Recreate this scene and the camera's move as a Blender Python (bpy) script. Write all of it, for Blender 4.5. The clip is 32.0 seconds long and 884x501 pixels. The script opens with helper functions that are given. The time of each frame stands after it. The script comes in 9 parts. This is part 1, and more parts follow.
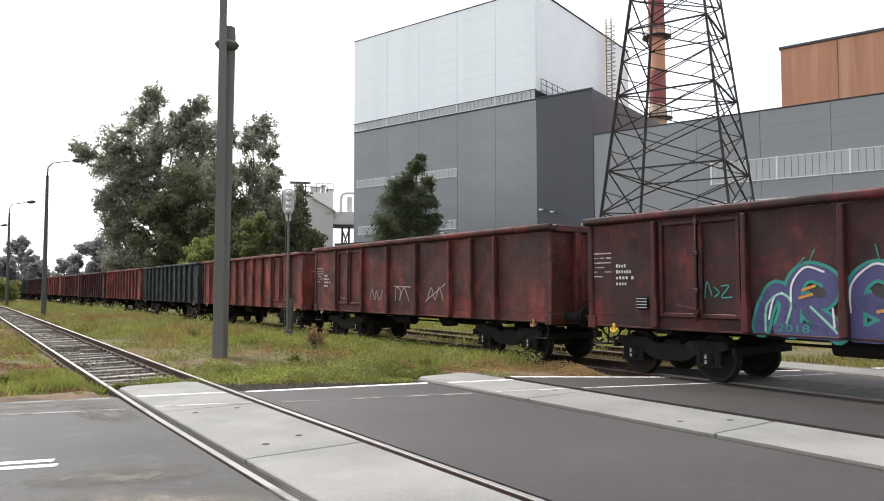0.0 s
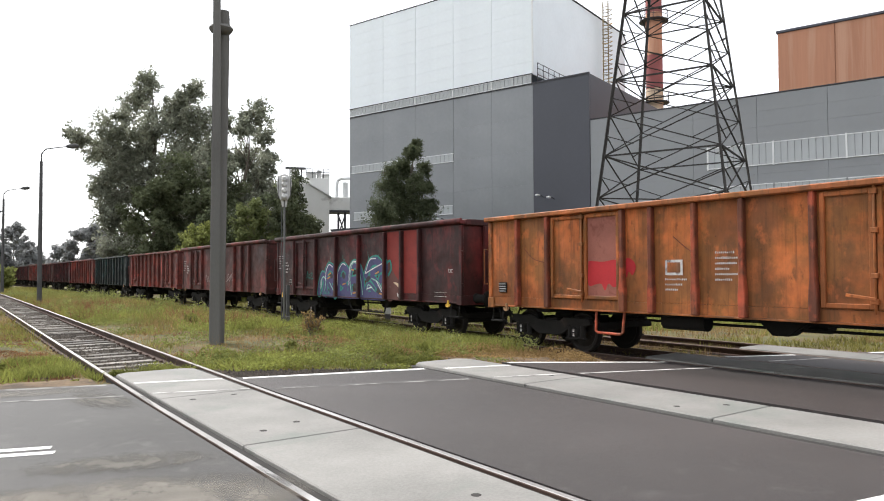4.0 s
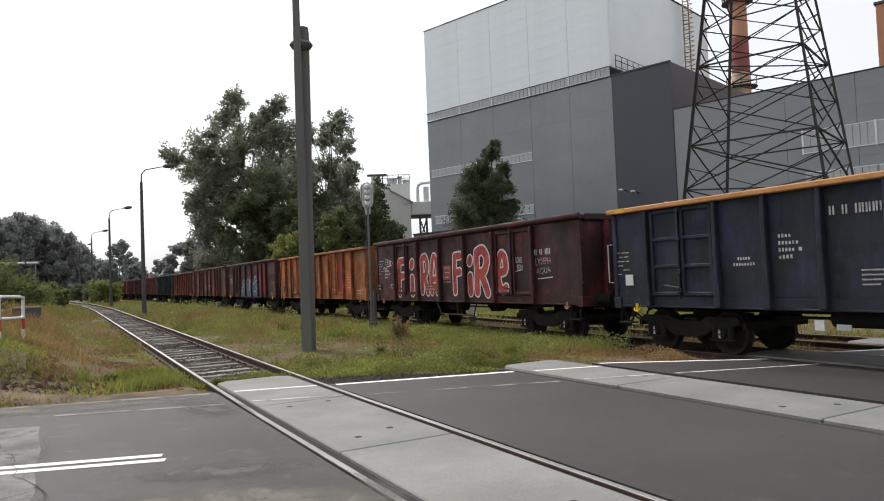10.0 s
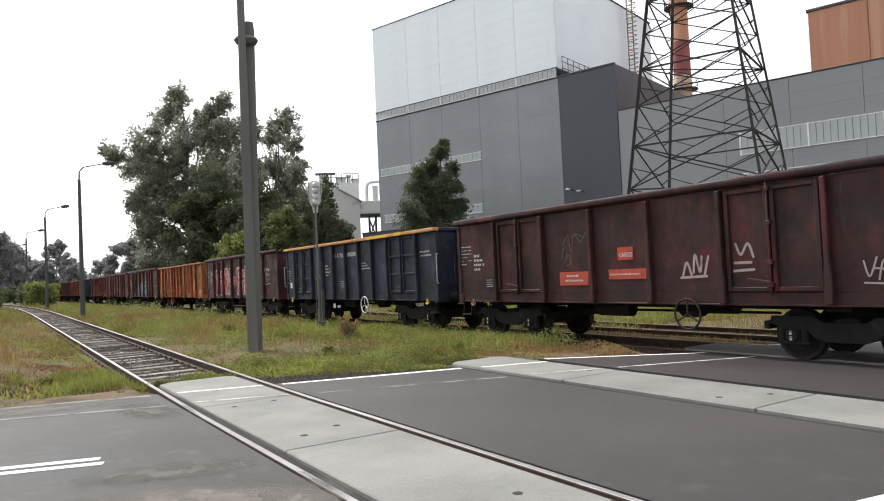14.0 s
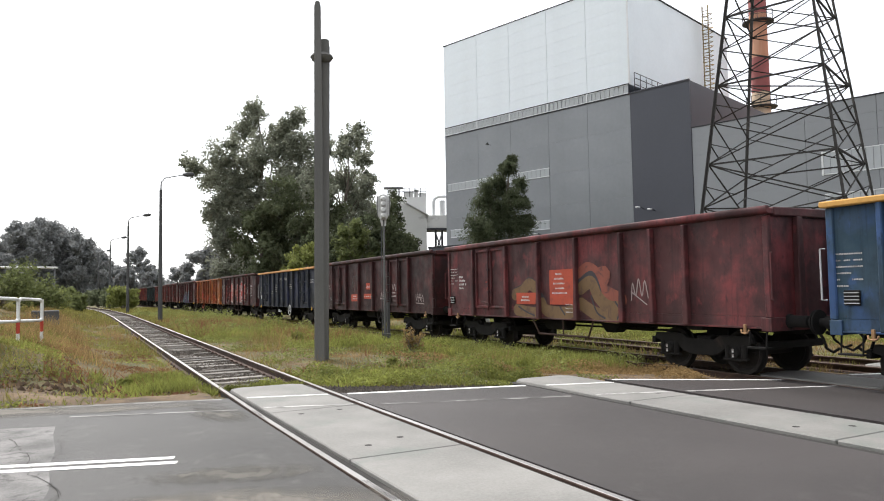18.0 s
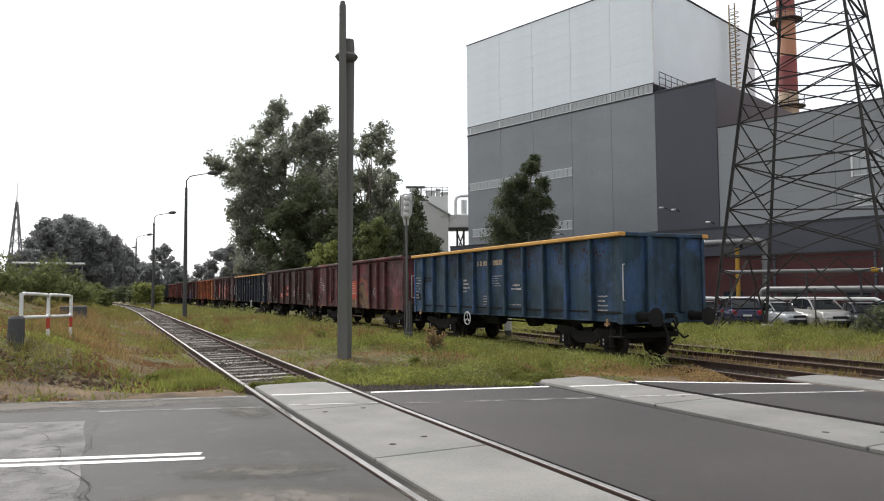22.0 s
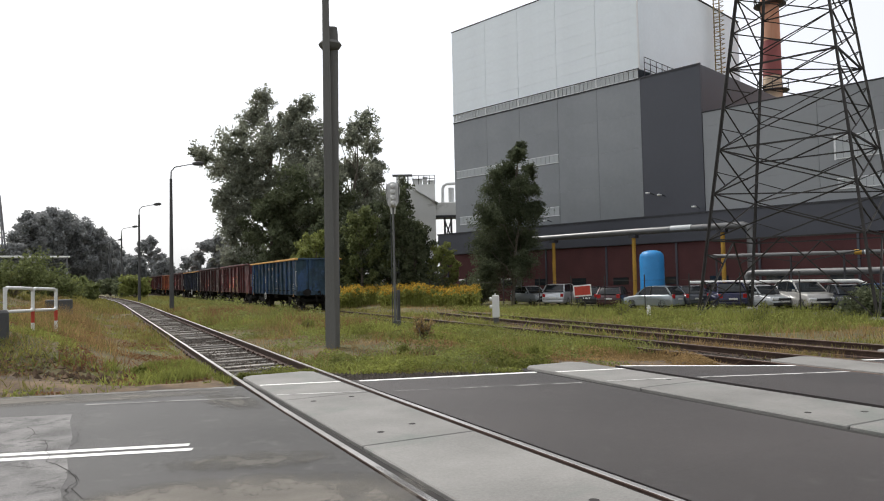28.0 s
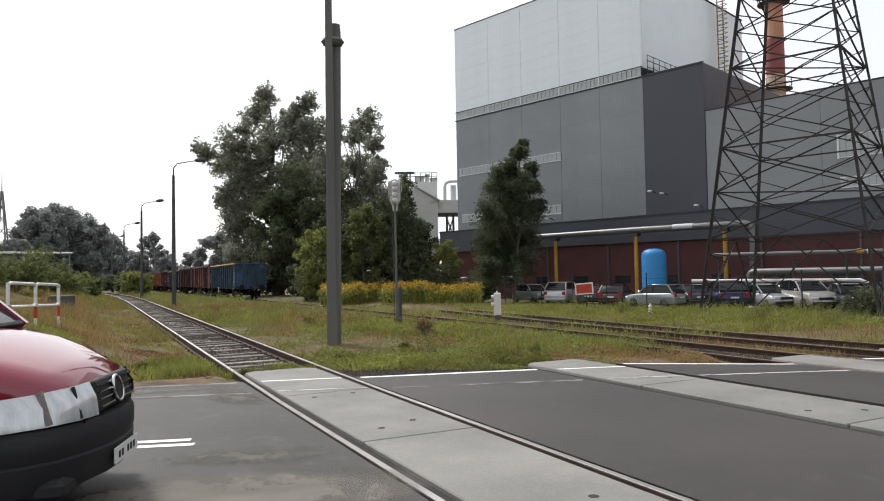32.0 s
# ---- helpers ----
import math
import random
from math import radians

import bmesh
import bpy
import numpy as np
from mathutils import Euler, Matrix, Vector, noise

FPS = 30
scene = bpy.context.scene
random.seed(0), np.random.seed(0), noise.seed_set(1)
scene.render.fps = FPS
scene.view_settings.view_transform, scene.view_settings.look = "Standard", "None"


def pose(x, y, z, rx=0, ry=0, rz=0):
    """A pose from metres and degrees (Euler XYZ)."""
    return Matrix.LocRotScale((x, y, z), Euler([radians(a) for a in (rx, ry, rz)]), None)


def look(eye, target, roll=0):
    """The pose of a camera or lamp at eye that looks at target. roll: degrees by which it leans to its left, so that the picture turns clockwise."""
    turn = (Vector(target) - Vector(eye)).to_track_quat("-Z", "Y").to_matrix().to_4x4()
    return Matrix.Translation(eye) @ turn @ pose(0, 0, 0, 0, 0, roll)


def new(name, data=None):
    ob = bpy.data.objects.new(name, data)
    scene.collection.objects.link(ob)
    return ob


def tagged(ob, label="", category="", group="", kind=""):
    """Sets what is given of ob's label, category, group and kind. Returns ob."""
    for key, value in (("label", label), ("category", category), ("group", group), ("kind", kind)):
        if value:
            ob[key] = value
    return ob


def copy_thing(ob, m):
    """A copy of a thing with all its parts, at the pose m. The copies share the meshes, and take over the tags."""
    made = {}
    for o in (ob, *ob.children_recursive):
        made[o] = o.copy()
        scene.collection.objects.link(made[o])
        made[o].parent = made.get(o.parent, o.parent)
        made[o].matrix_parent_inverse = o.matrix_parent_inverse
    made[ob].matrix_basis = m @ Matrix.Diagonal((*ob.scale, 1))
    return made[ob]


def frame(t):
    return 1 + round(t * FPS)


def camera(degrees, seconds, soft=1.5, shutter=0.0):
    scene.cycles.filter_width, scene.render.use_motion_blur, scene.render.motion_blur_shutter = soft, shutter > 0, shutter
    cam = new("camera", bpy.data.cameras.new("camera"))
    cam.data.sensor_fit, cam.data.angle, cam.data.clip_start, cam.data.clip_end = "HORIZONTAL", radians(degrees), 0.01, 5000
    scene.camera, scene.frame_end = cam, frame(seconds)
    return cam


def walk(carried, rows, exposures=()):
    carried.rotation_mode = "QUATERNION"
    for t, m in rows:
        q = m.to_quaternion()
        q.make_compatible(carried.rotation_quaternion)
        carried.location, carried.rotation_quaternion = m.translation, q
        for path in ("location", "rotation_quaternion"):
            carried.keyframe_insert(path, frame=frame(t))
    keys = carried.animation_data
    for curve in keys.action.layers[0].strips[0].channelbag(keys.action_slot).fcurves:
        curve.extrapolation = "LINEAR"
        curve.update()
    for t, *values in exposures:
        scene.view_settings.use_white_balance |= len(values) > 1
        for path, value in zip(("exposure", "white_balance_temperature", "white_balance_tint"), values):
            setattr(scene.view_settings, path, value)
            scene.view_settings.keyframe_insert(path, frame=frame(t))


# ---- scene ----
cam = camera(64.44, 32.0, soft=1.05)
walk(cam, [
    (0.0, pose(0.027, -0.016, 1.594, 93.049, 0.068, -35.434)),
    (0.5, pose(0.040, -0.006, 1.612, 92.517, 0.164, -35.266)),
    (1.0, pose(0.022, -0.006, 1.597, 92.343, 0.249, -35.764)),
    (1.5, pose(0.032, -0.010, 1.592, 91.678, -0.654, -37.545)),
    (2.0, pose(0.023, 0.013, 1.601, 91.224, -0.307, -36.064)),
    (2.5, pose(0.023, -0.005, 1.600, 91.628, 0.167, -35.932)),
    (3.0, pose(0.040, -0.014, 1.594, 92.086, 0.399, -35.933)),
    (3.5, pose(0.039, 0.010, 1.603, 91.849, 0.225, -36.019)),
    (5.5, pose(0.029, 0.014, 1.596, 92.187, 0.265, -34.296)),
    (6.0, pose(0.028, 0.007, 1.607, 92.545, 0.202, -35.191)),
    (6.5, pose(0.035, -0.002, 1.600, 92.995, 0.492, -35.055)),
    (7.0, pose(0.034, 0.006, 1.601, 92.736, 0.564, -34.546)),
    (7.5, pose(0.034, 0.012, 1.602, 92.370, 0.773, -34.976)),
    (8.0, pose(0.021, 0.023, 1.598, 92.434, 0.452, -35.312)),
    (8.5, pose(0.040, 0.023, 1.608, 92.972, 1.500, -34.116)),
    (9.0, pose(0.039, 0.006, 1.569, 91.990, 2.442, -32.260)),
    (9.5, pose(0.027, 0.030, 1.585, 90.408, 2.851, -26.877)),
    (10.0, pose(0.022, 0.041, 1.636, 92.110, 2.298, -28.943)),
    (10.5, pose(0.045, 0.011, 1.597, 91.623, -0.406, -32.546)),
    (11.0, pose(0.032, 0.013, 1.587, 90.622, -0.634, -33.158)),
    (11.5, pose(0.041, 0.001, 1.592, 90.918, -0.003, -33.002)),
    (12.0, pose(0.039, 0.005, 1.597, 91.076, 0.073, -33.401)),
    (12.5, pose(0.063, -0.004, 1.586, 90.711, 1.688, -36.797)),
    (13.0, pose(0.042, 0.014, 1.604, 91.430, 1.837, -35.763)),
    (13.5, pose(0.055, 0.021, 1.588, 91.227, 1.720, -34.266)),
    (14.0, pose(0.042, 0.006, 1.606, 91.878, 2.640, -33.039)),
    (14.5, pose(0.041, 0.041, 1.623, 90.829, 3.049, -31.634)),
    (16.5, pose(0.055, 0.025, 1.614, 92.763, 2.904, -30.278)),
    (17.0, pose(0.027, 0.007, 1.614, 93.132, 2.323, -29.560)),
    (17.5, pose(0.022, -0.020, 1.602, 93.659, 2.667, -28.317)),
    (18.0, pose(0.009, -0.002, 1.599, 93.289, 0.984, -27.778)),
    (18.5, pose(0.007, 0.008, 1.616, 93.725, -0.108, -27.008)),
    (19.0, pose(0.023, -0.008, 1.605, 93.535, 0.653, -28.775)),
    (19.5, pose(0.014, -0.011, 1.600, 93.496, 0.232, -29.182)),
    (20.0, pose(0.013, 0.017, 1.595, 93.416, -0.380, -29.166)),
    (20.5, pose(-0.019, 0.005, 1.590, 93.733, -0.188, -28.696)),
    (21.0, pose(-0.029, 0.026, 1.616, 93.689, -0.065, -26.515)),
    (21.5, pose(-0.029, -0.005, 1.606, 94.317, 0.106, -26.585)),
    (22.0, pose(-0.034, 0.015, 1.610, 93.240, 0.454, -26.079)),
    (22.5, pose(-0.021, 0.033, 1.609, 92.556, 1.622, -28.934)),
    (23.0, pose(-0.001, 0.004, 1.594, 92.214, 1.409, -30.626)),
    (23.5, pose(-0.021, 0.002, 1.606, 93.518, 0.459, -30.405)),
    (24.0, pose(-0.041, -0.014, 1.590, 93.804, 0.038, -30.196)),
    (24.5, pose(-0.044, 0.016, 1.605, 93.212, -0.641, -28.162)),
    (25.0, pose(-0.009, 0.016, 1.611, 91.963, 0.434, -27.654)),
    (25.5, pose(-0.011, -0.002, 1.606, 92.502, 0.976, -27.409)),
    (27.5, pose(-0.016, 0.002, 1.603, 91.780, 1.129, -27.178)),
    (28.0, pose(-0.013, -0.008, 1.607, 92.251, 1.283, -27.017)),
    (28.5, pose(-0.016, -0.016, 1.596, 92.137, 1.354, -26.932)),
    (29.0, pose(-0.014, -0.016, 1.605, 91.931, 0.859, -27.435)),
    (29.5, pose(-0.006, -0.016, 1.601, 91.934, 0.819, -27.129)),
    (30.0, pose(-0.013, -0.012, 1.602, 91.699, 0.922, -27.037)),
    (30.5, pose(-0.016, -0.001, 1.607, 91.660, 0.844, -27.133)),
    (31.0, pose(-0.019, -0.011, 1.600, 91.605, 0.658, -27.040)),
    (31.5, pose(-0.025, -0.011, 1.599, 91.725, 0.929, -27.017)),
    (32.0, pose(-0.016, -0.026, 1.598, 92.060, 1.049, -26.864)),
], exposures=[(0, 0.44), (6, 0.46), (9, 0.46), (9.6, 0.1), (10, -0.17), (11, 0.0), (12, -0.02), (13, 0.2), (15, 0.26), (19, 0.36), (21, 0.32), (22, -0.04), (23, -0.16), (28, -0.15), (32, -0.13)])

# ---- daylight: hazy bright sky with a veiled sun ahead on the left ----
SUN_EL, SUN_AZ = radians(54), radians(-15)
world = bpy.data.worlds.new("sky")
scene.world = world
world.use_nodes = True
wn, wl = world.node_tree.nodes, world.node_tree.links
wn.clear()
w_out = wn.new("ShaderNodeOutputWorld")
w_bg = wn.new("ShaderNodeBackground")
w_sky = wn.new("ShaderNodeTexSky")
w_sky.sky_type = "NISHITA"
w_sky.sun_disc = False
w_sky.sun_elevation, w_sky.sun_rotation = SUN_EL, SUN_AZ
w_sky.air_density, w_sky.dust_density, w_sky.ozone_density = 1.0, 4.0, 1.0
w_hue = wn.new("ShaderNodeHueSaturation")
w_hue.inputs["Saturation"].default_value = 0.35
w_mix = wn.new("ShaderNodeMix")
w_mix.data_type = "RGBA"
w_mix.inputs["Factor"].default_value = 0.46
w_mix.inputs["B"].default_value = (9.5, 9.7, 10.1, 1)
wl.new(w_sky.outputs["Color"], w_hue.inputs["Color"])
wl.new(w_hue.outputs["Color"], w_mix.inputs["A"])
wl.new(w_mix.outputs["Result"], w_bg.inputs["Color"])
w_bg.inputs["Strength"].default_value = 0.165
wl.new(w_bg.outputs["Background"], w_out.inputs["Surface"])

sun = new("sun", bpy.data.lights.new("sun", "SUN"))
sun.data.energy, sun.data.angle, sun.data.color = 3.1, radians(10), (1.0, 0.97, 0.925)
sun.matrix_world = look((0, 0, 60), (60 * math.cos(SUN_EL) * -math.sin(SUN_AZ), -60 * math.cos(SUN_EL) * math.cos(SUN_AZ), 60 - 60 * math.sin(SUN_EL)))


# ---- materials ----
def mat(name, col, rough=0.8, metal=0.0, var=0.3, scale=1.5, fine=25.0, bump=0.25, stain=None, amount=0.35, rand=0.0, island=0.0, spec=0.35, stretch=(1, 1, 1), coat=0.0, stain_scale=0.9, emit=0.0):
    """Painted or raw surface: base colour broken up at two scales, with stains of a second colour and fine relief."""
    m = bpy.data.materials.new(name)
    m.use_nodes = True
    n, l = m.node_tree.nodes, m.node_tree.links
    b = n["Principled BSDF"]
    b.inputs["Roughness"].default_value = rough
    b.inputs["Metallic"].default_value = metal
    b.inputs["Specular IOR Level"].default_value = spec
    b.inputs["Coat Weight"].default_value = coat
    tc = n.new("ShaderNodeTexCoord")
    mp = n.new("ShaderNodeMapping")
    mp.inputs["Scale"].default_value = stretch
    l.new(tc.outputs["Object"], mp.inputs["Vector"])
    big, small = n.new("ShaderNodeTexNoise"), n.new("ShaderNodeTexNoise")
    for t, s, d in ((big, scale, 5.0), (small, fine, 3.0)):
        t.inputs["Scale"].default_value, t.inputs["Detail"].default_value = s, d
        l.new(mp.outputs["Vector"], t.inputs["Vector"])
    add = n.new("ShaderNodeMath")
    add.operation = "MULTIPLY_ADD"
    l.new(small.outputs["Fac"], add.inputs[0])
    add.inputs[1].default_value = 0.45
    l.new(big.outputs["Fac"], add.inputs[2])
    rng = n.new("ShaderNodeMapRange")
    rng.inputs["From Min"].default_value, rng.inputs["From Max"].default_value = 0.42, 1.02
    rng.inputs["To Min"].default_value, rng.inputs["To Max"].default_value = 1 - var, 1 + var
    l.new(add.outputs["Value"], rng.inputs["Value"])
    value = rng.outputs["Result"]
    for amount_r, node, sock in ((rand, "ShaderNodeObjectInfo", "Random"), (island, "ShaderNodeNewGeometry", "Random Per Island")):
        if amount_r:
            o = n.new(node)
            mr = n.new("ShaderNodeMapRange")
            mr.inputs["To Min"].default_value, mr.inputs["To Max"].default_value = 1 - amount_r, 1 + amount_r
            l.new(o.outputs[sock], mr.inputs["Value"])
            mu = n.new("ShaderNodeMath")
            mu.operation = "MULTIPLY"
            l.new(value, mu.inputs[0])
            l.new(mr.outputs["Result"], mu.inputs[1])
            value = mu.outputs["Value"]
    hs = n.new("ShaderNodeHueSaturation")
    hs.inputs["Color"].default_value = (*col, 1)
    l.new(value, hs.inputs["Value"])
    colour = hs.outputs["Color"]
    if stain:
        sn = n.new("ShaderNodeTexNoise")
        sn.inputs["Scale"].default_value, sn.inputs["Detail"].default_value, sn.inputs["Roughness"].default_value = stain_scale, 8.0, 0.65
        sn.inputs["Distortion"].default_value = 0.6
        mp2 = n.new("ShaderNodeMapping")
        mp2.inputs["Scale"].default_value = stretch
        mp2.inputs["Location"].default_value = (7.3, 3.1, 1.7)
        l.new(tc.outputs["Object"], mp2.inputs["Vector"])
        l.new(mp2.outputs["Vector"], sn.inputs["Vector"])
        cr = n.new("ShaderNodeMapRange")
        cr.inputs["From Min"].default_value, cr.inputs["From Max"].default_value = 0.72 - 0.45 * amount, 0.86 - 0.45 * amount
        l.new(sn.outputs["Fac"], cr.inputs["Value"])
        mx = n.new("ShaderNodeMix")
        mx.data_type = "RGBA"
        l.new(cr.outputs["Result"], mx.inputs["Factor"])
        l.new(colour, mx.inputs["A"])
        mx.inputs["B"].default_value = (*stain, 1)
        colour = mx.outputs["Result"]
    l.new(colour, b.inputs["Base Color"])
    if emit:
        l.new(colour, b.inputs["Emission Color"])
        b.inputs["Emission Strength"].default_value = emit
    if bump:
        bp = n.new("ShaderNodeBump")
        bp.inputs["Strength"].default_value, bp.inputs["Distance"].default_value = bump, 0.02
        l.new(add.outputs["Value"], bp.inputs["Height"])
        l.new(bp.outputs["Normal"], b.inputs["Normal"])
    return m


def glass_mat(name, col=(0.02, 0.025, 0.03), rough=0.06):
    m = bpy.data.materials.new(name)
    m.use_nodes = True
    b = m.node_tree.nodes["Principled BSDF"]
    b.inputs["Base Color"].default_value = (*col, 1)
    b.inputs["Roughness"].default_value = rough
    b.inputs["Specular IOR Level"].default_value = 0.8
    return m


# ---- mesh tools ----
class Shape:
    """Collects boxes, tubes and sheets into one mesh."""

    def __init__(self):
        self.v, self.f = [], []

    def add(self, vs, fs):
        k = len(self.v)
        self.v += [tuple(p) for p in vs]
        self.f += [tuple(i + k for i in f) for f in fs]
        return self

    def box(self, x0, x1, y0, y1, z0, z1, m=None):
        vs = [(x, y, z) for z in (z0, z1) for y in (y0, y1) for x in (x0, x1)]
        if m is not None:
            vs = [m @ Vector(p) for p in vs]
        return self.add(vs, [(0, 2, 3, 1), (4, 5, 7, 6), (0, 1, 5, 4), (2, 6, 7, 3), (0, 4, 6, 2), (1, 3, 7, 5)])

    def beam(self, a, b, w, h=None, up=(0, 0, 1)):
        """A bar of w by h from a to b."""
        a, b, h = Vector(a), Vector(b), h or w
        d = (b - a).normalized()
        s = d.cross(Vector(up))
        s = s.normalized() if s.length > 1e-4 else Vector((1, 0, 0))
        t = s.cross(d)
        vs = [p + s * i * w / 2 + t * j * h / 2 for p in (a, b) for i, j in ((-1, -1), (1, -1), (1, 1), (-1, 1))]
        return self.add(vs, [(0, 3, 2, 1), (4, 5, 6, 7), (0, 1, 5, 4), (1, 2, 6, 5), (2, 3, 7, 6), (3, 0, 4, 7)])

    def angle(self, a, b, w, t=0.012, turn=0.0):
        """A steel angle from a to b."""
        a, b = Vector(a), Vector(b)
        d = (b - a).normalized()
        s = d.cross(Vector((0, 0, 1)))
        s = s.normalized() if s.length > 1e-4 else Vector((1, 0, 0))
        u = s.cross(d)
        c, q = math.cos(turn), math.sin(turn)
        s, u = s * c + u * q, u * c - s * q
        prof = [(0, 0), (w, 0), (w, t), (t, t), (t, w), (0, w)]
        vs = [p + s * i + u * j for p in (a, b) for i, j in prof]
        fs = [(i, (i + 1) % 6, 6 + (i + 1) % 6, 6 + i) for i in range(6)] + [(5, 4, 3, 2, 1, 0), (6, 7, 8, 9, 10, 11)]
        return self.add(vs, fs)

    def tube(self, pts, r, n=10, caps=True, closed=False):
        """A round bar along points; r is one radius or one for each point."""
        pts = [Vector(p) for p in pts]
        rs = r if isinstance(r, (list, tuple)) else [r] * len(pts)
        vs, k = [], len(pts)
        last = None
        for i, p in enumerate(pts):
            d = (pts[(i + 1) % k] - pts[i - 1]) if closed else (pts[min(i + 1, k - 1)] - pts[max(i - 1, 0)])
            d.normalize()
            s = d.cross(Vector((0, 0, 1))) if last is None else last - d * last.dot(d)
            if s.length < 1e-3:
                s = d.cross(Vector((0, 1, 0)))
            s.normalize()
            last = s
            t = d.cross(s)
            vs += [p + (s * math.cos(2 * math.pi * j / n) + t * math.sin(2 * math.pi * j / n)) * rs[i] for j in range(n)]
        fs = []
        for i in range(k if closed else k - 1):
            a, b = i * n, ((i + 1) % k) * n
            fs += [(a + j, a + (j + 1) % n, b + (j + 1) % n, b + j) for j in range(n)]
        if caps and not closed:
            fs += [tuple(range(n - 1, -1, -1)), tuple((k - 1) * n + j for j in range(n))]
        return self.add(vs, fs)

    def lathe(self, prof, n=20, m=None):
        """(radius, height) pairs turned round the z axis."""
        vs = []
        for r, z in prof:
            vs += [Vector((r * math.cos(2 * math.pi * j / n), r * math.sin(2 * math.pi * j / n), z)) for j in range(n)]
        if m is not None:
            vs = [m @ p for p in vs]
        fs = []
        for i in range(len(prof) - 1):
            fs += [(i * n + j, i * n + (j + 1) % n, (i + 1) * n + (j + 1) % n, (i + 1) * n + j) for j in range(n)]
        fs += [tuple(range(n - 1, -1, -1)), tuple((len(prof) - 1) * n + j for j in range(n))]
        return self.add(vs, fs)

    def prism(self, prof, a, b, axis=0):
        """A closed outline of (p, q) pairs pushed from a to b along an axis; p, q run along the other two."""
        k = len(prof)

        def at(p, q, w):
            return ((w, p, q), (p, w, q), (p, q, w))[axis]
        vs = [at(p, q, a) for p, q in prof] + [at(p, q, b) for p, q in prof]
        fs = [(i, (i + 1) % k, k + (i + 1) % k, k + i) for i in range(k)] + [tuple(range(k - 1, -1, -1)), tuple(range(k, 2 * k))]
        return self.add(vs, fs)

    def sweep(self, prof, path, closed_prof=True):
        """An outline of (side, up) pairs carried along a path that runs about level."""
        path = [Vector(p) for p in path]
        k, vs = len(prof), []
        for i, p in enumerate(path):
            d = path[min(i + 1, len(path) - 1)] - path[max(i - 1, 0)]
            d.z = 0
            d.normalize()
            s = Vector((d.y, -d.x, 0))
            vs += [p + s * a + Vector((0, 0, b)) for a, b in prof]
        fs = []
        for i in range(len(path) - 1):
            fs += [(i * k + j, i * k + (j + 1) % k, (i + 1) * k + (j + 1) % k, (i + 1) * k + j) for j in range(k if closed_prof else k - 1)]
        if closed_prof:
            fs += [tuple(range(k - 1, -1, -1)), tuple((len(path) - 1) * k + j for j in range(k))]
        return self.add(vs, fs)

    def mesh(self, name, bevel=0.0, smooth=35, segments=1):
        me = bpy.data.meshes.new(name)
        me.from_pydata(self.v, [], self.f)
        bm = bmesh.new()
        bm.from_mesh(me)
        bmesh.ops.recalc_face_normals(bm, faces=bm.faces)
        if bevel:
            es = [e for e in bm.edges if len(e.link_faces) == 2 and e.calc_face_angle(0) > 0.5]
            bmesh.ops.bevel(bm, geom=es, offset=bevel, segments=segments, affect="EDGES", clamp_overlap=True)
        bm.to_mesh(me)
        bm.free()
        if smooth:
            me.polygons.foreach_set("use_smooth", [True] * len(me.polygons))
            me.set_sharp_from_angle(angle=radians(smooth))
        return me


def put(name, me, material, parent=None, label="", m=None):
    """One mesh object with its material held by the object, so that meshes can be shared."""
    ob = new(name, me)
    if not me.materials:
        me.materials.append(None)
    ob.material_slots[0].link = "OBJECT"
    ob.material_slots[0].material = material
    if parent:
        ob.parent = parent
    if m is not None:
        ob.matrix_basis = m
    if label:
        ob["label"] = label
    return ob


def part(name, shape, material, parent, label="", bevel=0.0, m=None, smooth=35):
    return put(name, shape.mesh(name, bevel, smooth), material, parent, label, m)


def thing(name, label, category, m=None, group="", kind=""):
    ob = new(name)
    ob.empty_display_size = 0.3
    if m is not None:
        ob.matrix_basis = m
    return tagged(ob, label, category, group, kind)


def solo(name, shape, material, label, category, m=None, group="", kind="", bevel=0.0, smooth=35):
    return tagged(put(name, shape.mesh(name, bevel, smooth), material, None, "", m), label, category, group, kind)


def cloud(name, verts, faces_per, material, parent=None):
    """A mesh of many loose small faces from one array of corners, faces_per corners to a face."""
    verts = np.asarray(verts, dtype=np.float32).reshape(-1, 3)
    nf = len(verts) // faces_per
    me = bpy.data.meshes.new(name)
    me.vertices.add(len(verts))
    me.vertices.foreach_set("co", verts.ravel())
    me.loops.add(len(verts))
    me.loops.foreach_set("vertex_index", np.arange(len(verts), dtype=np.int32))
    me.polygons.add(nf)
    me.polygons.foreach_set("loop_start", np.arange(0, len(verts), faces_per, dtype=np.int32))
    me.update(calc_edges=True)
    me.validate()
    return put(name, me, material, parent)


def letters(text, size, offset=0.0, spacing=1.0, shear=0.0, depth=0.002):
    """A flat mesh of writing in the x, y plane, from the built-in font."""
    cu = bpy.data.curves.new("writing", "FONT")
    cu.body, cu.size, cu.offset, cu.extrude, cu.space_character, cu.shear = text, size, offset, depth, spacing, shear
    cu.resolution_u = 3
    ob = new("writing", cu)
    me = bpy.data.meshes.new_from_object(ob)
    bpy.data.objects.remove(ob)
    return me


# side of a wagon: writing x runs towards -y of the wagon, writing y runs up, facing -x
def on_side(x, y, z, tilt=0.0):
    return Matrix.Translation((x, y, z)) @ Matrix(((0, 0, -1, 0), (-1, 0, 0, 0), (0, 1, 0, 0), (0, 0, 0, 1))) @ pose(0, 0, 0, 0, 0, tilt)

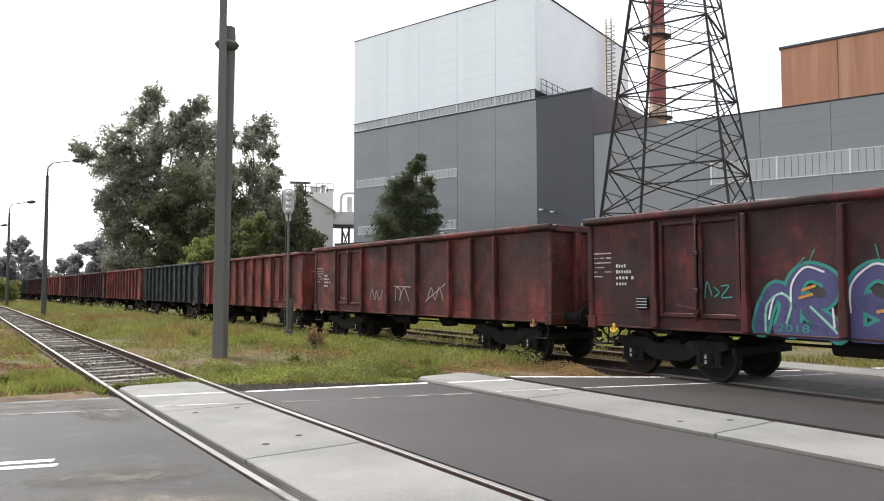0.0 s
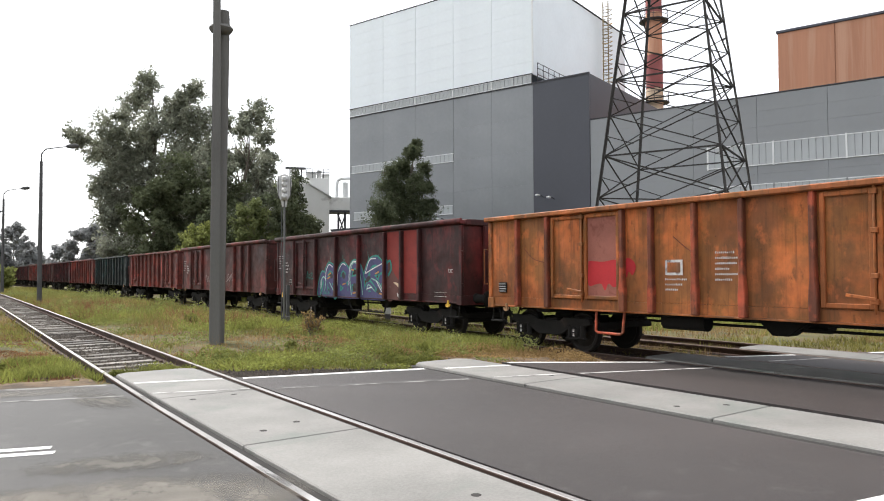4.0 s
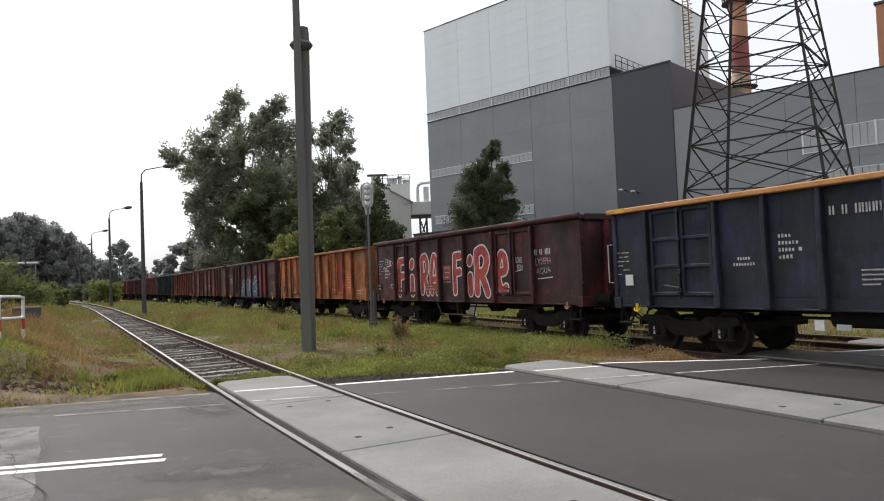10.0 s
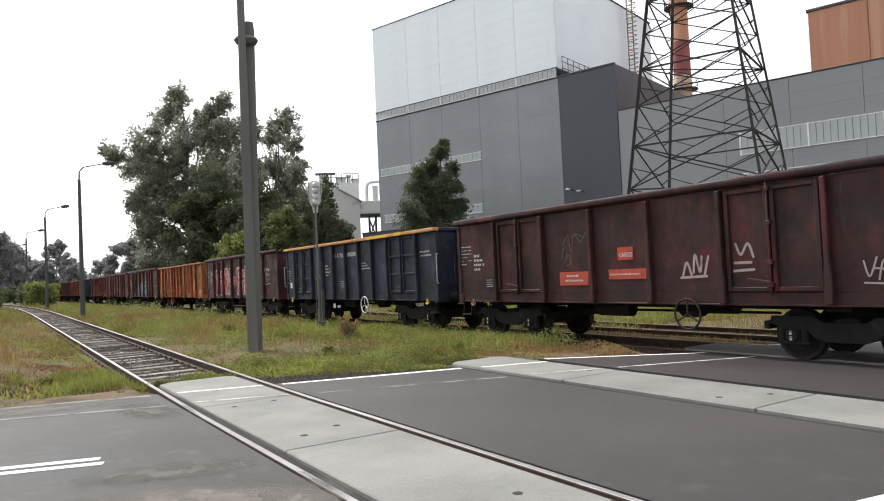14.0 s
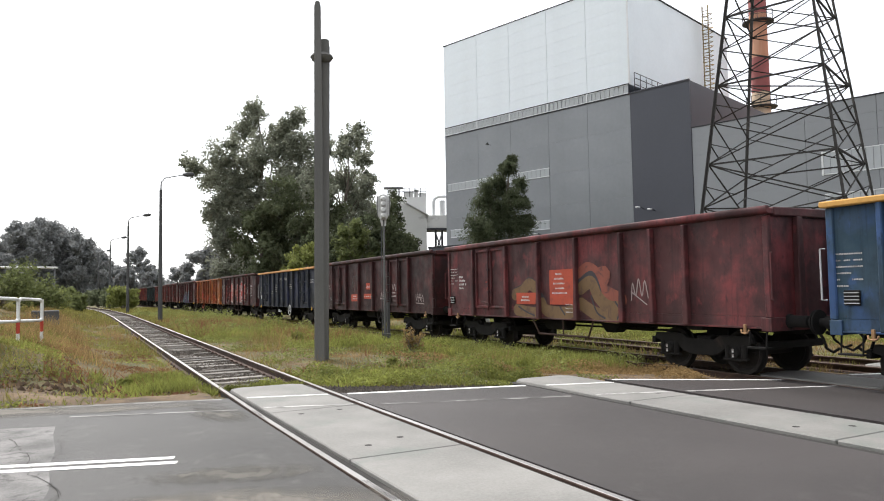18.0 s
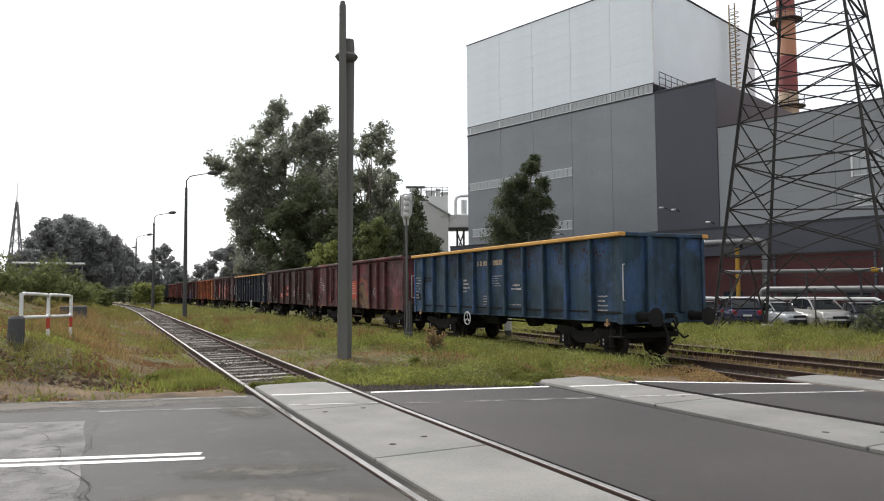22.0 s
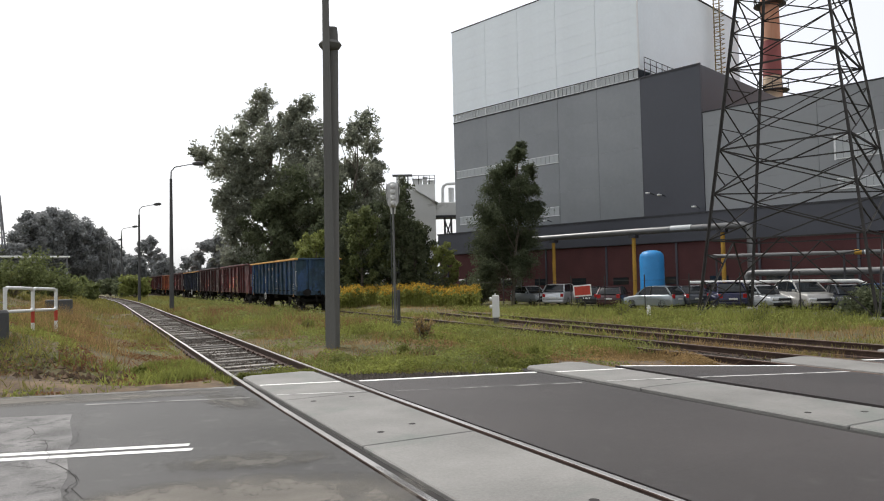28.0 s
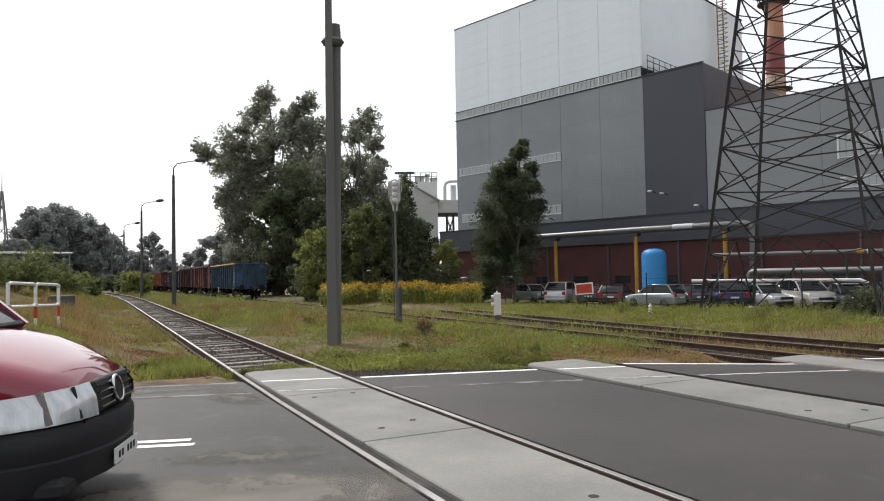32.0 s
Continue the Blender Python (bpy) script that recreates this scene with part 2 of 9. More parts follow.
# ---- materials of the ground ----
M_ASPHALT = mat("asphalt", (0.036, 0.0335, 0.032), 0.62, var=0.42, scale=0.5, fine=130, spec=0.38, bump=0.35, stain=(0.062, 0.058, 0.055), amount=0.4, stain_scale=5.0)
M_ASPHALT_NEW = mat("newer_dark_asphalt", (0.038, 0.0325, 0.031), 0.58, var=0.45, scale=0.35, fine=150, spec=0.38, bump=0.3, stain=(0.055, 0.049, 0.046), amount=0.4, stain_scale=6.0)
M_ASPHALT_OLD = mat("old_asphalt", (0.135, 0.13, 0.126), 0.75, var=0.6, scale=2.2, fine=45, bump=0.9, stain=(0.06, 0.058, 0.056), amount=0.42, stain_scale=5.0)
M_CONCRETE = mat("crossing_concrete", (0.19, 0.184, 0.172), 0.7, var=0.3, scale=0.9, fine=45, bump=0.4, stain=(0.15, 0.16, 0.145), amount=0.42, rand=0.08, stain_scale=0.7)
M_PAINT = mat("road_paint", (0.72, 0.71, 0.68), 0.7, var=0.12, scale=4, fine=60, bump=0.15, stain=(0.25, 0.24, 0.23), amount=0.22, stain_scale=6)
M_PAINT_WORN = mat("worn_road_paint", (0.5, 0.49, 0.47), 0.75, var=0.2, scale=4, fine=60, bump=0.15, stain=(0.16, 0.155, 0.15), amount=0.55, stain_scale=3)
M_PAINT_FAINT = mat("faint_road_paint", (0.22, 0.215, 0.205), 0.75, var=0.3, scale=4, fine=60, bump=0.15, stain=(0.08, 0.077, 0.074), amount=0.6, stain_scale=2.5)
M_SOIL = mat("soil_and_turf", (0.085, 0.082, 0.03), 0.95, var=0.75, scale=1.1, fine=14, bump=0.9, stain=(0.1, 0.066, 0.034), amount=0.55, stain_scale=0.8)
M_BARE = mat("bare_sandy_soil", (0.12, 0.082, 0.048), 0.95, var=0.6, scale=2.5, fine=14, bump=1.0, stain=(0.055, 0.04, 0.028), amount=0.5, stain_scale=2.2)
M_RAIL = mat("rail_head_steel", (0.55, 0.53, 0.51), 0.32, 0.9, var=0.15, scale=3, fine=60, bump=0.1)
M_DULLRAIL = mat("dull_brown_rail_head", (0.15, 0.11, 0.09), 0.5, 0.6, var=0.2, scale=3, fine=60, bump=0.1)
M_RUST = mat("rusty_rail_steel", (0.06, 0.037, 0.028), 0.8, 0.25, var=0.35, scale=3, fine=50, bump=0.3)
M_SLEEPER = mat("grey_sleeper", (0.17, 0.157, 0.14), 0.9, var=0.45, scale=2, fine=30, bump=0.6, rand=0.5, stain=(0.07, 0.058, 0.042), amount=0.5, stain_scale=2.5)
M_STONE = mat("ballast_stone", (0.075, 0.063, 0.052), 0.9, var=0.3, scale=6, fine=40, bump=0.4, island=0.45)
M_CLOD = mat("brown_clods", (0.1, 0.066, 0.04), 0.95, var=0.4, scale=6, fine=40, bump=0.5, island=0.5)
M_GAP = mat("dark_groove", (0.03, 0.028, 0.026), 0.95, var=0.3, bump=0.2)


def smooth_step(a, b, v):
    t = min(1.0, max(0.0, (v - a) / (b - a)))
    return t * t * (3 - 2 * t)


def bend_a(y):
    """Sideways run of the nearest track."""
    return 0.0125 * max(0.0, y - 9) - 0.0007 * max(0.0, y - 58) ** 2


def road_z(x):
    """Height of the carriageway, which dips towards the loaded track."""
    return -0.24 * min(1.0, max(0.0, (x - 8.4) / 3.8))


def ground_z(x, y):
    """Height of the land: level by the road, a bank on the left, falling away past the loaded track."""
    z = -0.1 + road_z(x)
    z -= 0.41 * smooth_step(17.5, 32, x)
    if y > 12.4:
        b = bend_a(y)
        z -= 0.16 * smooth_step(2.02, 2.32, x - b) * smooth_step(3.94, 3.64, x - b) * smooth_step(12.4, 13.2, y)
    if y > 9:
        z -= 0.1 * smooth_step(11.3, 12.0, x) * smooth_step(18.0, 17.3, x)
    left = smooth_step(1.5, -1.8, x) * smooth_step(11.8, 16.5, y)
    z += 0.9 * left
    z += 2.6 * smooth_step(-2.2, -8.5, x) * smooth_step(15, 27, y)
    return z


def road_far(x):
    """The far edge of the carriageway."""
    return 11.85 - 0.29 * x if x < 6.9 else 9.85 - 0.12 * (x - 6.9) if x < 13.9 else 9.01 - 0.45 * (x - 13.9)


# one sheet of land out to the horizon
def axis_steps(near, far, step):
    out, v = [], 0.0
    while v < far:
        out.append(v)
        v += step if v < near else step * (1 + (v - near) * 0.06)
    return out + [far]


def make_ground():
    xs = sorted({-v for v in axis_steps(12, 1500, 0.5)} | set(axis_steps(34, 1500, 0.35)))
    ys = sorted({-v for v in axis_steps(5, 1500, 1.5)} | set(axis_steps(60, 1900, 0.7)))
    vs = [(x, y, ground_z(x, y) + (0.05 * noise.noise((x * 0.7, y * 0.7, 0)) if road_far(x) + 0.6 < y < 90 and x < 40 else -0.06)) for y in ys for x in xs]
    w = len(xs)
    fs = [(j * w + i, j * w + i + 1, (j + 1) * w + i + 1, (j + 1) * w + i) for j in range(len(ys) - 1) for i in range(w - 1)]
    s = Shape().add(vs, fs)
    return solo("ground", s, M_SOIL, "dry grassy ground with bare sandy soil beside the road", "ground", kind="structure", smooth=60)


ground = make_ground()

# ---- road ----
road = thing("road", "grey asphalt road crossing several railway tracks", "road", kind="structure")
R1, R2, R3, R4 = (2.23, 3.73), (6.78, 8.24), (12.37, 13.87), (15.68, 17.12)
GAPS = [(R1[0] - 0.07, R1[1] + 0.07), (R2[0] - 0.07, R2[1] + 0.07), (R3[0] - 0.07, R3[1] + 0.07), (R4[0] - 0.07, R4[1] + 0.07)]
ROAD_NEAR = -7.0


def road_strip(x0, x1):
    n = max(2, int((x1 - x0) / 0.4))
    s = Shape()
    xs = [x0 + (x1 - x0) * i / n for i in range(n + 1)]
    edge = [road_far(x) + 0.06 * noise.noise((x * 1.3, 2, 0)) for x in xs]
    vs = [(x, e, road_z(x)) for x, e in zip(xs, edge)] + [(x, ROAD_NEAR, road_z(x)) for x in xs] + [(x, e + 0.02, -0.2 + road_z(x)) for x, e in zip(xs, edge)] + [(x, ROAD_NEAR, -0.2 + road_z(x)) for x in xs]
    k = n + 1
    fs = [(i, k + i, k + i + 1, i + 1) for i in range(n)] + [(i, i + 1, 2 * k + i + 1, 2 * k + i) for i in range(n)]
    fs += [(0, 2 * k, 3 * k, k), (n, k + n, 3 * k + n, 2 * k + n)]
    return s.add(vs, fs)


edges = [-90.0] + [v for g in GAPS for v in g] + [75.0]
for a, b in zip(edges[::2], edges[1::2]):
    part("carriageway", road_strip(a, b), M_ASPHALT if a < 0 else M_ASPHALT_NEW, road, smooth=0)


def strip_on_road(name, a, b, w, material, z=0.004, label=""):
    """A painted strip from a to b along the carriageway."""
    a, b = Vector((*a, 0)), Vector((*b, 0))
    d = (b - a).normalized()
    s = Vector((-d.y, d.x, 0)) * w / 2
    n = max(2, int((b - a).length / 0.25))
    vs = []
    for i in range(n + 1):
        p = a + (b - a) * i / n
        j = 0.12 * w * noise.noise((p.x * 5, p.y * 5, 3))
        h = z + road_z(p.x)
        vs += [(p.x + s.x * (1 + j), p.y + s.y * (1 + j), h), (p.x - s.x * (1 - j), p.y - s.y * (1 - j), h)]
    sh = Shape().add(vs, [(2 * i, 2 * i + 1, 2 * i + 3, 2 * i + 2) for i in range(n)])
    return part(name, sh, material, road, label, smooth=0)


for x0, x1 in ((-9.0, 2.05), (3.88, 6.7), (8.36, 12.25), (14.0, 15.55)):
    strip_on_road("edge_line", (x0, road_far(x0) - 0.12), (x1, road_far(x1) - 0.12), 0.13, M_PAINT if x0 > 0 else M_PAINT_FAINT)
for x0, x1, y0, y1 in ((0.0, 2.05, 10.72, 10.01), (3.88, 6.6, 9.38, 8.44), (8.36, 12.25, 7.84, 8.02), (14.0, 15.55, 7.9, 7.4)):
    strip_on_road("inner_line", (x0, y0), (x1, y1), 0.09, M_PAINT_WORN if x0 > 8 else M_PAINT_FAINT)
for off in (0.11, -0.11):
    strip_on_road("centre_line", (-16, 7.34 + off + 0.335 * 16.92), (0.92, 7.34 + off), 0.115, M_PAINT)
strip_on_road("near_line", (4.25, 2.42), (12.25, 0.9), 0.24, M_PAINT)
strip_on_road("edge_line", (17.3, 7.35), (26, 3.4), 0.14, M_PAINT)

# patched, cracked older surface on the left, and pale dust near the camera
def patch(name, pts, material, z):
    return part(name, Shape().add([(x, y, z) for x, y in pts], [tuple(range(len(pts)))]), material, road, smooth=0)


def ragged(x0, x1, y0, y1, slope, step=0.35, rough=0.25):
    """A patch outline with uneven edges."""
    n = int((x1 - x0) / step)
    m = int((y1 - y0) / step)
    out = [(x0 + i * step, y0 + slope * (x0 + i * step) + rough * noise.noise((i * 0.5, 1.0, y0))) for i in range(n)]
    out += [(x1 + rough * noise.noise((x1, i * 0.6, 4)), y0 + slope * x1 + i * step) for i in range(m)]
    out += [(x1 - i * step, y1 + slope * (x1 - i * step) + rough * noise.noise((i * 0.5, 9.0, y1))) for i in range(n)]
    return out + [(x0, y1 + slope * x0 - i * step) for i in range(m)]


patch("old_surface", ragged(-14, -0.15, 3.2, 10.0, -0.335, rough=0.12), M_ASPHALT_OLD, 0.002)


def drift_mat(name, col, level, scale):
    """Thin drifted sand: lies thick in places and lets the asphalt through in others, thinning out towards its rim."""
    m = mat(name, col, 0.95, var=0.35, scale=2.5, fine=90, bump=0.5)
    n, l = m.node_tree.nodes, m.node_tree.links
    tc, t, grad, add, r = n.new("ShaderNodeTexCoord"), n.new("ShaderNodeTexNoise"), n.new("ShaderNodeTexGradient"), n.new("ShaderNodeMath"), n.new("ShaderNodeMapRange")
    t.inputs["Scale"].default_value, t.inputs["Detail"].default_value, t.inputs["Roughness"].default_value = scale, 9.0, 0.68
    grad.gradient_type = "SPHERICAL"
    add.operation = "MULTIPLY"
    r.inputs["From Min"].default_value, r.inputs["From Max"].default_value = level, level + 0.2
    r.inputs["To Max"].default_value = 0.85
    size = n.new("ShaderNodeMapping")
    l.new(tc.outputs["Object"], grad.inputs["Vector"])
    size.inputs["Scale"].default_value = (3.0, 0.9, 1.0)
    l.new(tc.outputs["Object"], size.inputs["Vector"])
    l.new(size.outputs["Vector"], t.inputs["Vector"])
    root = n.new("ShaderNodeMath")
    root.operation = "POWER"
    root.inputs[1].default_value = 0.5
    l.new(grad.outputs["Fac"], root.inputs[0])
    l.new(t.outputs["Fac"], add.inputs[0])
    l.new(root.outputs["Value"], add.inputs[1])
    l.new(add.outputs["Value"], r.inputs["Value"])
    l.new(r.outputs["Result"], n["Principled BSDF"].inputs["Alpha"])
    return m


M_DRIFT = drift_mat("drifted_sand", (0.165, 0.152, 0.132), 0.2, 1.6)
M_DRIFT_THIN = drift_mat("thin_sand_film", (0.12, 0.113, 0.1), 0.28, 2.2)


def drift(x, y, half_x, half_y, turn, material, z=0.003):
    """A flat round drift, unit size in its own space and stretched over the road."""
    disc = Shape().add([(math.cos(k * math.pi / 18), math.sin(k * math.pi / 18), 0) for k in range(36)], [tuple(range(36))])
    return part("dust", disc, material, road, m=pose(x, y, z + road_z(x), 0, 0, turn) @ Matrix.Diagonal((half_x, half_y, 1, 1)), smooth=0)


drift(-3.0, 12.3, 6.5, 0.7, -17, M_DRIFT, 0.006)
drift(0.9, 5.4, 1.9, 0.85, -17, M_DRIFT)
drift(1.3, 6.5, 1.2, 0.5, -17, M_DRIFT_THIN, 0.005)
drift(-0.6, 4.6, 2.2, 0.8, -17, M_DRIFT_THIN, 0.0065)
drift(1.75, 9.9, 0.5, 1.3, 8, M_DRIFT_THIN)


def crack(pts, w):
    s = Shape()
    pts = [Vector((*p, 0.005)) for p in pts]
    vs = []
    for i, p in enumerate(pts):
        d = (pts[min(i + 1, len(pts) - 1)] - pts[max(i - 1, 0)]).normalized()
        q = Vector((-d.y, d.x, 0)) * w * (0.4 + 0.6 * random.random())
        vs += [p + q, p - q]
    return s.add(vs, [(2 * i, 2 * i + 1, 2 * i + 3, 2 * i + 2) for i in range(len(pts) - 1)])


rc = random.Random(5)
for x0, y0, x1, y1, w in ((-0.62, 9.4, 0.1, 5.6, 0.007), (-0.12, 7.0, -0.05, 5.0, 0.006), (0.0, 9.9, -0.1, 8.0, 0.005), (-0.5, 8.8, 0.0, 8.2, 0.004), (-0.9, 7.6, -0.3, 7.2, 0.004), (-0.4, 6.6, -0.1, 6.3, 0.004), (-1.2, 8.4, -0.4, 8.0, 0.004), (-0.75, 6.2, -0.3, 5.3, 0.005), (-1.6, 9.5, -0.7, 9.2, 0.01), (4.2, 4.2, 6.4, 4.4, 0.003), (0.4, 7.0, 1.9, 7.4, 0.003)):
    k = 16
    pts = [(x0 + (x1 - x0) * i / k + rc.uniform(-1, 1) * 0.07, y0 + (y1 - y0) * i / k + rc.uniform(-1, 1) * 0.07) for i in range(k + 1)]
    part("crack", crack(pts, 0.65 * w), M_GAP, road, smooth=0)

# ---- crossing slabs of concrete ----
def slab(x0, x1, y0, y1, cut=0.0):
    prof = [(x0, y0), (x1, y0), (x1, y1 - cut), (x1 - cut, y1), (x0 + cut, y1), (x0, y1 - cut)] if cut else [(x0, y0), (x1, y0), (x1, y1), (x0, y1)]
    return Shape().prism(prof, -0.2, 0.012, axis=2)


crossing = thing("crossing_deck", "pale concrete slabs between the rails of the level crossing", "crossing", kind="structure")
for x0, x1, joints in ((2.37, 3.6, (12.3, 9.45, 6.42, 3.45, 0.5, -2.5, -5.5)), (6.92, 8.1, (10.55, 7.55, 4.55, 1.55, -1.45, -4.45)), (12.51, 13.73, (9.95, 6.95, 3.95, 0.95, -2.05)), (15.82, 16.98, (9.75, 6.75, 3.75, 0.75, -2.25))):
    dz = road_z((x0 + x1) / 2)
    for i, (y1, y0) in enumerate(zip(joints, joints[1:])):
        part("slab", slab(x0, x1, y0 + 0.008, y1 - 0.008, 0.16 if i == 0 else 0.0), M_CONCRETE, crossing, bevel=0.012, m=Matrix.Translation((0, 0, dz)))
    part("groove", Shape().box(x0 - 0.13, x1 + 0.13, joints[-1], joints[0] - 0.05, -0.22 + dz, -0.03 + dz), M_GAP, crossing, smooth=0)
for x, y in ((2.75, 6.9), (3.2, 7.1), (2.7, 9.15), (3.25, 9.2), (2.75, 3.9), (3.2, 4.0), (7.2, 5.2), (7.8, 7.9), (7.3, 2.6), (7.75, 4.9)):
    part("lifting_hole", Shape().lathe([(0.045, 0.0), (0.04, 0.0135)], 10, pose(x, y, 0)), M_GAP, crossing, smooth=0)
for x0, x1, y in ((2.4, 3.58, 11.0), (6.95, 8.08, 9.55)):
    s = Shape().add([(x0, y + 0.05, 0.0165), (x0, y - 0.05, 0.0165), (x1, y - 0.4, 0.0165), (x1, y - 0.3, 0.0165)], [(0, 1, 2, 3)])
    part("edge_line", s, M_PAINT, crossing, smooth=0)
for x0, x1, y in ((2.4, 3.58, 9.92), (6.95, 8.08, 8.3)):
    s = Shape().add([(x0, y + 0.04, 0.0165), (x0, y - 0.04, 0.0165), (x1, y - 0.45, 0.0165), (x1, y - 0.37, 0.0165)], [(0, 1, 2, 3)])
    part("inner_line", s, M_PAINT_WORN, crossing, smooth=0)

# ---- railway tracks ----
RAIL_PROFILE = [(-0.07, -0.17), (0.07, -0.17), (0.07, -0.155), (0.012, -0.13), (0.01, -0.04), (0.036, -0.03), (0.036, -0.006), (0.028, 0.0), (-0.028, 0.0), (-0.036, -0.006), (-0.036, -0.03), (-0.01, -0.04), (-0.012, -0.13), (-0.07, -0.155)]


def ys_for(y0, y1):
    out, y = [], y0
    while y < y1:
        out.append(y)
        y += 2.0 if y < 40 else 6.0
    return out + [y1]


def rail(track, x, y0, y1, bend, polished, z=0.0, sink=0.0):
    path = [(x + bend(y), y, z - (sink * smooth_step(10.6, 13.0, y) if sink else 0.0)) for y in ys_for(y0, y1)]
    r = part("rail", Shape().sweep(RAIL_PROFILE, path), M_RUST, track, "rusty steel rail")
    part("running_surface", Shape().sweep([(-0.031, -0.004), (0.031, -0.004), (0.027, 0.003), (-0.027, 0.003)], path), polished, r, "worn bright rail head")


SLEEPER = Shape().prism([(-0.13, -0.3), (0.13, -0.3), (0.12, -0.165), (-0.12, -0.165)], -1.25, 1.25, axis=0).mesh("sleeper", 0.012)
CLIP = Shape().box(-0.14, 0.14, -0.07, 0.07, -0.17, -0.155).box(-0.12, -0.07, -0.03, 0.03, -0.16, -0.12).box(0.07, 0.12, -0.03, 0.03, -0.16, -0.12).mesh("clip", 0.005)


def make_track(label, rails, y0, y1, bend, polished, near_to, z=0.0, sink=0.0):
    t = thing("railway_track", label, "railway track", kind="structure")
    for x in rails:
        rail(t, x, -9, y1, bend, polished, z, sink)
    xc = (rails[0] + rails[1]) / 2
    rnd, y = random.Random(int(xc * 10)), y0
    far = Shape()
    while y < y1 - 1:
        m = pose(xc + bend(y) + rnd.uniform(-0.03, 0.03), y, z + rnd.uniform(-0.035, 0.0), rnd.uniform(-2, 2), rnd.uniform(-0.7, 0.7), rnd.uniform(-2.2, 2.2))
        if y < near_to:
            put("sleeper", SLEEPER, M_SLEEPER, t, m=m)
            for x in rails:
                put("rail_clip", CLIP, M_RUST, t, m=pose(x + bend(y), y, z))
        elif y < 110:
            far.box(-1.25, 1.25, -0.12, 0.12, -0.3, -0.165, m)
        y += 0.62
    tagged(part("far_sleepers", far, M_SLEEPER, t, smooth=0), kind="stuff")
    return t


track_near = make_track("bright-worn rails on grey sleepers in weeds", R1, 12.9, 260, bend_a, M_RAIL, 46)
track_mid = make_track("disused rusty track sunk in the grass", R2, 11.0, 60, lambda y: 0.0, M_RUST, 22, -0.06, 0.13)
track_train = make_track("worn rails carrying the freight train", R3, 10.4, 420, lambda y: 0.0, M_DULLRAIL, 34, -0.24)


def turnout(y):
    return 0.015 * max(0.0, y - 14) ** 1.5


track_branch = thing("railway_siding", "rusty siding rails joining the loaded track in weeds", "railway track", kind="structure")
for x in R4:
    rail(track_branch, x, -9, 34, turnout, M_DULLRAIL, -0.24)


def verge_strip(name, label, x0, x1, y_in, y_out, lift, material, wob):
    """A ragged strip of bare soil laid over the land."""
    vs, n, k = [], int((x1 - x0) / 0.3), 7
    for i in range(n + 1):
        x = x0 + (x1 - x0) * i / n
        a = y_in(x) + wob * noise.noise((x * 0.9, 1.3, 2))
        b = max(a + 0.15, y_out(x) + wob * 2.2 * noise.noise((x * 0.7, 4.1, 2)))
        for j in range(k):
            t = j / (k - 1)
            y = a + (b - a) * t
            vs.append((x, y, ground_z(x, y) + lift * math.sin(math.pi * min(1, t + 0.12)) + 0.03 * noise.noise((x * 2, y * 2, 5))))
    fs = [(i * k + j, (i + 1) * k + j, (i + 1) * k + j + 1, i * k + j + 1) for i in range(n) for j in range(k - 1)]
    return solo(name, Shape().add(vs, fs), material, label, "ground", kind="structure", smooth=60)


verge_strip("bare_soil", "bare brown soil along the edge of the asphalt", -9, 2.0, lambda x: road_far(x) + 0.0, lambda x: road_far(x) + 1.5, 0.09, M_BARE, 0.25)
verge_strip("bare_soil", "trodden dry soil beside the crossing slabs", 8.2, 12.0, lambda x: road_far(x) + 0.03, lambda x: road_far(x) + 2.2, 0.07, M_BARE, 0.2)
M_DARKBED = mat("dark_track_bed", (0.05, 0.04, 0.033), 0.9, var=0.4, scale=1.2, fine=25, bump=0.8, stain=(0.1, 0.075, 0.05), amount=0.35, stain_scale=0.6)


def track_bed(label, x0, x1, y0, y1, bend, z, material):
    """Low bank of ballast under a track."""
    ys = ys_for(y0, y1)
    vs = [(x + bend(y), y, z + dz) for y in ys for x, dz in ((x0 - 0.45, -0.25), (x0, 0), ((x0 + x1) / 2, 0.01), (x1, 0), (x1 + 0.45, -0.25))]
    fs = [(5 * i + j, 5 * i + j + 1, 5 * i + j + 6, 5 * i + j + 5) for i in range(len(ys) - 1) for j in range(4)]
    return solo("track_bed", Shape().add(vs, fs), material, label, "ballast", kind="structure")


track_bed("dark grey-brown ballast bed with weeds", 2.34, 3.62, 12.5, 250, bend_a, -0.21, M_STONE)
track_bed("black-brown ballast bed under the train", 11.75, 14.5, 9.3, 400, lambda y: 0.0, -0.44, M_DARKBED)
track_bed("brown ballast bed of the siding", 15.1, 17.7, 8.6, 36, turnout, -0.44, M_DARKBED)

# ---- industrial buildings along one facade line ----
P0, FAC = Vector((41.11, 43.71, 0)), pose(41.11, 43.71, 0, 0, 0, 17.3)   # local +y runs away along the facade, local +x behind it
BASE_Z = -0.8
M_CLAD_LIGHT = mat("light_grey_cladding", (0.74, 0.785, 0.81), 0.42, 0.15, var=0.05, scale=0.3, fine=3, bump=0.05)
M_CLAD_MID = mat("mid_grey_cladding", (0.23, 0.24, 0.25), 0.42, 0.3, var=0.1, scale=0.3, fine=3, bump=0.05)
M_CLAD_DARK = mat("anthracite_cladding", (0.07, 0.073, 0.087), 0.45, 0.15, var=0.06, scale=0.3, fine=3, bump=0.05)
M_CLAD_HALL = mat("hall_grey_cladding", (0.26, 0.27, 0.28), 0.55, 0.15, var=0.05, scale=0.3, fine=3, bump=0.05)
M_BRICK = mat("dark_red_brick", (0.085, 0.032, 0.032), 0.85, var=0.2, scale=0.6, fine=12, bump=0.3, rand=0.12)
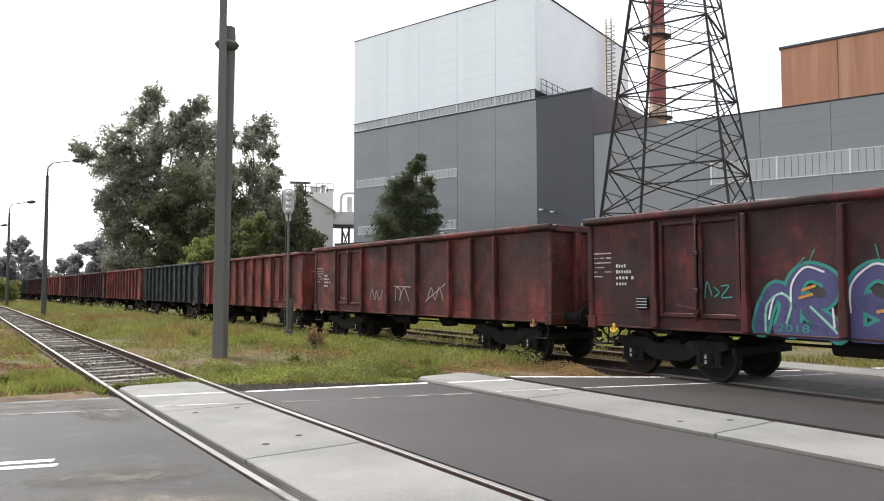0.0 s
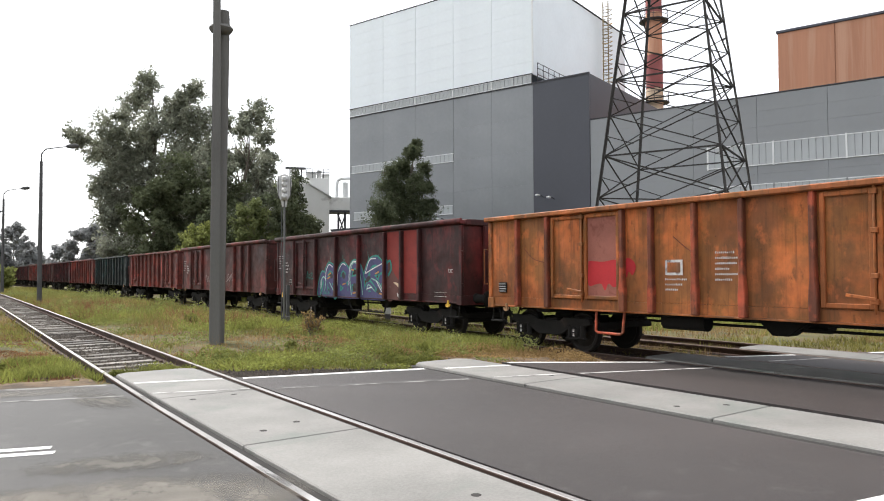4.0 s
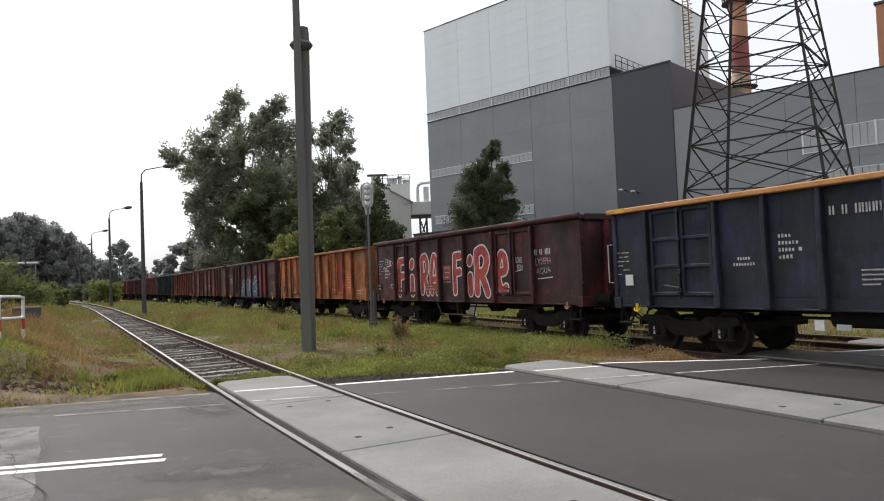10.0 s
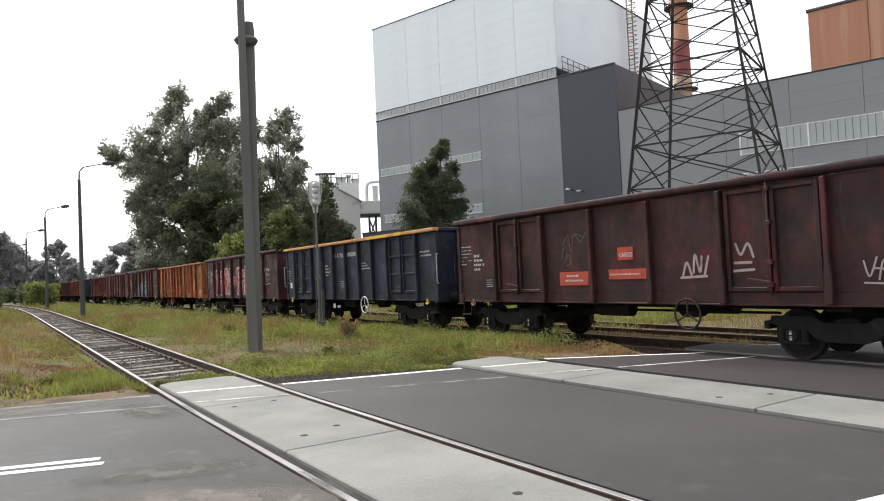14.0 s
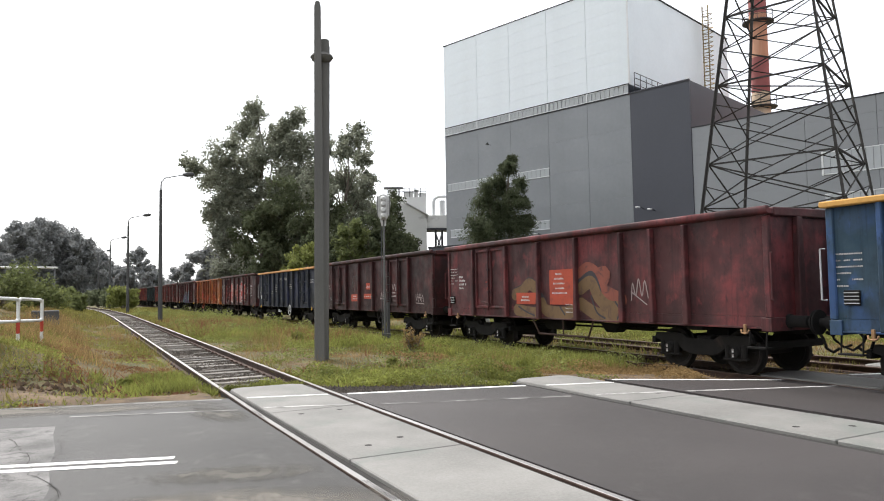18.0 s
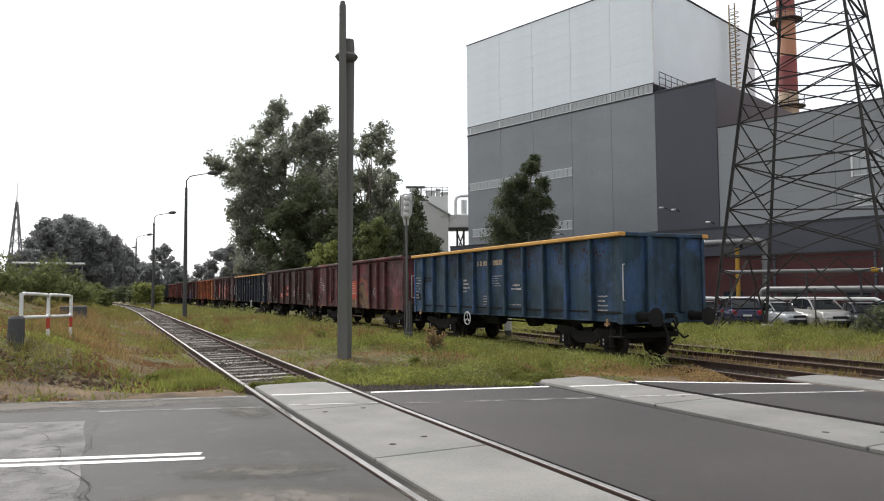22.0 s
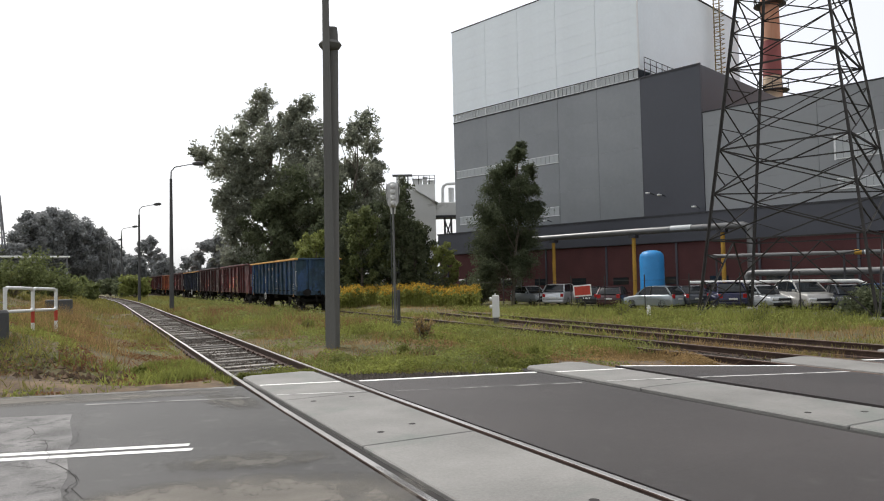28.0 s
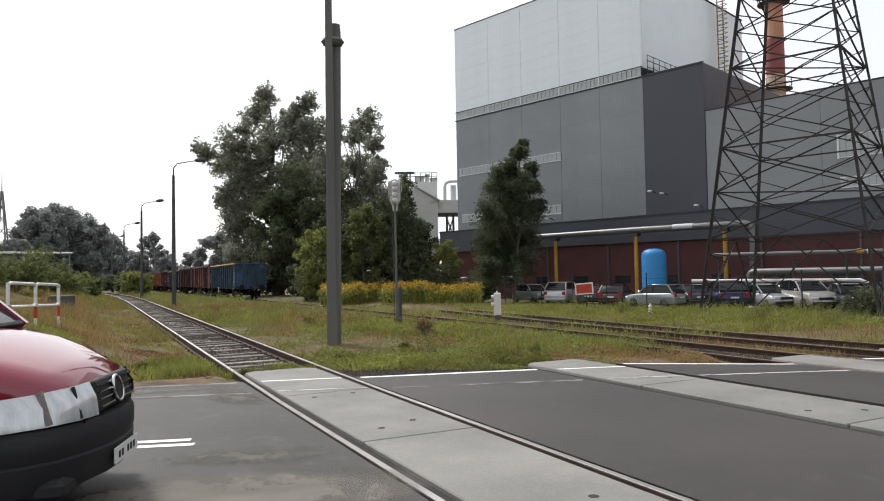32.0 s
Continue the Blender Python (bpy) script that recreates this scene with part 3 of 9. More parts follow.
M_STRIP = mat("translucent_strip", (0.42, 0.44, 0.45), 0.4, var=0.1, scale=0.5, bump=0.05)
M_WHITEMETAL = mat("white_metal_trim", (0.7, 0.71, 0.71), 0.5, var=0.08)
M_DARKTRIM = mat("dark_metal_trim", (0.05, 0.05, 0.055), 0.6, 0.3, var=0.15)
M_ORANGE = mat("orange_brown_cladding", (0.47, 0.225, 0.135), 0.7, var=0.16, scale=0.4, fine=5, bump=0.1, stain=(0.52, 0.29, 0.19), amount=0.55, stain_scale=0.9, stretch=(1, 1, 0.06))
M_FARWHITE = mat("pale_render", (0.62, 0.62, 0.6), 0.85, var=0.1, scale=0.3, bump=0.1, stain=(0.3, 0.29, 0.27), amount=0.3, stain_scale=0.3)
M_GLASS = glass_mat("window_glass")
M_PIPE = mat("pipe_cladding", (0.15, 0.15, 0.15), 0.42, 0.5, var=0.15, scale=1.5, stain=(0.1, 0.1, 0.1), amount=0.25)
M_YELLOWCOL = mat("yellow_column_paint", (0.42, 0.24, 0.035), 0.6, var=0.2)
M_TANK = mat("blue_tank_paint", (0.03, 0.22, 0.5), 0.45, var=0.15, scale=1, stain=(0.02, 0.14, 0.33), amount=0.3)


def courses(h, name, material, x0, x1, a, b, z0, z1, step=1.12):
    """One bay of cladding as courses of long panels with fine joints."""
    k = max(1, round((z1 - z0) / step))
    hh = (z1 - z0) / k
    me = Shape().box(x0, x1, a + 0.011, b - 0.011, 0.0025, hh - 0.0025).mesh(name, 0.003)
    for i in range(k):
        put(name, me, material, h, m=Matrix.Translation((0, 0, z0 + i * hh)))


def hall(name, label, x0, x1, y0, y1, z0, z1, material, seams):
    """A clad hall in facade axes: a closed box, its front made of separate long panels."""
    h = thing(name, label, "industrial building", FAC)
    body = Shape().box(x0 + 0.12, x1, y0 + 0.05, y1 - 0.05, z0, z1 - 0.06)
    part("wall", body, material, h, bevel=0.03)
    cuts = [y0] + list(seams) + [y1]
    for a, b in zip(cuts, cuts[1:]):
        courses(h, "panel", material, x0, x0 + 0.11, a, b, z0, z1 - 0.06)
    part("parapet", Shape().box(x0 - 0.05, x1 + 0.05, y0 - 0.05, y1 + 0.05, z1 - 0.05, z1 + 0.04), M_DARKTRIM, h, bevel=0.02)
    return h


def window_band(h, y0, y1, z0, z1, n, x=-0.05, pane=None):
    """A strip of narrow panes in a white frame along the facade."""
    b = part("window_band", Shape().box(x - 0.02, x + 0.05, y0, y1, z0, z0 + 0.06).box(x - 0.02, x + 0.05, y0, y1, z1 - 0.06, z1), M_WHITEMETAL, h)
    me = Shape().box(-0.012, 0.012, 0.02, (y1 - y0) / n - 0.02, z0 + 0.06, z1 - 0.06).mesh("pane")
    for i in range(n):
        put("pane", me, pane or M_STRIP, b, m=Matrix.Translation((x + 0.015, y0 + (y1 - y0) * i / n, 0)))


tall = hall("power_plant_building", "tall clad plant building, light grey above and mid grey below", 0.0, 20.4, 0.0, 21.75, 18.62, 27.5, M_CLAD_LIGHT, (4.15, 8.4, 12.9, 17.1))
low_part = Shape().box(0.14, 26, -5.2, 21.75, 6.25, 17.8)
part("lower_wall", low_part, M_CLAD_DARK, tall, "anthracite side wall", bevel=0.03)
for a, b in ((0, 4.2), (4.2, 8.4), (8.4, 12.9), (12.9, 17.1), (17.1, 21.75)):
    courses(tall, "lower_panel", M_CLAD_MID, 0.0, 0.13, a, b, 6.25, 17.8, 2.9)
part("dark_panel", Shape().box(-0.02, 0.13, -5.2, -0.02, 6.25, 17.9), M_CLAD_DARK, tall, "anthracite cladding panel", bevel=0.008)
window_band(tall, 0.1, 21.7, 17.85, 18.6, 48)
window_band(tall, 8.4, 21.4, 11.9, 12.7, 26)
window_band(tall, 8.5, 21.1, 7.05, 7.9, 24)
for y in (4.15, 8.4, 12.9, 17.1):
    part("mullion", Shape().box(-0.12, -0.08, y - 0.06, y + 0.06, 17.85, 18.6), M_WHITEMETAL, tall)
part("corner_trim", Shape().box(-0.07, 0.02, -0.06, 0.06, 18.6, 27.4), M_WHITEMETAL, tall)
# two dark strips draw the shadow lines above and below the window band
part("band_sill", Shape().box(-0.1, 0.0, 0.0, 21.75, 18.6, 18.68), M_DARKTRIM, tall)
part("ledge", Shape().box(-0.08, 0.0, -5.2, 21.8, 17.74, 17.82), M_DARKTRIM, tall)
# roof rail on the right side and the caged ladder
rail_s = Shape()
for z in (18.6, 19.15, 19.6):
    rail_s.tube([(0.3, -0.3, z), (5.2, -0.3, z - 0.05)], 0.03, 6)
for i in range(6):
    rail_s.tube([(0.3 + i, -0.3, 17.9), (0.3 + i, -0.3, 19.6)], 0.03, 6)
part("roof_rail", rail_s, M_DARKTRIM, tall)
M_LADDER = mat("rusty_yellow_ladder", (0.3, 0.24, 0.13), 0.7, var=0.3, scale=2, stain=(0.14, 0.08, 0.045), amount=0.5, stain_scale=2)
ladder = thing("caged_ladder", "yellowed steel cage ladder on the side of the plant building", "ladder", FAC)
for y in (-0.9, -0.35):
    part("stile", Shape().tube([(13.8, y, 17.0), (13.8, y, 29.0)], 0.06, 6), M_LADDER, ladder)
rung = Shape().tube([(13.8, -0.9, 0), (13.8, -0.35, 0)], 0.03, 6).mesh("rung")
for i in range(36):
    put("rung", rung, M_LADDER, ladder, m=Matrix.Translation((0, 0, 17.3 + 0.32 * i)))
hoop = Shape().tube([(13.8, -0.9, 0), (14.2, -1.15, 0), (14.5, -0.62, 0), (14.2, -0.1, 0), (13.8, -0.35, 0)], 0.035, 6).mesh("cage_hoop")
for i in range(24):
    put("cage_hoop", hoop, M_YELLOWCOL if i % 4 == 0 else M_LADDER, ladder, m=Matrix.Translation((0, 0, 17.6 + 0.46 * i)))

low = hall("long_hall", "long low hall clad in pale grey with a strip of windows", 0.05, 22, -75, -5.22, 6.25, 14.0, M_CLAD_HALL, [-75 + 4.4 * i for i in range(1, 15)])
for k in range(14):
    y1 = -14.5 - 4.4 * k
    window_band(low, y1 - 4.3, y1, 9.05, 10.62, 10, x=0.0)
    part("mullion", Shape().box(-0.1, -0.02, y1 - 0.02, y1 + 0.1, 9.0, 10.65), M_WHITEMETAL, low)
    window_band(low, y1 - 4.3, y1, 7.0, 7.75, 10, x=0.0)

# brick ground floor under a dark band
annex = thing("brick_ground_floor", "dark red brick ground floor below an anthracite metal band", "building wall", FAC)
part("dark_band", Shape().box(-0.5, 12, -75, 24.0, 4.02, 6.2), M_CLAD_DARK, annex, "anthracite metal band", bevel=0.03)
part("band_edge", Shape().box(-0.56, -0.5, -75, 24.0, 6.12, 6.26), M_DARKTRIM, annex)
part("wall", Shape().box(-0.3, 12, -75, 24.0, BASE_Z - 0.3, 4.0), M_BRICK, annex)
for y in [22.8 - 6.4 * i for i in range(15)]:
    part("pilaster", Shape().box(-0.4, -0.3, y - 0.16, y, BASE_Z - 0.3, 4.0), M_CLAD_DARK, annex, bevel=0.01)
for y in [19.7 - 4.2 * i for i in range(22)]:
    part("low_window", Shape().box(-0.34, -0.28, y - 1.45, y, 0.72, 1.32), M_GLASS, annex)
for y, z in ((-0.92, 8.0), (-1.95, 7.75), (-4.77, 6.55), (9.44, 6.55), (-18.6, 6.55)):
    lamp = thing("wall_lamp", "small white floodlight on a bracket", "lamp", FAC @ Matrix.Translation((0, y, z)))
    part("bracket", Shape().tube([(-0.02, 0, 0), (-0.5, 0, 0.12), (-0.9, 0, 0.1)], 0.04, 6), M_DARKTRIM, lamp)
    part("lamp_head", Shape().box(-1.15, -0.8, -0.14, 0.14, 0.02, 0.14), M_WHITEMETAL, lamp, bevel=0.03)

# chimney
chimney = thing("chimney", "red and cream banded factory chimney with a railed platform", "chimney", pose(65.3, 49.6, 0))
zs = [8, 22.2, 26.0, 29.0, 30.8, 34.5, 38.5]
M_CREAM, M_CHRED = mat("cream_paint", (0.55, 0.42, 0.3), 0.8, var=0.15, scale=0.5, stain=(0.4, 0.25, 0.15), amount=0.3), mat("chimney_red", (0.26, 0.085, 0.08), 0.8, var=0.2, scale=0.5)
for i, (a, b) in enumerate(zip(zs, zs[1:])):
    part("shaft", Shape().lathe([(1.02 - 0.004 * a, a), (1.02 - 0.004 * b, b)], 24), M_CHRED if i in (1, 4) else M_CREAM if i not in (2, 3) else M_ORANGE, chimney)
for z in (20.6, 29.9):
    pl = Shape().lathe([(0.9, z), (1.6, z), (1.6, z + 0.08), (0.9, z + 0.08)], 20)
    part("platform", pl, M_DARKTRIM, chimney)
    rl = Shape()
    for k in range(10):
        a = 2 * math.pi * k / 10
        rl.tube([(1.55 * math.cos(a), 1.55 * math.sin(a), z), (1.55 * math.cos(a), 1.55 * math.sin(a), z + 1.1)], 0.03, 5)
    for q in (0.55, 1.1):
        rl.tube([(1.55 * math.cos(0.4 * k), 1.55 * math.sin(0.4 * k), z + q) for k in range(16)], 0.03, 5)
    part("platform_rail", rl, M_DARKTRIM, chimney)

orange = thing("orange_building", "tall orange-brown clad building behind the halls", "industrial building", FAC)
part("wall", Shape().box(23.2, 45, -95, -14.7, 5, 25.3), M_ORANGE, orange, bevel=0.05)
for i in range(16):
    part("panel", Shape().box(23.08, 23.19, -94.7 + 5.0 * i, -94.7 + 5.0 * i + 4.94, 5, 25.3), M_ORANGE, orange, bevel=0.02)
part("parapet", Shape().box(22.95, 45, -95.1, -14.6, 25.3, 25.55), M_CLAD_DARK, orange, bevel=0.03)
# no hollow here: a dark slab on the wall gives the recess its shade
part("recess", Shape().box(22.9, 23.07, -29, -24.2, 20.8, 25.2), M_CLAD_DARK, orange)

# pale works with silos far behind the trees
works = thing("pale_works", "pale rendered works with stepped roof units and a link bridge", "industrial building", pose(39.9, 87, 0, 0, 0, -24.6))
M_PALEROOF = mat("pale_sheet_roof", (0.5, 0.5, 0.49), 0.6, 0.1, var=0.1, scale=0.4, stain=(0.36, 0.35, 0.33), amount=0.3, stain_scale=0.5)
part("wall", Shape().prism([(-6.0, -1), (3.3, -1), (3.3, 12.1), (0.6, 13.7), (-6.0, 13.7)], 0.0, 9.0, axis=1), M_FARWHITE, works, bevel=0.03)
part("roof", Shape().add([(0.5, -0.25, 13.84), (3.6, -0.25, 12.02), (3.6, 9.0, 12.02), (0.5, 9.0, 13.84), (0.5, -0.25, 13.7), (3.6, -0.25, 11.88), (3.6, 9.0, 11.88), (0.5, 9.0, 13.7)], [(0, 1, 2, 3), (4, 7, 6, 5), (0, 4, 5, 1), (1, 5, 6, 2), (2, 6, 7, 3), (3, 7, 4, 0)]), M_PALEROOF, works, "sloping sheet roof")
part("upper_wall", Shape().box(-2.0, 3.4, 3.0, 8.5, 12.0, 14.9), M_FARWHITE, works, bevel=0.03)
for x, w, z in ((-1.9, 1.1, 15.9), (0.3, 1.3, 15.6), (1.75, 0.55, 15.9), (2.45, 0.9, 15.4)):
    unit = part("roof_unit", Shape().box(x, x + w, 3.4, 5.0, 14.9, z), M_FARWHITE, works, bevel=0.05)
    part("unit_cap", Shape().box(x - 0.08, x + w + 0.08, 3.3, 5.1, z, z + 0.12), M_PALEROOF, unit)
for z in (15.7, 16.2):
    part("roof_rail", Shape().tube([(-2.0, 3.1, z), (3.4, 3.1, z)], 0.04, 5), M_DARKTRIM, works)
for i in range(8):
    part("rail_post", Shape().tube([(-2.0 + 0.77 * i, 3.1, 14.9), (-2.0 + 0.77 * i, 3.1, 16.2)], 0.04, 5), M_DARKTRIM, works)
part("conveyor", Shape().box(-2.6, 0.2, 3.6, 5.0, 16.3, 16.45).beam((-0.4, 4.2, 14.9), (-0.4, 4.2, 16.4), 0.14), M_DARKTRIM, works, "thin dark roof conveyor")
part("link_bridge", Shape().box(3.3, 12, 1.2, 4.2, 10.3, 12.1), M_FARWHITE, works, bevel=0.05)
part("bridge_underside", Shape().box(3.3, 12, 1.1, 4.3, 10.0, 10.29), M_DARKTRIM, works)
part("duct", Shape().tube([(4.4, 1.8, 12.0), (4.4, 1.8, 14.0), (4.55, 1.8, 14.5), (5.0, 1.8, 14.75), (6.6, 1.8, 14.8)], 0.22, 10), M_WHITEMETAL, works)
part("duct", Shape().tube([(5.6, 1.9, 12.0), (5.6, 1.9, 14.2)], 0.4, 12), M_WHITEMETAL, works)
for x in (4.6, 5.5, 7.8):
    part("frame_post", Shape().beam((x, 1.6, -1), (x, 1.6, 10.0), 0.28), M_DARKTRIM, works)
part("frame_brace", Shape().beam((4.6, 1.6, 7.0), (5.5, 1.6, 9.6), 0.18).beam((5.5, 1.6, 7.0), (4.6, 1.6, 9.6), 0.18).beam((4.6, 1.6, 6.9), (7.8, 1.6, 6.9), 0.22), M_DARKTRIM, works)

# pipe rack in front of the brick wall
rack = thing("pipe_rack", "insulated overhead pipe on yellow columns before the wall", "pipe rack", FAC)
part("pipe", Shape().tube([(-3.0, 11.0, -0.9), (-3.0, 11.0, 4.5), (-3.0, 10.9, 4.75), (-3.0, 10.6, 4.87), (-3.0, 7, 4.87), (-3.0, -0.7, 4.9), (-3.0, -9.3, 4.85), (-3.0, -9.65, 4.7), (-3.0, -9.75, 4.4), (-3.0, -9.75, -0.9)], 0.25, 14), M_PIPE, rack)
part("white_sleeve", Shape().tube([(-3.0, -3.9, 4.905), (-3.0, -5.5, 4.895)], 0.256, 14), M_STRIP, rack, "white pipe sleeve")
for y in (7.05, -0.7, -7.8):
    c = part("column", Shape().tube([(-3.0, y, BASE_Z), (-3.0, y, 4.45)], 0.15, 10), M_YELLOWCOL, rack, "yellow steel column")
    part("saddle", Shape().box(-3.28, -2.72, y - 0.3, y + 0.3, 4.42, 4.66), M_DARKTRIM, rack, bevel=0.01)
for y in (10.6, 2.9, -3.0, -6.4):
    part("joint_band", Shape().tube([(-3.0, y - 0.04, 4.88), (-3.0, y + 0.04, 4.88)], 0.268, 14), M_PIPE, rack)
low_rack = thing("low_pipes", "grey insulated pipes on low steel supports", "pipe rack", FAC)
part("pipe", Shape().tube([(-4.2, -9.9, -0.9), (-4.2, -9.9, 1.2), (-4.2, -10.05, 1.42), (-4.2, -10.3, 1.48), (-4.2, -75, 1.48)], 0.22, 12), M_PIPE, low_rack)
part("thin_pipe", Shape().tube([(-4.6, -7.5, 2.7), (-4.6, -18.4, 2.6), (-4.6, -18.6, 2.4), (-4.6, -18.6, -0.9)], 0.13, 10), M_PIPE, low_rack)
part("white_pipe", Shape().tube([(-5.0, -6.2, 0.9), (-5.0, -16.8, 0.88), (-5.0, -17.2, 0.7), (-5.0, -17.3, 0.3), (-5.0, -17.3, -0.9)], 0.12, 10), M_FARWHITE, low_rack, "white jacketed pipe")
part("side_pipe", Shape().tube([(-3.0, 18.5, 1.3), (-3.0, 11.6, 1.3), (-3.0, 11.5, -0.9)], 0.12, 10), M_PIPE, low_rack)
for y in (-12.5, -18.0, -24, -30, -36, -42, -48, -54, -60, -66, -72):
    part("support", Shape().box(-4.3, -4.1, y - 0.08, y + 0.08, BASE_Z - 0.1, 1.28), M_DARKTRIM, low_rack, bevel=0.01)
for y in (-8.0, -12.9, -16.0):
    part("bracket", Shape().box(-5.05, -4.5, y - 0.06, y + 0.06, BASE_Z - 0.1, 0.74).box(-4.66, -4.54, y - 0.05, y + 0.05, 0.74, 2.55), M_DARKTRIM, low_rack, bevel=0.01)
part("side_post", Shape().box(-3.06, -2.94, 15.9, 16.1, BASE_Z - 0.1, 1.2), M_DARKTRIM, low_rack)
part("flange", Shape().tube([(-4.6, -16.6, 2.62), (-4.6, -17.0, 2.62)], 0.16, 12), M_YELLOWCOL, low_rack, "yellow flange band")
part("flange", Shape().tube([(-4.6, -17.15, 2.62), (-4.6, -17.35, 2.62)], 0.16, 12), M_WHITEMETAL, low_rack, "white flange band")

tank = thing("blue_tank", "upright blue steel tank with a domed top", "tank", pose(36.5, 38.2, BASE_Z))
part("shell", Shape().lathe([(0.86, 0.25), (0.86, 3.55), (0.8, 3.8), (0.6, 3.98), (0.3, 4.06), (0.0, 4.08)], 28), M_TANK, tank)
for a in range(4):
    part("leg", Shape().box(-0.06, 0.06, -0.06, 0.06, 0, 0.4, pose(0.7 * math.cos(a * 1.57 + 0.7), 0.7 * math.sin(a * 1.57 + 0.7), 0)), M_DARKTRIM, tank)
part("seam", Shape().lathe([(0.868, 1.9), (0.868, 1.95)], 28), M_TANK, tank)

# ---- lattice tower ----
M_LATTICE = mat("dark_lattice_steel", (0.045, 0.042, 0.04), 0.75, 0.3, var=0.3, scale=2, fine=20, stain=(0.12, 0.11, 0.1), amount=0.25, stain_scale=0.6)
TOWER = (33.3, 23.9)
LAT, DEP = Vector((math.cos(radians(54.3)), -math.sin(radians(54.3)), 0)), Vector((math.sin(radians(54.3)), math.cos(radians(54.3)), 0))
T_BASE = -0.75


def tower_leg(k, z):
    """Leg k (0 to 3) of the tower at height z."""
    a, b = [(-4.9, -2.85), (-2.85, 4.9), (4.9, 2.85), (2.85, -4.9)][k]
    s = 1 - (z - T_BASE) / 35.5
    return Vector((TOWER[0], TOWER[1], z)) + (LAT * a + DEP * b) * s


def make_tower():
    t = thing("lattice_tower", "dark steel lattice pylon with crossed braces", "pylon")
    o = Vector((0, 0, 0))
    levels = [T_BASE, 3.2, 5.6, 7.9, 10.1, 12.1, 14.0, 15.8, 17.5, 19.1, 20.6, 22.0, 24.5, 27]
    for k in range(4):
        part("leg", Shape().angle(tower_leg(k, T_BASE), tower_leg(k, 27), 0.135, 0.025, 0.8 * k), M_LATTICE, t)
        f = tower_leg(k, T_BASE)
        part("footing", Shape().lathe([(0.42, -0.4), (0.4, 0.12), (0.28, 0.2)], 10, Matrix.Translation(f)), M_CONCRETE, t, "concrete footing")
        q = (k + 1) % 4
        for i, (z0, z1) in enumerate(zip(levels, levels[1:])):
            a0, a1, b0, b1 = tower_leg(k, z0), tower_leg(k, z1), tower_leg(q, z0), tower_leg(q, z1)
            w = 0.075 if i < 3 else 0.062
            if i == 0:
                mid = (a1 + b1) / 2
                part("brace", Shape().angle(a0, mid, w, 0.015, 0.3), M_LATTICE, t)
                part("brace", Shape().angle(b0, mid, w, 0.015, 0.9), M_LATTICE, t)
                part("strut", Shape().angle(a1, b1, w, 0.015), M_LATTICE, t)
                for p0, p1, s0 in ((a0, a1, 0), (b0, b1, 1)):
                    for fr in (0.35, 0.7):
                        lo = p0 + (mid - p0) * fr
                        part("stay", Shape().angle(lo, p0 + (p1 - p0) * (fr + 0.12), 0.055, 0.01), M_LATTICE, t)
                continue
            part("brace", Shape().angle(a0, b1, w, 0.015, 0.3), M_LATTICE, t)
            part("brace", Shape().angle(b0, a1, w, 0.015, 0.9), M_LATTICE, t)
            if i % 2 == 0:
                part("strut", Shape().angle(a1, b1, 0.08, 0.012), M_LATTICE, t)
            cross = (a0 + b1) / 2
            if i < 7:
                for p0, p1 in ((a0, a1), (b0, b1)):
                    part("stay", Shape().angle(p0 + (cross - p0) * 0.5, p0 + (p1 - p0) * 0.5, 0.05, 0.01), M_LATTICE, t)
    for z in (5.6, 12.1, 17.5):
        for k in range(2):
            part("plan_brace", Shape().angle(tower_leg(k, z), tower_leg(k + 2, z), 0.07, 0.012), M_LATTICE, t)
    return t


make_tower()

# ---- masts and lamps beside the tracks ----
M_MAST = mat("weathered_mast_concrete", (0.125, 0.122, 0.114), 0.9, var=0.2, scale=1.2, fine=40, bump=0.3, stain=(0.08, 0.078, 0.075), amount=0.35, stretch=(1, 1, 0.25))
M_LAMPPOLE = mat("dark_lamp_pole", (0.075, 0.075, 0.075), 0.8, 0.1, var=0.2)
M_SIGNAL = mat("signal_back_paint", (0.5, 0.5, 0.49), 0.6, 0.2, var=0.15, scale=4, stain=(0.2, 0.2, 0.2), amount=0.3, stain_scale=3)
M_MASTPOST = mat("grey_post_paint", (0.13, 0.13, 0.125), 0.6, 0.3, var=0.15)

pole = thing("concrete_pole", "tall grey concrete pole strapped to a shorter one", "pole", pose(5.56, 17.2, -0.15, 0, 0, -18))
part("tall_pole", Shape().prism([(-0.135, 0), (0.135, 0), (0.085, 9.1), (0.05, 9.25), (-0.05, 9.25), (-0.085, 9.1)], -0.2, 0.0, axis=1), M_MAST, pole, bevel=0.025)
part("short_pole", Shape().tube([(0.06, 0.2, 0), (0.16, 0.2, 8.15), (0.16, 0.2, 8.35)], [0.165, 0.15, 0.13], 16), M_MAST, pole)
part("collar", Shape().lathe([(0.12, 7.72), (0.25, 7.78), (0.3, 7.86), (0.25, 7.93), (0.12, 7.96)], 16, Matrix.Translation((0.1, 0.1, 0))), M_MAST, pole)


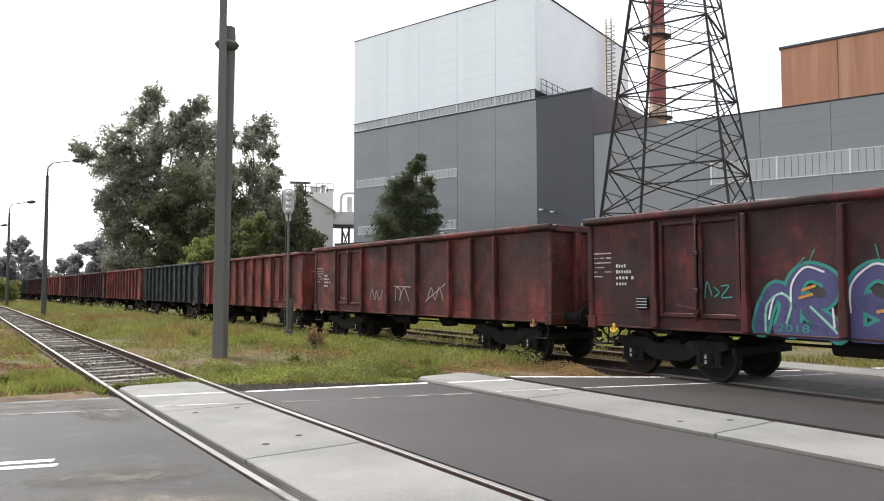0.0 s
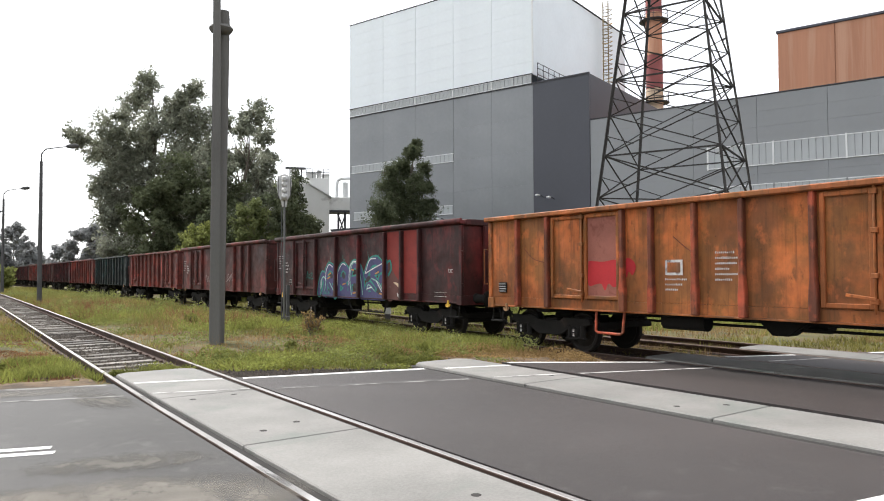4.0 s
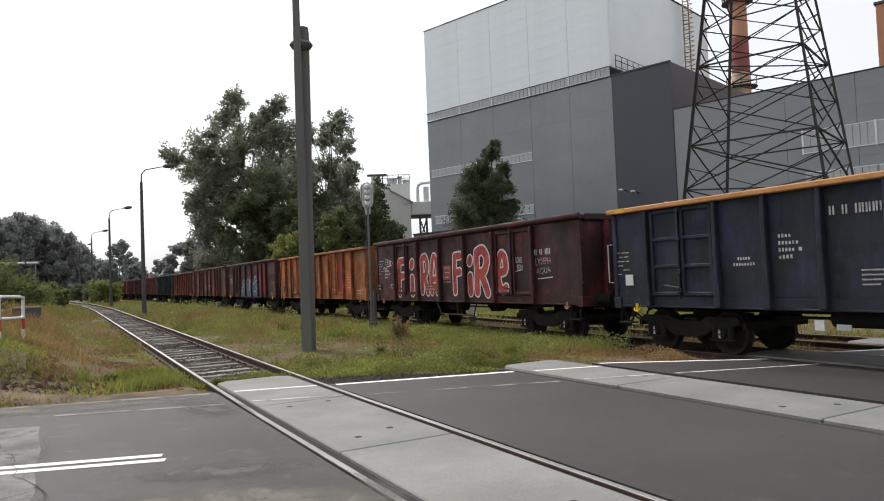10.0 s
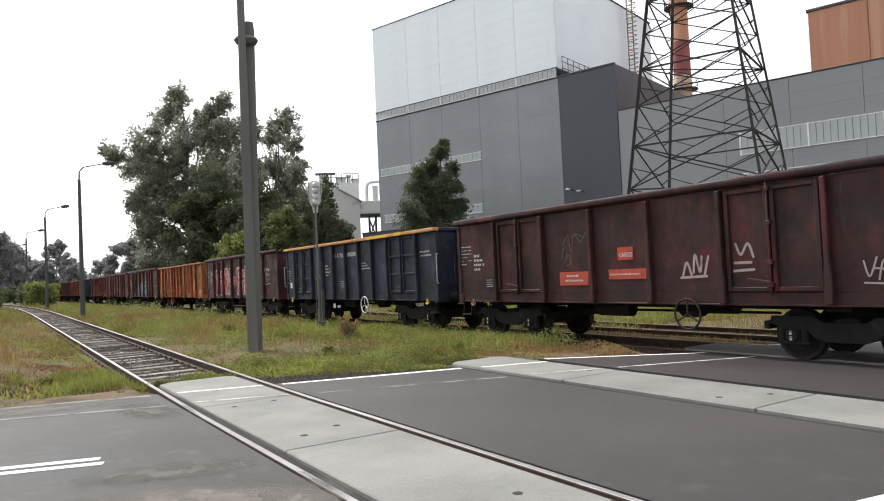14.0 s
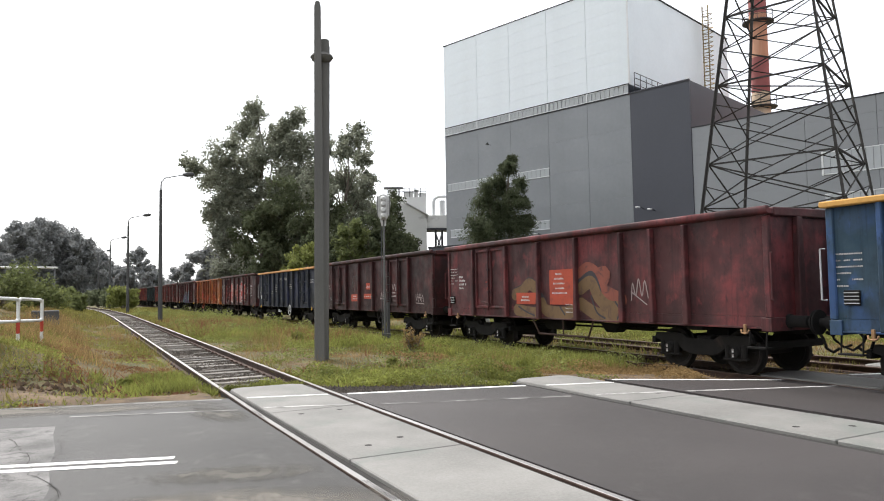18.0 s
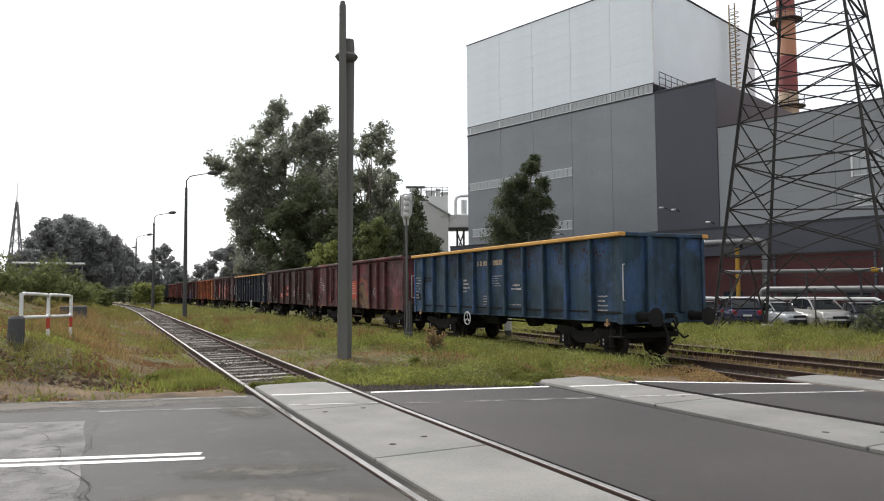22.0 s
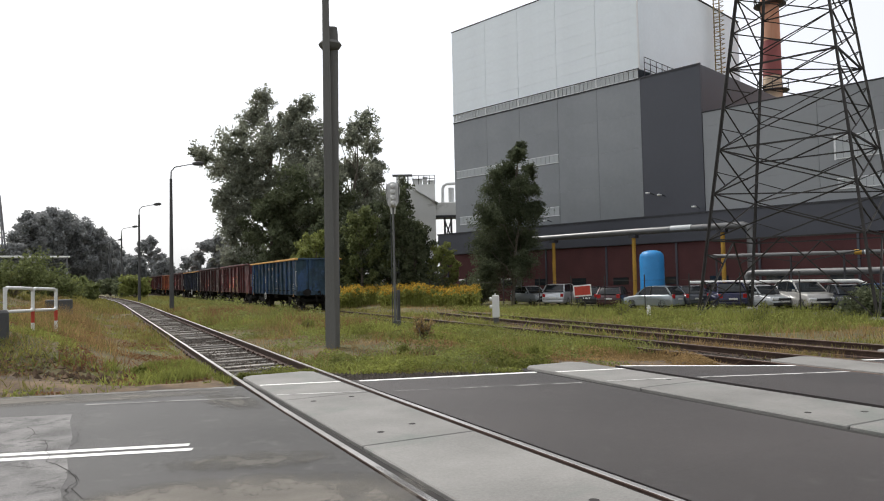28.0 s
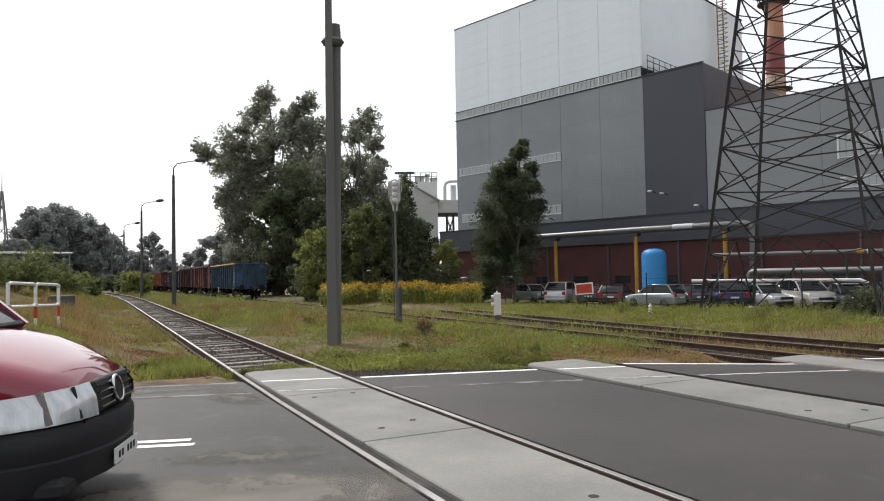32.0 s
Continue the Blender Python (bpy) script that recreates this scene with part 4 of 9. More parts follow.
def street_lamp(x, y, z=0.0):
    p = thing("street_lamp", "slim dark lamp post with a curved arm and one lantern", "street lamp", pose(x, y, z), group="lamps along the track")
    part("post", Shape().tube([(0, 0, -0.3), (0, 0, 8.6)], [0.15, 0.085], 12), M_LAMPPOLE, p)
    part("arm", Shape().tube([(0, 0, 8.5), (0.02, 0, 9.1), (0.25, 0, 9.4), (0.9, -0.1, 9.55), (1.4, -0.15, 9.65)], [0.05, 0.04, 0.035, 0.03, 0.03], 8), M_LAMPPOLE, p)
    part("lantern", Shape().lathe([(0.02, -0.38), (0.1, -0.33), (0.16, -0.05), (0.15, 0.2), (0.07, 0.36), (0.02, 0.38)], 12, pose(1.7, -0.18, 9.7, 0, 82, 0)), M_LAMPPOLE, p)
    return p


lamp1 = street_lamp(5.15, 49.5)
for x, y in ((4.9, 76.0), (4.6, 106.0), (4.0, 137.0)):
    copy_thing(lamp1, pose(x, y, 0))

sig = thing("railway_signal", "light signal on a grey post seen from behind", "railway signal", pose(9.5, 22.25, -0.12, 0, 0, -23))
part("post", Shape().tube([(0, 0, 0), (0, 0, 4.2)], [0.042, 0.036], 12), M_MASTPOST, sig)
ladder = part("ladder", Shape().box(0.05, 0.064, 0.05, 0.08, 0, 2.4), M_LAMPPOLE, sig, "thin dark steel ladder")
part("stile", Shape().box(0.15, 0.164, 0.1, 0.13, 0, 2.4), M_LAMPPOLE, ladder)
for k in range(8):
    part("rung", Shape().box(0.05, 0.16, 0.1, 0.115, 0.28 + 0.28 * k, 0.3 + 0.28 * k), M_LAMPPOLE, ladder)
part("base_block", Shape().box(-0.07, 0.2, -0.07, 0.16, -0.1, 0.3), M_LAMPPOLE, sig, bevel=0.02)
part("cable_pipe", Shape().tube([(-0.085, 0, 0.1), (-0.085, 0, 4.0)], 0.014, 6), M_LAMPPOLE, sig)
prof = [(-0.08, 3.98), (0.08, 3.98), (0.1, 4.2), (0.2, 4.4), (0.25, 4.8)] + [(0.25 * math.cos(a * math.pi / 8), 4.84 + 0.25 * math.sin(a * math.pi / 8)) for a in range(1, 8)] + [(-0.25, 4.8), (-0.22, 4.4), (-0.12, 4.2)]
part("backboard", Shape().prism(prof, -0.02, 0.03, axis=1), M_SIGNAL, sig, bevel=0.008)
part("lamp_case", Shape().box(-0.11, 0.12, -0.2, -0.02, 4.2, 4.95), M_SIGNAL, sig, bevel=0.03)
for z in (4.32, 4.52, 4.72, 4.9):
    part("lamp_housing", Shape().lathe([(0.09, 0), (0.1, 0.06), (0.06, 0.12)], 14, pose(0, -0.19, z, 90, 0, 0)), M_SIGNAL, sig)
part("ladder_bracket", Shape().tube([(-0.2, -0.2, 4.25), (-0.2, -0.35, 4.3), (-0.2, -0.35, 4.95), (-0.2, -0.2, 5.0)], 0.014, 6).tube([(0.2, -0.2, 4.25), (0.2, -0.35, 4.3), (0.2, -0.35, 4.95), (0.2, -0.2, 5.0)], 0.014, 6), M_MASTPOST, sig)
cab = thing("cable_post", "short dark cable post beside the signal", "post", pose(9.74, 22.5, -0.12))
part("post", Shape().box(-0.05, 0.05, -0.05, 0.05, -0.1, 1.35), M_LAMPPOLE, cab, bevel=0.01)

dwarf = thing("dwarf_signal", "low white shunting signal on a dark foot", "railway signal", pose(15.5, 25.5, -0.35, 0, 0, -31))
part("case", Shape().box(-0.13, 0.17, -0.12, 0.12, 0.24, 1.18), M_FARWHITE, dwarf, "white painted case", bevel=0.03)
part("foot", Shape().box(-0.1, 0.14, -0.1, 0.1, -0.15, 0.25), M_LAMPPOLE, dwarf, bevel=0.02)
for z in (0.7, 1.02):
    part("lens_hood", Shape().tube([(-0.13, 0, z), (-0.24, 0, z)], [0.07, 0.075], 12), M_FARWHITE, dwarf)
part("knob", Shape().lathe([(0.03, 1.18), (0.035, 1.24), (0.01, 1.26)], 10), M_FARWHITE, dwarf)

peg = thing("white_peg", "small white clearance peg in the grass", "marker post", pose(25.0, 26.5, -0.6))
part("peg", Shape().box(-0.08, 0.08, -0.08, 0.08, -0.1, 0.55).box(-0.05, 0.05, -0.05, 0.05, 0.55, 0.62), M_FARWHITE, peg, bevel=0.02)

# ---- striped safety rail on the bank ----
M_RW_WHITE = mat("white_barrier_paint", (0.66, 0.66, 0.64), 0.55, var=0.1, scale=5, stain=(0.35, 0.33, 0.3), amount=0.2)
M_RW_RED = mat("red_barrier_paint", (0.42, 0.05, 0.03), 0.55, var=0.15, scale=5)


def bar_fence():
    f = thing("safety_rail", "white tubular safety rail with red-banded posts", "railing")
    a, b = Vector((-1.38, 16.0, 0.0)), Vector((-0.6, 18.7, 0.0))
    pts = [a, (a + b) / 2, b]
    gz = [0.72, 0.69, 0.66]
    for p, z in zip(pts, gz):
        part("post", Shape().tube([(p.x, p.y, z + 0.4), (p.x, p.y, z + 0.9)], 0.036, 10), M_RW_WHITE, f)
        part("red_band", Shape().tube([(p.x, p.y, z + 0.16), (p.x, p.y, z + 0.4)], 0.037, 10), M_RW_RED, f, "red painted band")
        part("post_foot", Shape().tube([(p.x, p.y, z - 0.4), (p.x, p.y, z + 0.16)], 0.036, 10), M_RW_WHITE, f)
    for i in range(2):
        p, q, z0, z1 = pts[i], pts[i + 1], gz[i], gz[i + 1]
        d = (q - p).normalized() * 0.1
        loop = [p + Vector((0, 0, z0 + 0.48)), p + d + Vector((0, 0, z0 + 0.42)), q + Vector((0, 0, z1 + 0.42)) - d, q + Vector((0, 0, z1 + 0.48)), q + Vector((0, 0, z1 + 0.83)), q - d + Vector((0, 0, z1 + 0.89)), p + d + Vector((0, 0, z0 + 0.89)), p + Vector((0, 0, z0 + 0.83))]
        part("rail_loop", Shape().tube(loop, 0.034, 8, closed=True), M_RW_WHITE, f)
    return f


bar_fence()
box = thing("cable_box", "dark concrete cable box on the bank", "box", pose(-0.85, 30.0, ground_z(-0.85, 30.0)))
part("case", Shape().box(-0.45, 0.45, -0.4, 0.4, -0.1, 0.5), M_LAMPPOLE, box, bevel=0.03)
stub = thing("rubber_bollard", "dark round bollard beside the railing", "bollard", pose(-1.42, 15.6, ground_z(-1.42, 15.6) - 0.1))
part("body", Shape().tube([(0, 0, -0.1), (0, 0, 0.55), (0, 0, 0.6)], [0.15, 0.14, 0.1], 12), M_LAMPPOLE, stub)

# ---- fence of the car park, sign, kerb ----
fence = thing("wire_fence", "dark posts of a wire fence along the car park", "fence", FAC)
for az in (26, 29, 32, 34.9, 37.4, 40.05, 43.1, 46.4, 50, 54, 58.5, 63, 68):
    q = math.tan(radians(az))
    y = (28.32 - q * 39.72) / (0.2974 + q * 0.9548)
    part("post", Shape().tube([(-13.4, y, BASE_Z - 0.2), (-13.4, y, BASE_Z + 2.35)], 0.035, 7), M_LATTICE, fence)
for z in (0.25, 0.8, 1.4, 2.0):
    part("wire", Shape().tube([(-13.4, 17, BASE_Z + z), (-13.4, -80, BASE_Z + z)], 0.006, 4), M_LATTICE, fence)
kerb = solo("kerb", Shape().box(-12.2, -11.9, -80, 18, BASE_Z - 0.2, BASE_Z + 0.13), M_CONCRETE, "pale concrete kerb of the car park", "kerb", FAC, kind="structure", bevel=0.02)
lot = solo("car_park", Shape().box(-11.88, -0.5, -80, 18, BASE_Z - 0.2, BASE_Z + 0.03), M_ASPHALT_OLD, "grey paved car park in front of the brick wall", "pavement", FAC, kind="structure")

sign = thing("red_sign", "red sign with a white border on dark trestle legs", "sign", pose(27.2, 34.3, -0.75, 0, 0, -42))
part("board", Shape().box(-0.55, 0.55, -0.02, 0.02, 1.05, 1.75), M_RW_WHITE, sign, "white sign border", bevel=0.006, m=pose(0, 0, 0, 0, -4, 0))
part("face", Shape().box(-0.47, 0.47, -0.028, -0.021, 1.13, 1.67), M_RW_RED, sign, "plain red sign face", m=pose(0, 0, 0, 0, -4, 0))
for x in (-0.6, 0.05, 0.65):
    part("leg", Shape().beam((x, 0.1, 0), (x * 0.2, 0.05, 1.15), 0.06), M_LATTICE, sign)

# ---- parked cars ----
M_TYRE = mat("tyre_rubber", (0.018, 0.018, 0.018), 0.85, var=0.2, bump=0.2)
M_RIMS = mat("wheel_alloy", (0.35, 0.35, 0.36), 0.35, 0.8, var=0.1)
M_LIGHTGLASS = mat("headlamp_glass", (0.6, 0.62, 0.63), 0.1, var=0.1, bump=0.0, spec=0.8)
M_TAIL = mat("tail_lamp_red", (0.35, 0.02, 0.02), 0.2, var=0.1, bump=0.0)
M_PLATE = mat("number_plate", (0.6, 0.6, 0.58), 0.5, var=0.05, bump=0.0)
M_CARGLASS = glass_mat("car_glass", (0.01, 0.012, 0.014), 0.1)
M_CARGLASS.node_tree.nodes["Principled BSDF"].inputs["Specular IOR Level"].default_value = 0.35
M_TRIMBLACK = mat("black_plastic", (0.02, 0.02, 0.021), 0.55, var=0.2, bump=0.1)


def car_mats(col):
    return mat("car_paint", col, 0.28, 0.35, var=0.06, scale=2, fine=8, bump=0.0, coat=0.6)


def wheel(parent, x, y, r, w=0.2):
    k = 1 if x > 0 else -1
    wh = part("wheel", Shape().lathe([(r * 0.55, -w / 2), (r * 0.96, -w / 2), (r, -w / 2 + 0.03), (r, w / 2 - 0.03), (r * 0.96, w / 2), (r * 0.55, w / 2)], 20, pose(x, y, r, 0, 90, 0)), M_TYRE, parent)
    part("rim", Shape().lathe([(0.0, 0.0), (r * 0.2, 0.02), (r * 0.56, -0.01), (r * 0.62, 0.03), (r * 0.62, -0.04), (0.0, -0.04)], 16, pose(x + k * w * 0.42, y, r, 0, 90 * k, 0)), M_RIMS, wh)


def make_car(label, col, kind, m, group="cars in the car park"):
    """A parked car, nose towards local -y. kind: hatch, suv, van."""
    L, W, Hh, hood, belt = {"hatch": (3.95, 1.74, 1.52, 0.94, 0.95), "suv": (4.35, 1.86, 1.7, 1.08, 1.08), "saloon": (4.35, 1.78, 1.48, 0.92, 0.94)}[kind]
    c = thing("parked_car", label, "car", m, group)
    p = car_mats(col)
    h, z0 = L / 2, 0.22
    low_prof = [(-h, z0 + 0.12), (-h + 0.05, 0.62), (-h + 0.25, hood - 0.12), (-h * 0.42, hood), (h - 0.3, belt + 0.03), (h - 0.04, belt - 0.1), (h, 0.55), (h - 0.06, z0 + 0.05), (h - 0.7, z0), (-h + 0.6, z0)]
    s = Shape()
    k = len(low_prof)
    rings = []
    for x, inset in ((-W / 2, 0.13), (-W / 2 + 0.1, 0.0), (W / 2 - 0.1, 0.0), (W / 2, 0.13)):
        rings.append([(x, y * (1 - inset * 0.35), z if inset == 0 else z0 + (z - z0) * 0.93 + 0.02) for y, z in low_prof])
    vs = [v for r in rings for v in r]
    fs = [(a * k + i, a * k + (i + 1) % k, (a + 1) * k + (i + 1) % k, (a + 1) * k + i) for a in range(3) for i in range(k)]
    fs += [tuple(range(k - 1, -1, -1)), tuple(3 * k + i for i in range(k))]
    part("body", s.add(vs, fs), p, c, bevel=0.05)
    rear = h - (0.15 if kind != "saloon" else 0.75)
    cab = [(-h * 0.45, belt), (-h * 0.12, Hh - 0.06), (h * 0.15, Hh), (rear - 0.45, Hh - 0.05), (rear, belt + 0.02)]
    g = Shape()
    n = len(cab)
    vs = [(x * (1 - 0.16 * (z - belt) / (Hh - belt)) , y, z) for x in (-W / 2 + 0.06, W / 2 - 0.06) for y, z in cab]
    part("glass_house", g.add(vs, [tuple(range(n - 1, -1, -1)), tuple(range(n, 2 * n))] + [(i, (i + 1) % n, n + (i + 1) % n, n + i) for i in range(n)]), M_CARGLASS, c, "dark car windows", bevel=0.03)
    r = Shape()
    top = [(-h * 0.14, Hh - 0.07), (h * 0.15, Hh - 0.005), (rear - 0.43, Hh - 0.055)]
    xw = (W / 2 - 0.06) * 0.84
    vs = [(x, y, z + dz) for dz in (0.0, 0.03) for x in (-xw - 0.01, xw + 0.01) for y, z in top]
    r.add(vs, [(0, 1, 4, 3), (1, 2, 5, 4), (6, 9, 10, 7), (7, 10, 11, 8), (0, 3, 9, 6), (2, 8, 11, 5), (0, 6, 7, 1), (1, 7, 8, 2), (3, 4, 10, 9), (4, 5, 11, 10)])
    part("roof", r, p, c, bevel=0.012)
    for sx in (-1, 1):
        for (y0, zz0), (y1, zz1) in zip(cab, cab[1:]):
            if zz0 != zz1 and abs(zz0 - zz1) > 0.2:
                x0, x1 = sx * (W / 2 - 0.05), sx * xw
                part("pillar", Shape().beam((x0, y0, zz0) if zz0 < zz1 else (x1, y0, zz0), (x1, y1, zz1) if zz0 < zz1 else (x0, y1, zz1), 0.07, 0.06), p, c)
        part("pillar", Shape().beam((sx * (W / 2 - 0.05), h * 0.12, belt), (sx * (xw + 0.01), h * 0.14, Hh - 0.03), 0.06, 0.07), M_TRIMBLACK, c)
        part("mirror", Shape().box(min(sx * (W / 2 - 0.02), sx * (W / 2 + 0.16)), max(sx * (W / 2 - 0.02), sx * (W / 2 + 0.16)), -h * 0.36, -h * 0.36 + 0.1, belt + 0.02, belt + 0.16), p, c, bevel=0.03)
        part("headlamp", Shape().box(min(sx * (W / 2 - 0.5), sx * (W / 2 - 0.1)), max(sx * (W / 2 - 0.5), sx * (W / 2 - 0.1)), -h + 0.02, -h + 0.2, 0.6, 0.76), M_LIGHTGLASS, c, bevel=0.03)
        part("tail_lamp", Shape().box(min(sx * (W / 2 - 0.32), sx * (W / 2 - 0.08)), max(sx * (W / 2 - 0.32), sx * (W / 2 - 0.08)), h - 0.12, h - 0.005, 0.72, 0.98), M_TAIL, c, bevel=0.02)
        for y in (-h * 0.62, h * 0.6):
            wheel(c, sx * (W / 2 - 0.1), y, 0.32 if kind != "suv" else 0.36)
    part("grille", Shape().box(-0.45, 0.45, -h - 0.012, -h + 0.06, 0.58, 0.72), M_TRIMBLACK, c, bevel=0.01)
    part("front_bumper", Shape().box(-W / 2 + 0.1, W / 2 - 0.1, -h - 0.03, -h + 0.1, 0.28, 0.46), M_TRIMBLACK, c, bevel=0.03)
    part("rear_bumper", Shape().box(-W / 2 + 0.1, W / 2 - 0.1, h - 0.1, h + 0.03, 0.3, 0.48), p, c, bevel=0.03)
    part("front_plate", Shape().box(-0.26, 0.26, -h - 0.04, -h - 0.031, 0.47, 0.57), M_PLATE, c)
    part("rear_plate", Shape().box(-0.26, 0.26, h + 0.004, h + 0.016, 0.62, 0.73), M_PLATE, c)
    return c


CARS = [  # bearing from the crossing, distance before the wall, colour, kind, heading from nose-on, label
    (34.2, 5.6, (0.3, 0.32, 0.33), "hatch", 35, "silver-grey hatchback parked behind the fence"),
    (36.7, 6.2, (0.5, 0.51, 0.52), "suv", 160, "white people carrier parked tail first"),
    (38.9, 7.2, (0.02, 0.02, 0.022), "hatch", 172, "black hatchback parked with its tail to the fence"),
    (40.75, 8.0, (0.04, 0.012, 0.015), "hatch", 168, "dark maroon hatchback with red tail lamps"),
    (43.8, 9.0, (0.27, 0.3, 0.32), "hatch", 235, "pale silver estate car, tail towards the fence"),
    (46.2, 6.8, (0.03, 0.035, 0.045), "saloon", 200, "dark grey car behind a silver one"),
    (48.8, 7.0, (0.012, 0.014, 0.05), "suv", 195, "dark blue car parked beside the pylon"),
    (51.5, 7.0, (0.34, 0.36, 0.37), "saloon", 35, "silver car parked nose towards the fence"),
    (54.2, 7.0, (0.36, 0.35, 0.33), "suv", 30, "champagne off-road car, nose towards the fence"),
    (56.9, 7.0, (0.02, 0.024, 0.034), "saloon", 25, "dark blue-grey car, nose towards the fence"),
    (59.4, 7.0, (0.03, 0.1, 0.25), "hatch", 25, "bright blue hatchback parked in the row"),
    (62.6, 7.0, (0.03, 0.05, 0.26), "saloon", 25, "blue car at the end of the row"),
]
for az, off, col, kind, head, label in CARS:
    a = radians(az)
    dist = (52.24 - off) / (math.sin(a) * 0.9548 + math.cos(a) * 0.2974)
    make_car(label, col, kind, pose(dist * math.sin(a), dist * math.cos(a), BASE_Z + 0.03, 0, 0, -az + head))

# ---- far things at the edge of the grove ----
M_FARMAST = mat("far_grey_steel", (0.2, 0.2, 0.21), 0.8, var=0.15)
# stands for a solid tapering tower; the legs and braces are made up
mast = thing("lattice_mast", "far grey tapering tower with a spike, modelled as a lattice", "mast", pose(-13.7, 149, ground_z(-13.7, 149)))
for k in range(4):
    a, b = math.cos(k * 1.5708 + 0.6), math.sin(k * 1.5708 + 0.6)
    part("leg", Shape().beam((1.9 * a, 1.9 * b, -1.5), (0.12 * a, 0.12 * b, 15.0), 0.2), M_FARMAST, mast)
    c, d = math.cos(k * 1.5708 + 2.17), math.sin(k * 1.5708 + 2.17)
    for i in range(7):
        r0, r1 = 1.9 * (1 - i / 7.3), 1.9 * (1 - (i + 1) / 7.3)
        part("brace", Shape().beam((r0 * a, r0 * b, 2.1 * i), (r1 * c, r1 * d, 2.1 * i + 2.1), 0.1), M_FARMAST, mast)
part("spike", Shape().tube([(0, 0, 14.6), (0, 0, 18.6)], [0.09, 0.03], 6), M_FARMAST, mast)
bridge = thing("pipe_bridge", "pale overhead pipe on thin posts before the grove", "pipe bridge", pose(0, 0, 0))
part("pipe", Shape().tube([(-9.5, 99.5, 5.35), (-1.6, 100, 5.3)], 0.14, 8), M_FARWHITE, bridge)
for x in (-9.2, -5.6, -1.9):
    part("post", Shape().tube([(x, 99.9, ground_z(x, 99.9) - 0.3), (x, 99.9, 5.3)], 0.07, 7), M_FARMAST, bridge)

# ---- plants ----
def leaf_mat(name, col, var=0.35, trans=0.45):
    """Thin leaves: matt on the lit side, letting some light through from behind."""
    m = mat(name, col, 0.75, var=var, scale=0.6, fine=6, bump=0.0, island=0.3, spec=0.2)
    n, l = m.node_tree.nodes, m.node_tree.links
    b, out = n["Principled BSDF"], n["Material Output"]
    tr, mix = n.new("ShaderNodeBsdfTranslucent"), n.new("ShaderNodeMixShader")
    l.new(b.inputs["Base Color"].links[0].from_socket, tr.inputs["Color"])
    mix.inputs["Fac"].default_value = trans
    l.new(b.outputs["BSDF"], mix.inputs[1])
    l.new(tr.outputs["BSDF"], mix.inputs[2])
    l.new(mix.outputs["Shader"], out.inputs["Surface"])
    return m


# the veil of backlit haze over the poplars is mixed into their leaf colour
M_LEAF = leaf_mat("hazed_poplar_leaf", (0.26, 0.272, 0.21), 0.3, trans=0.5)
M_LEAF_DARK = leaf_mat("dark_leaf", (0.125, 0.142, 0.08))
M_LEAF_LIGHT = leaf_mat("light_leaf", (0.2, 0.22, 0.07))
M_LEAF_BIRCH = leaf_mat("birch_leaf", (0.085, 0.1, 0.056))
M_LEAF_MID = leaf_mat("mid_green_leaf", (0.135, 0.155, 0.062))
# distance haze is put into this colour: green greyed and lifted
M_LEAF_HAZED = leaf_mat("hazed_far_leaf", (0.275, 0.282, 0.28), 0.15)
M_BARK = mat("grey_bark", (0.12, 0.1, 0.08), 0.9, var=0.35, scale=3, fine=30, bump=0.6, stretch=(1, 1, 0.3))
M_GOLD = leaf_mat("goldenrod_flower", (0.42, 0.27, 0.04))
M_GRASS = leaf_mat("green_grass", (0.205, 0.19, 0.057), 0.6)
M_GRASS_DRY = leaf_mat("dry_grass", (0.28, 0.19, 0.085), 0.5)
M_WEED = leaf_mat("weed_leaf", (0.205, 0.22, 0.057), 0.6)
M_RUSSET = leaf_mat("russet_weed", (0.19, 0.095, 0.05), 0.35)


def scatter_leaves(rng, centres, radii, per, size, flat=0.6):
    """Corners of small four-cornered leaves set in clumps round the given centres."""
    out = []
    for c, r, k in zip(centres, radii, per):
        d = rng.normal(size=(k, 3))
        d /= np.linalg.norm(d, axis=1)[:, None]
        d *= (rng.random(k) ** 0.45)[:, None] * r
        p = c + d * np.array([1, 1, flat + 0.25])
        u = rng.normal(size=(k, 3))
        u /= np.linalg.norm(u, axis=1)[:, None]
        v = np.cross(u, rng.normal(size=(k, 3)))
        v /= np.linalg.norm(v, axis=1)[:, None]
        s = size * (0.6 + 0.8 * rng.random(k))[:, None]
        out.append(np.stack([p - u * s, p + v * s * 0.6, p + u * s, p - v * s * 0.6], 1))
    return np.concatenate(out)


def limb(s, a, b, r0, r1, rng, bend=0.12):
    a, b = np.array(a, float), np.array(b, float)
    L = np.linalg.norm(b - a)
    pts = [a + (b - a) * t + (rng.normal(size=3) * bend * L * math.sin(math.pi * t) * 0.5) for t in (0, 0.3, 0.6, 0.85, 1)]
    s.tube([tuple(p) for p in pts], [r0 + (r1 - r0) * t for t in (0, 0.3, 0.6, 0.85, 1)], 7)
    return pts


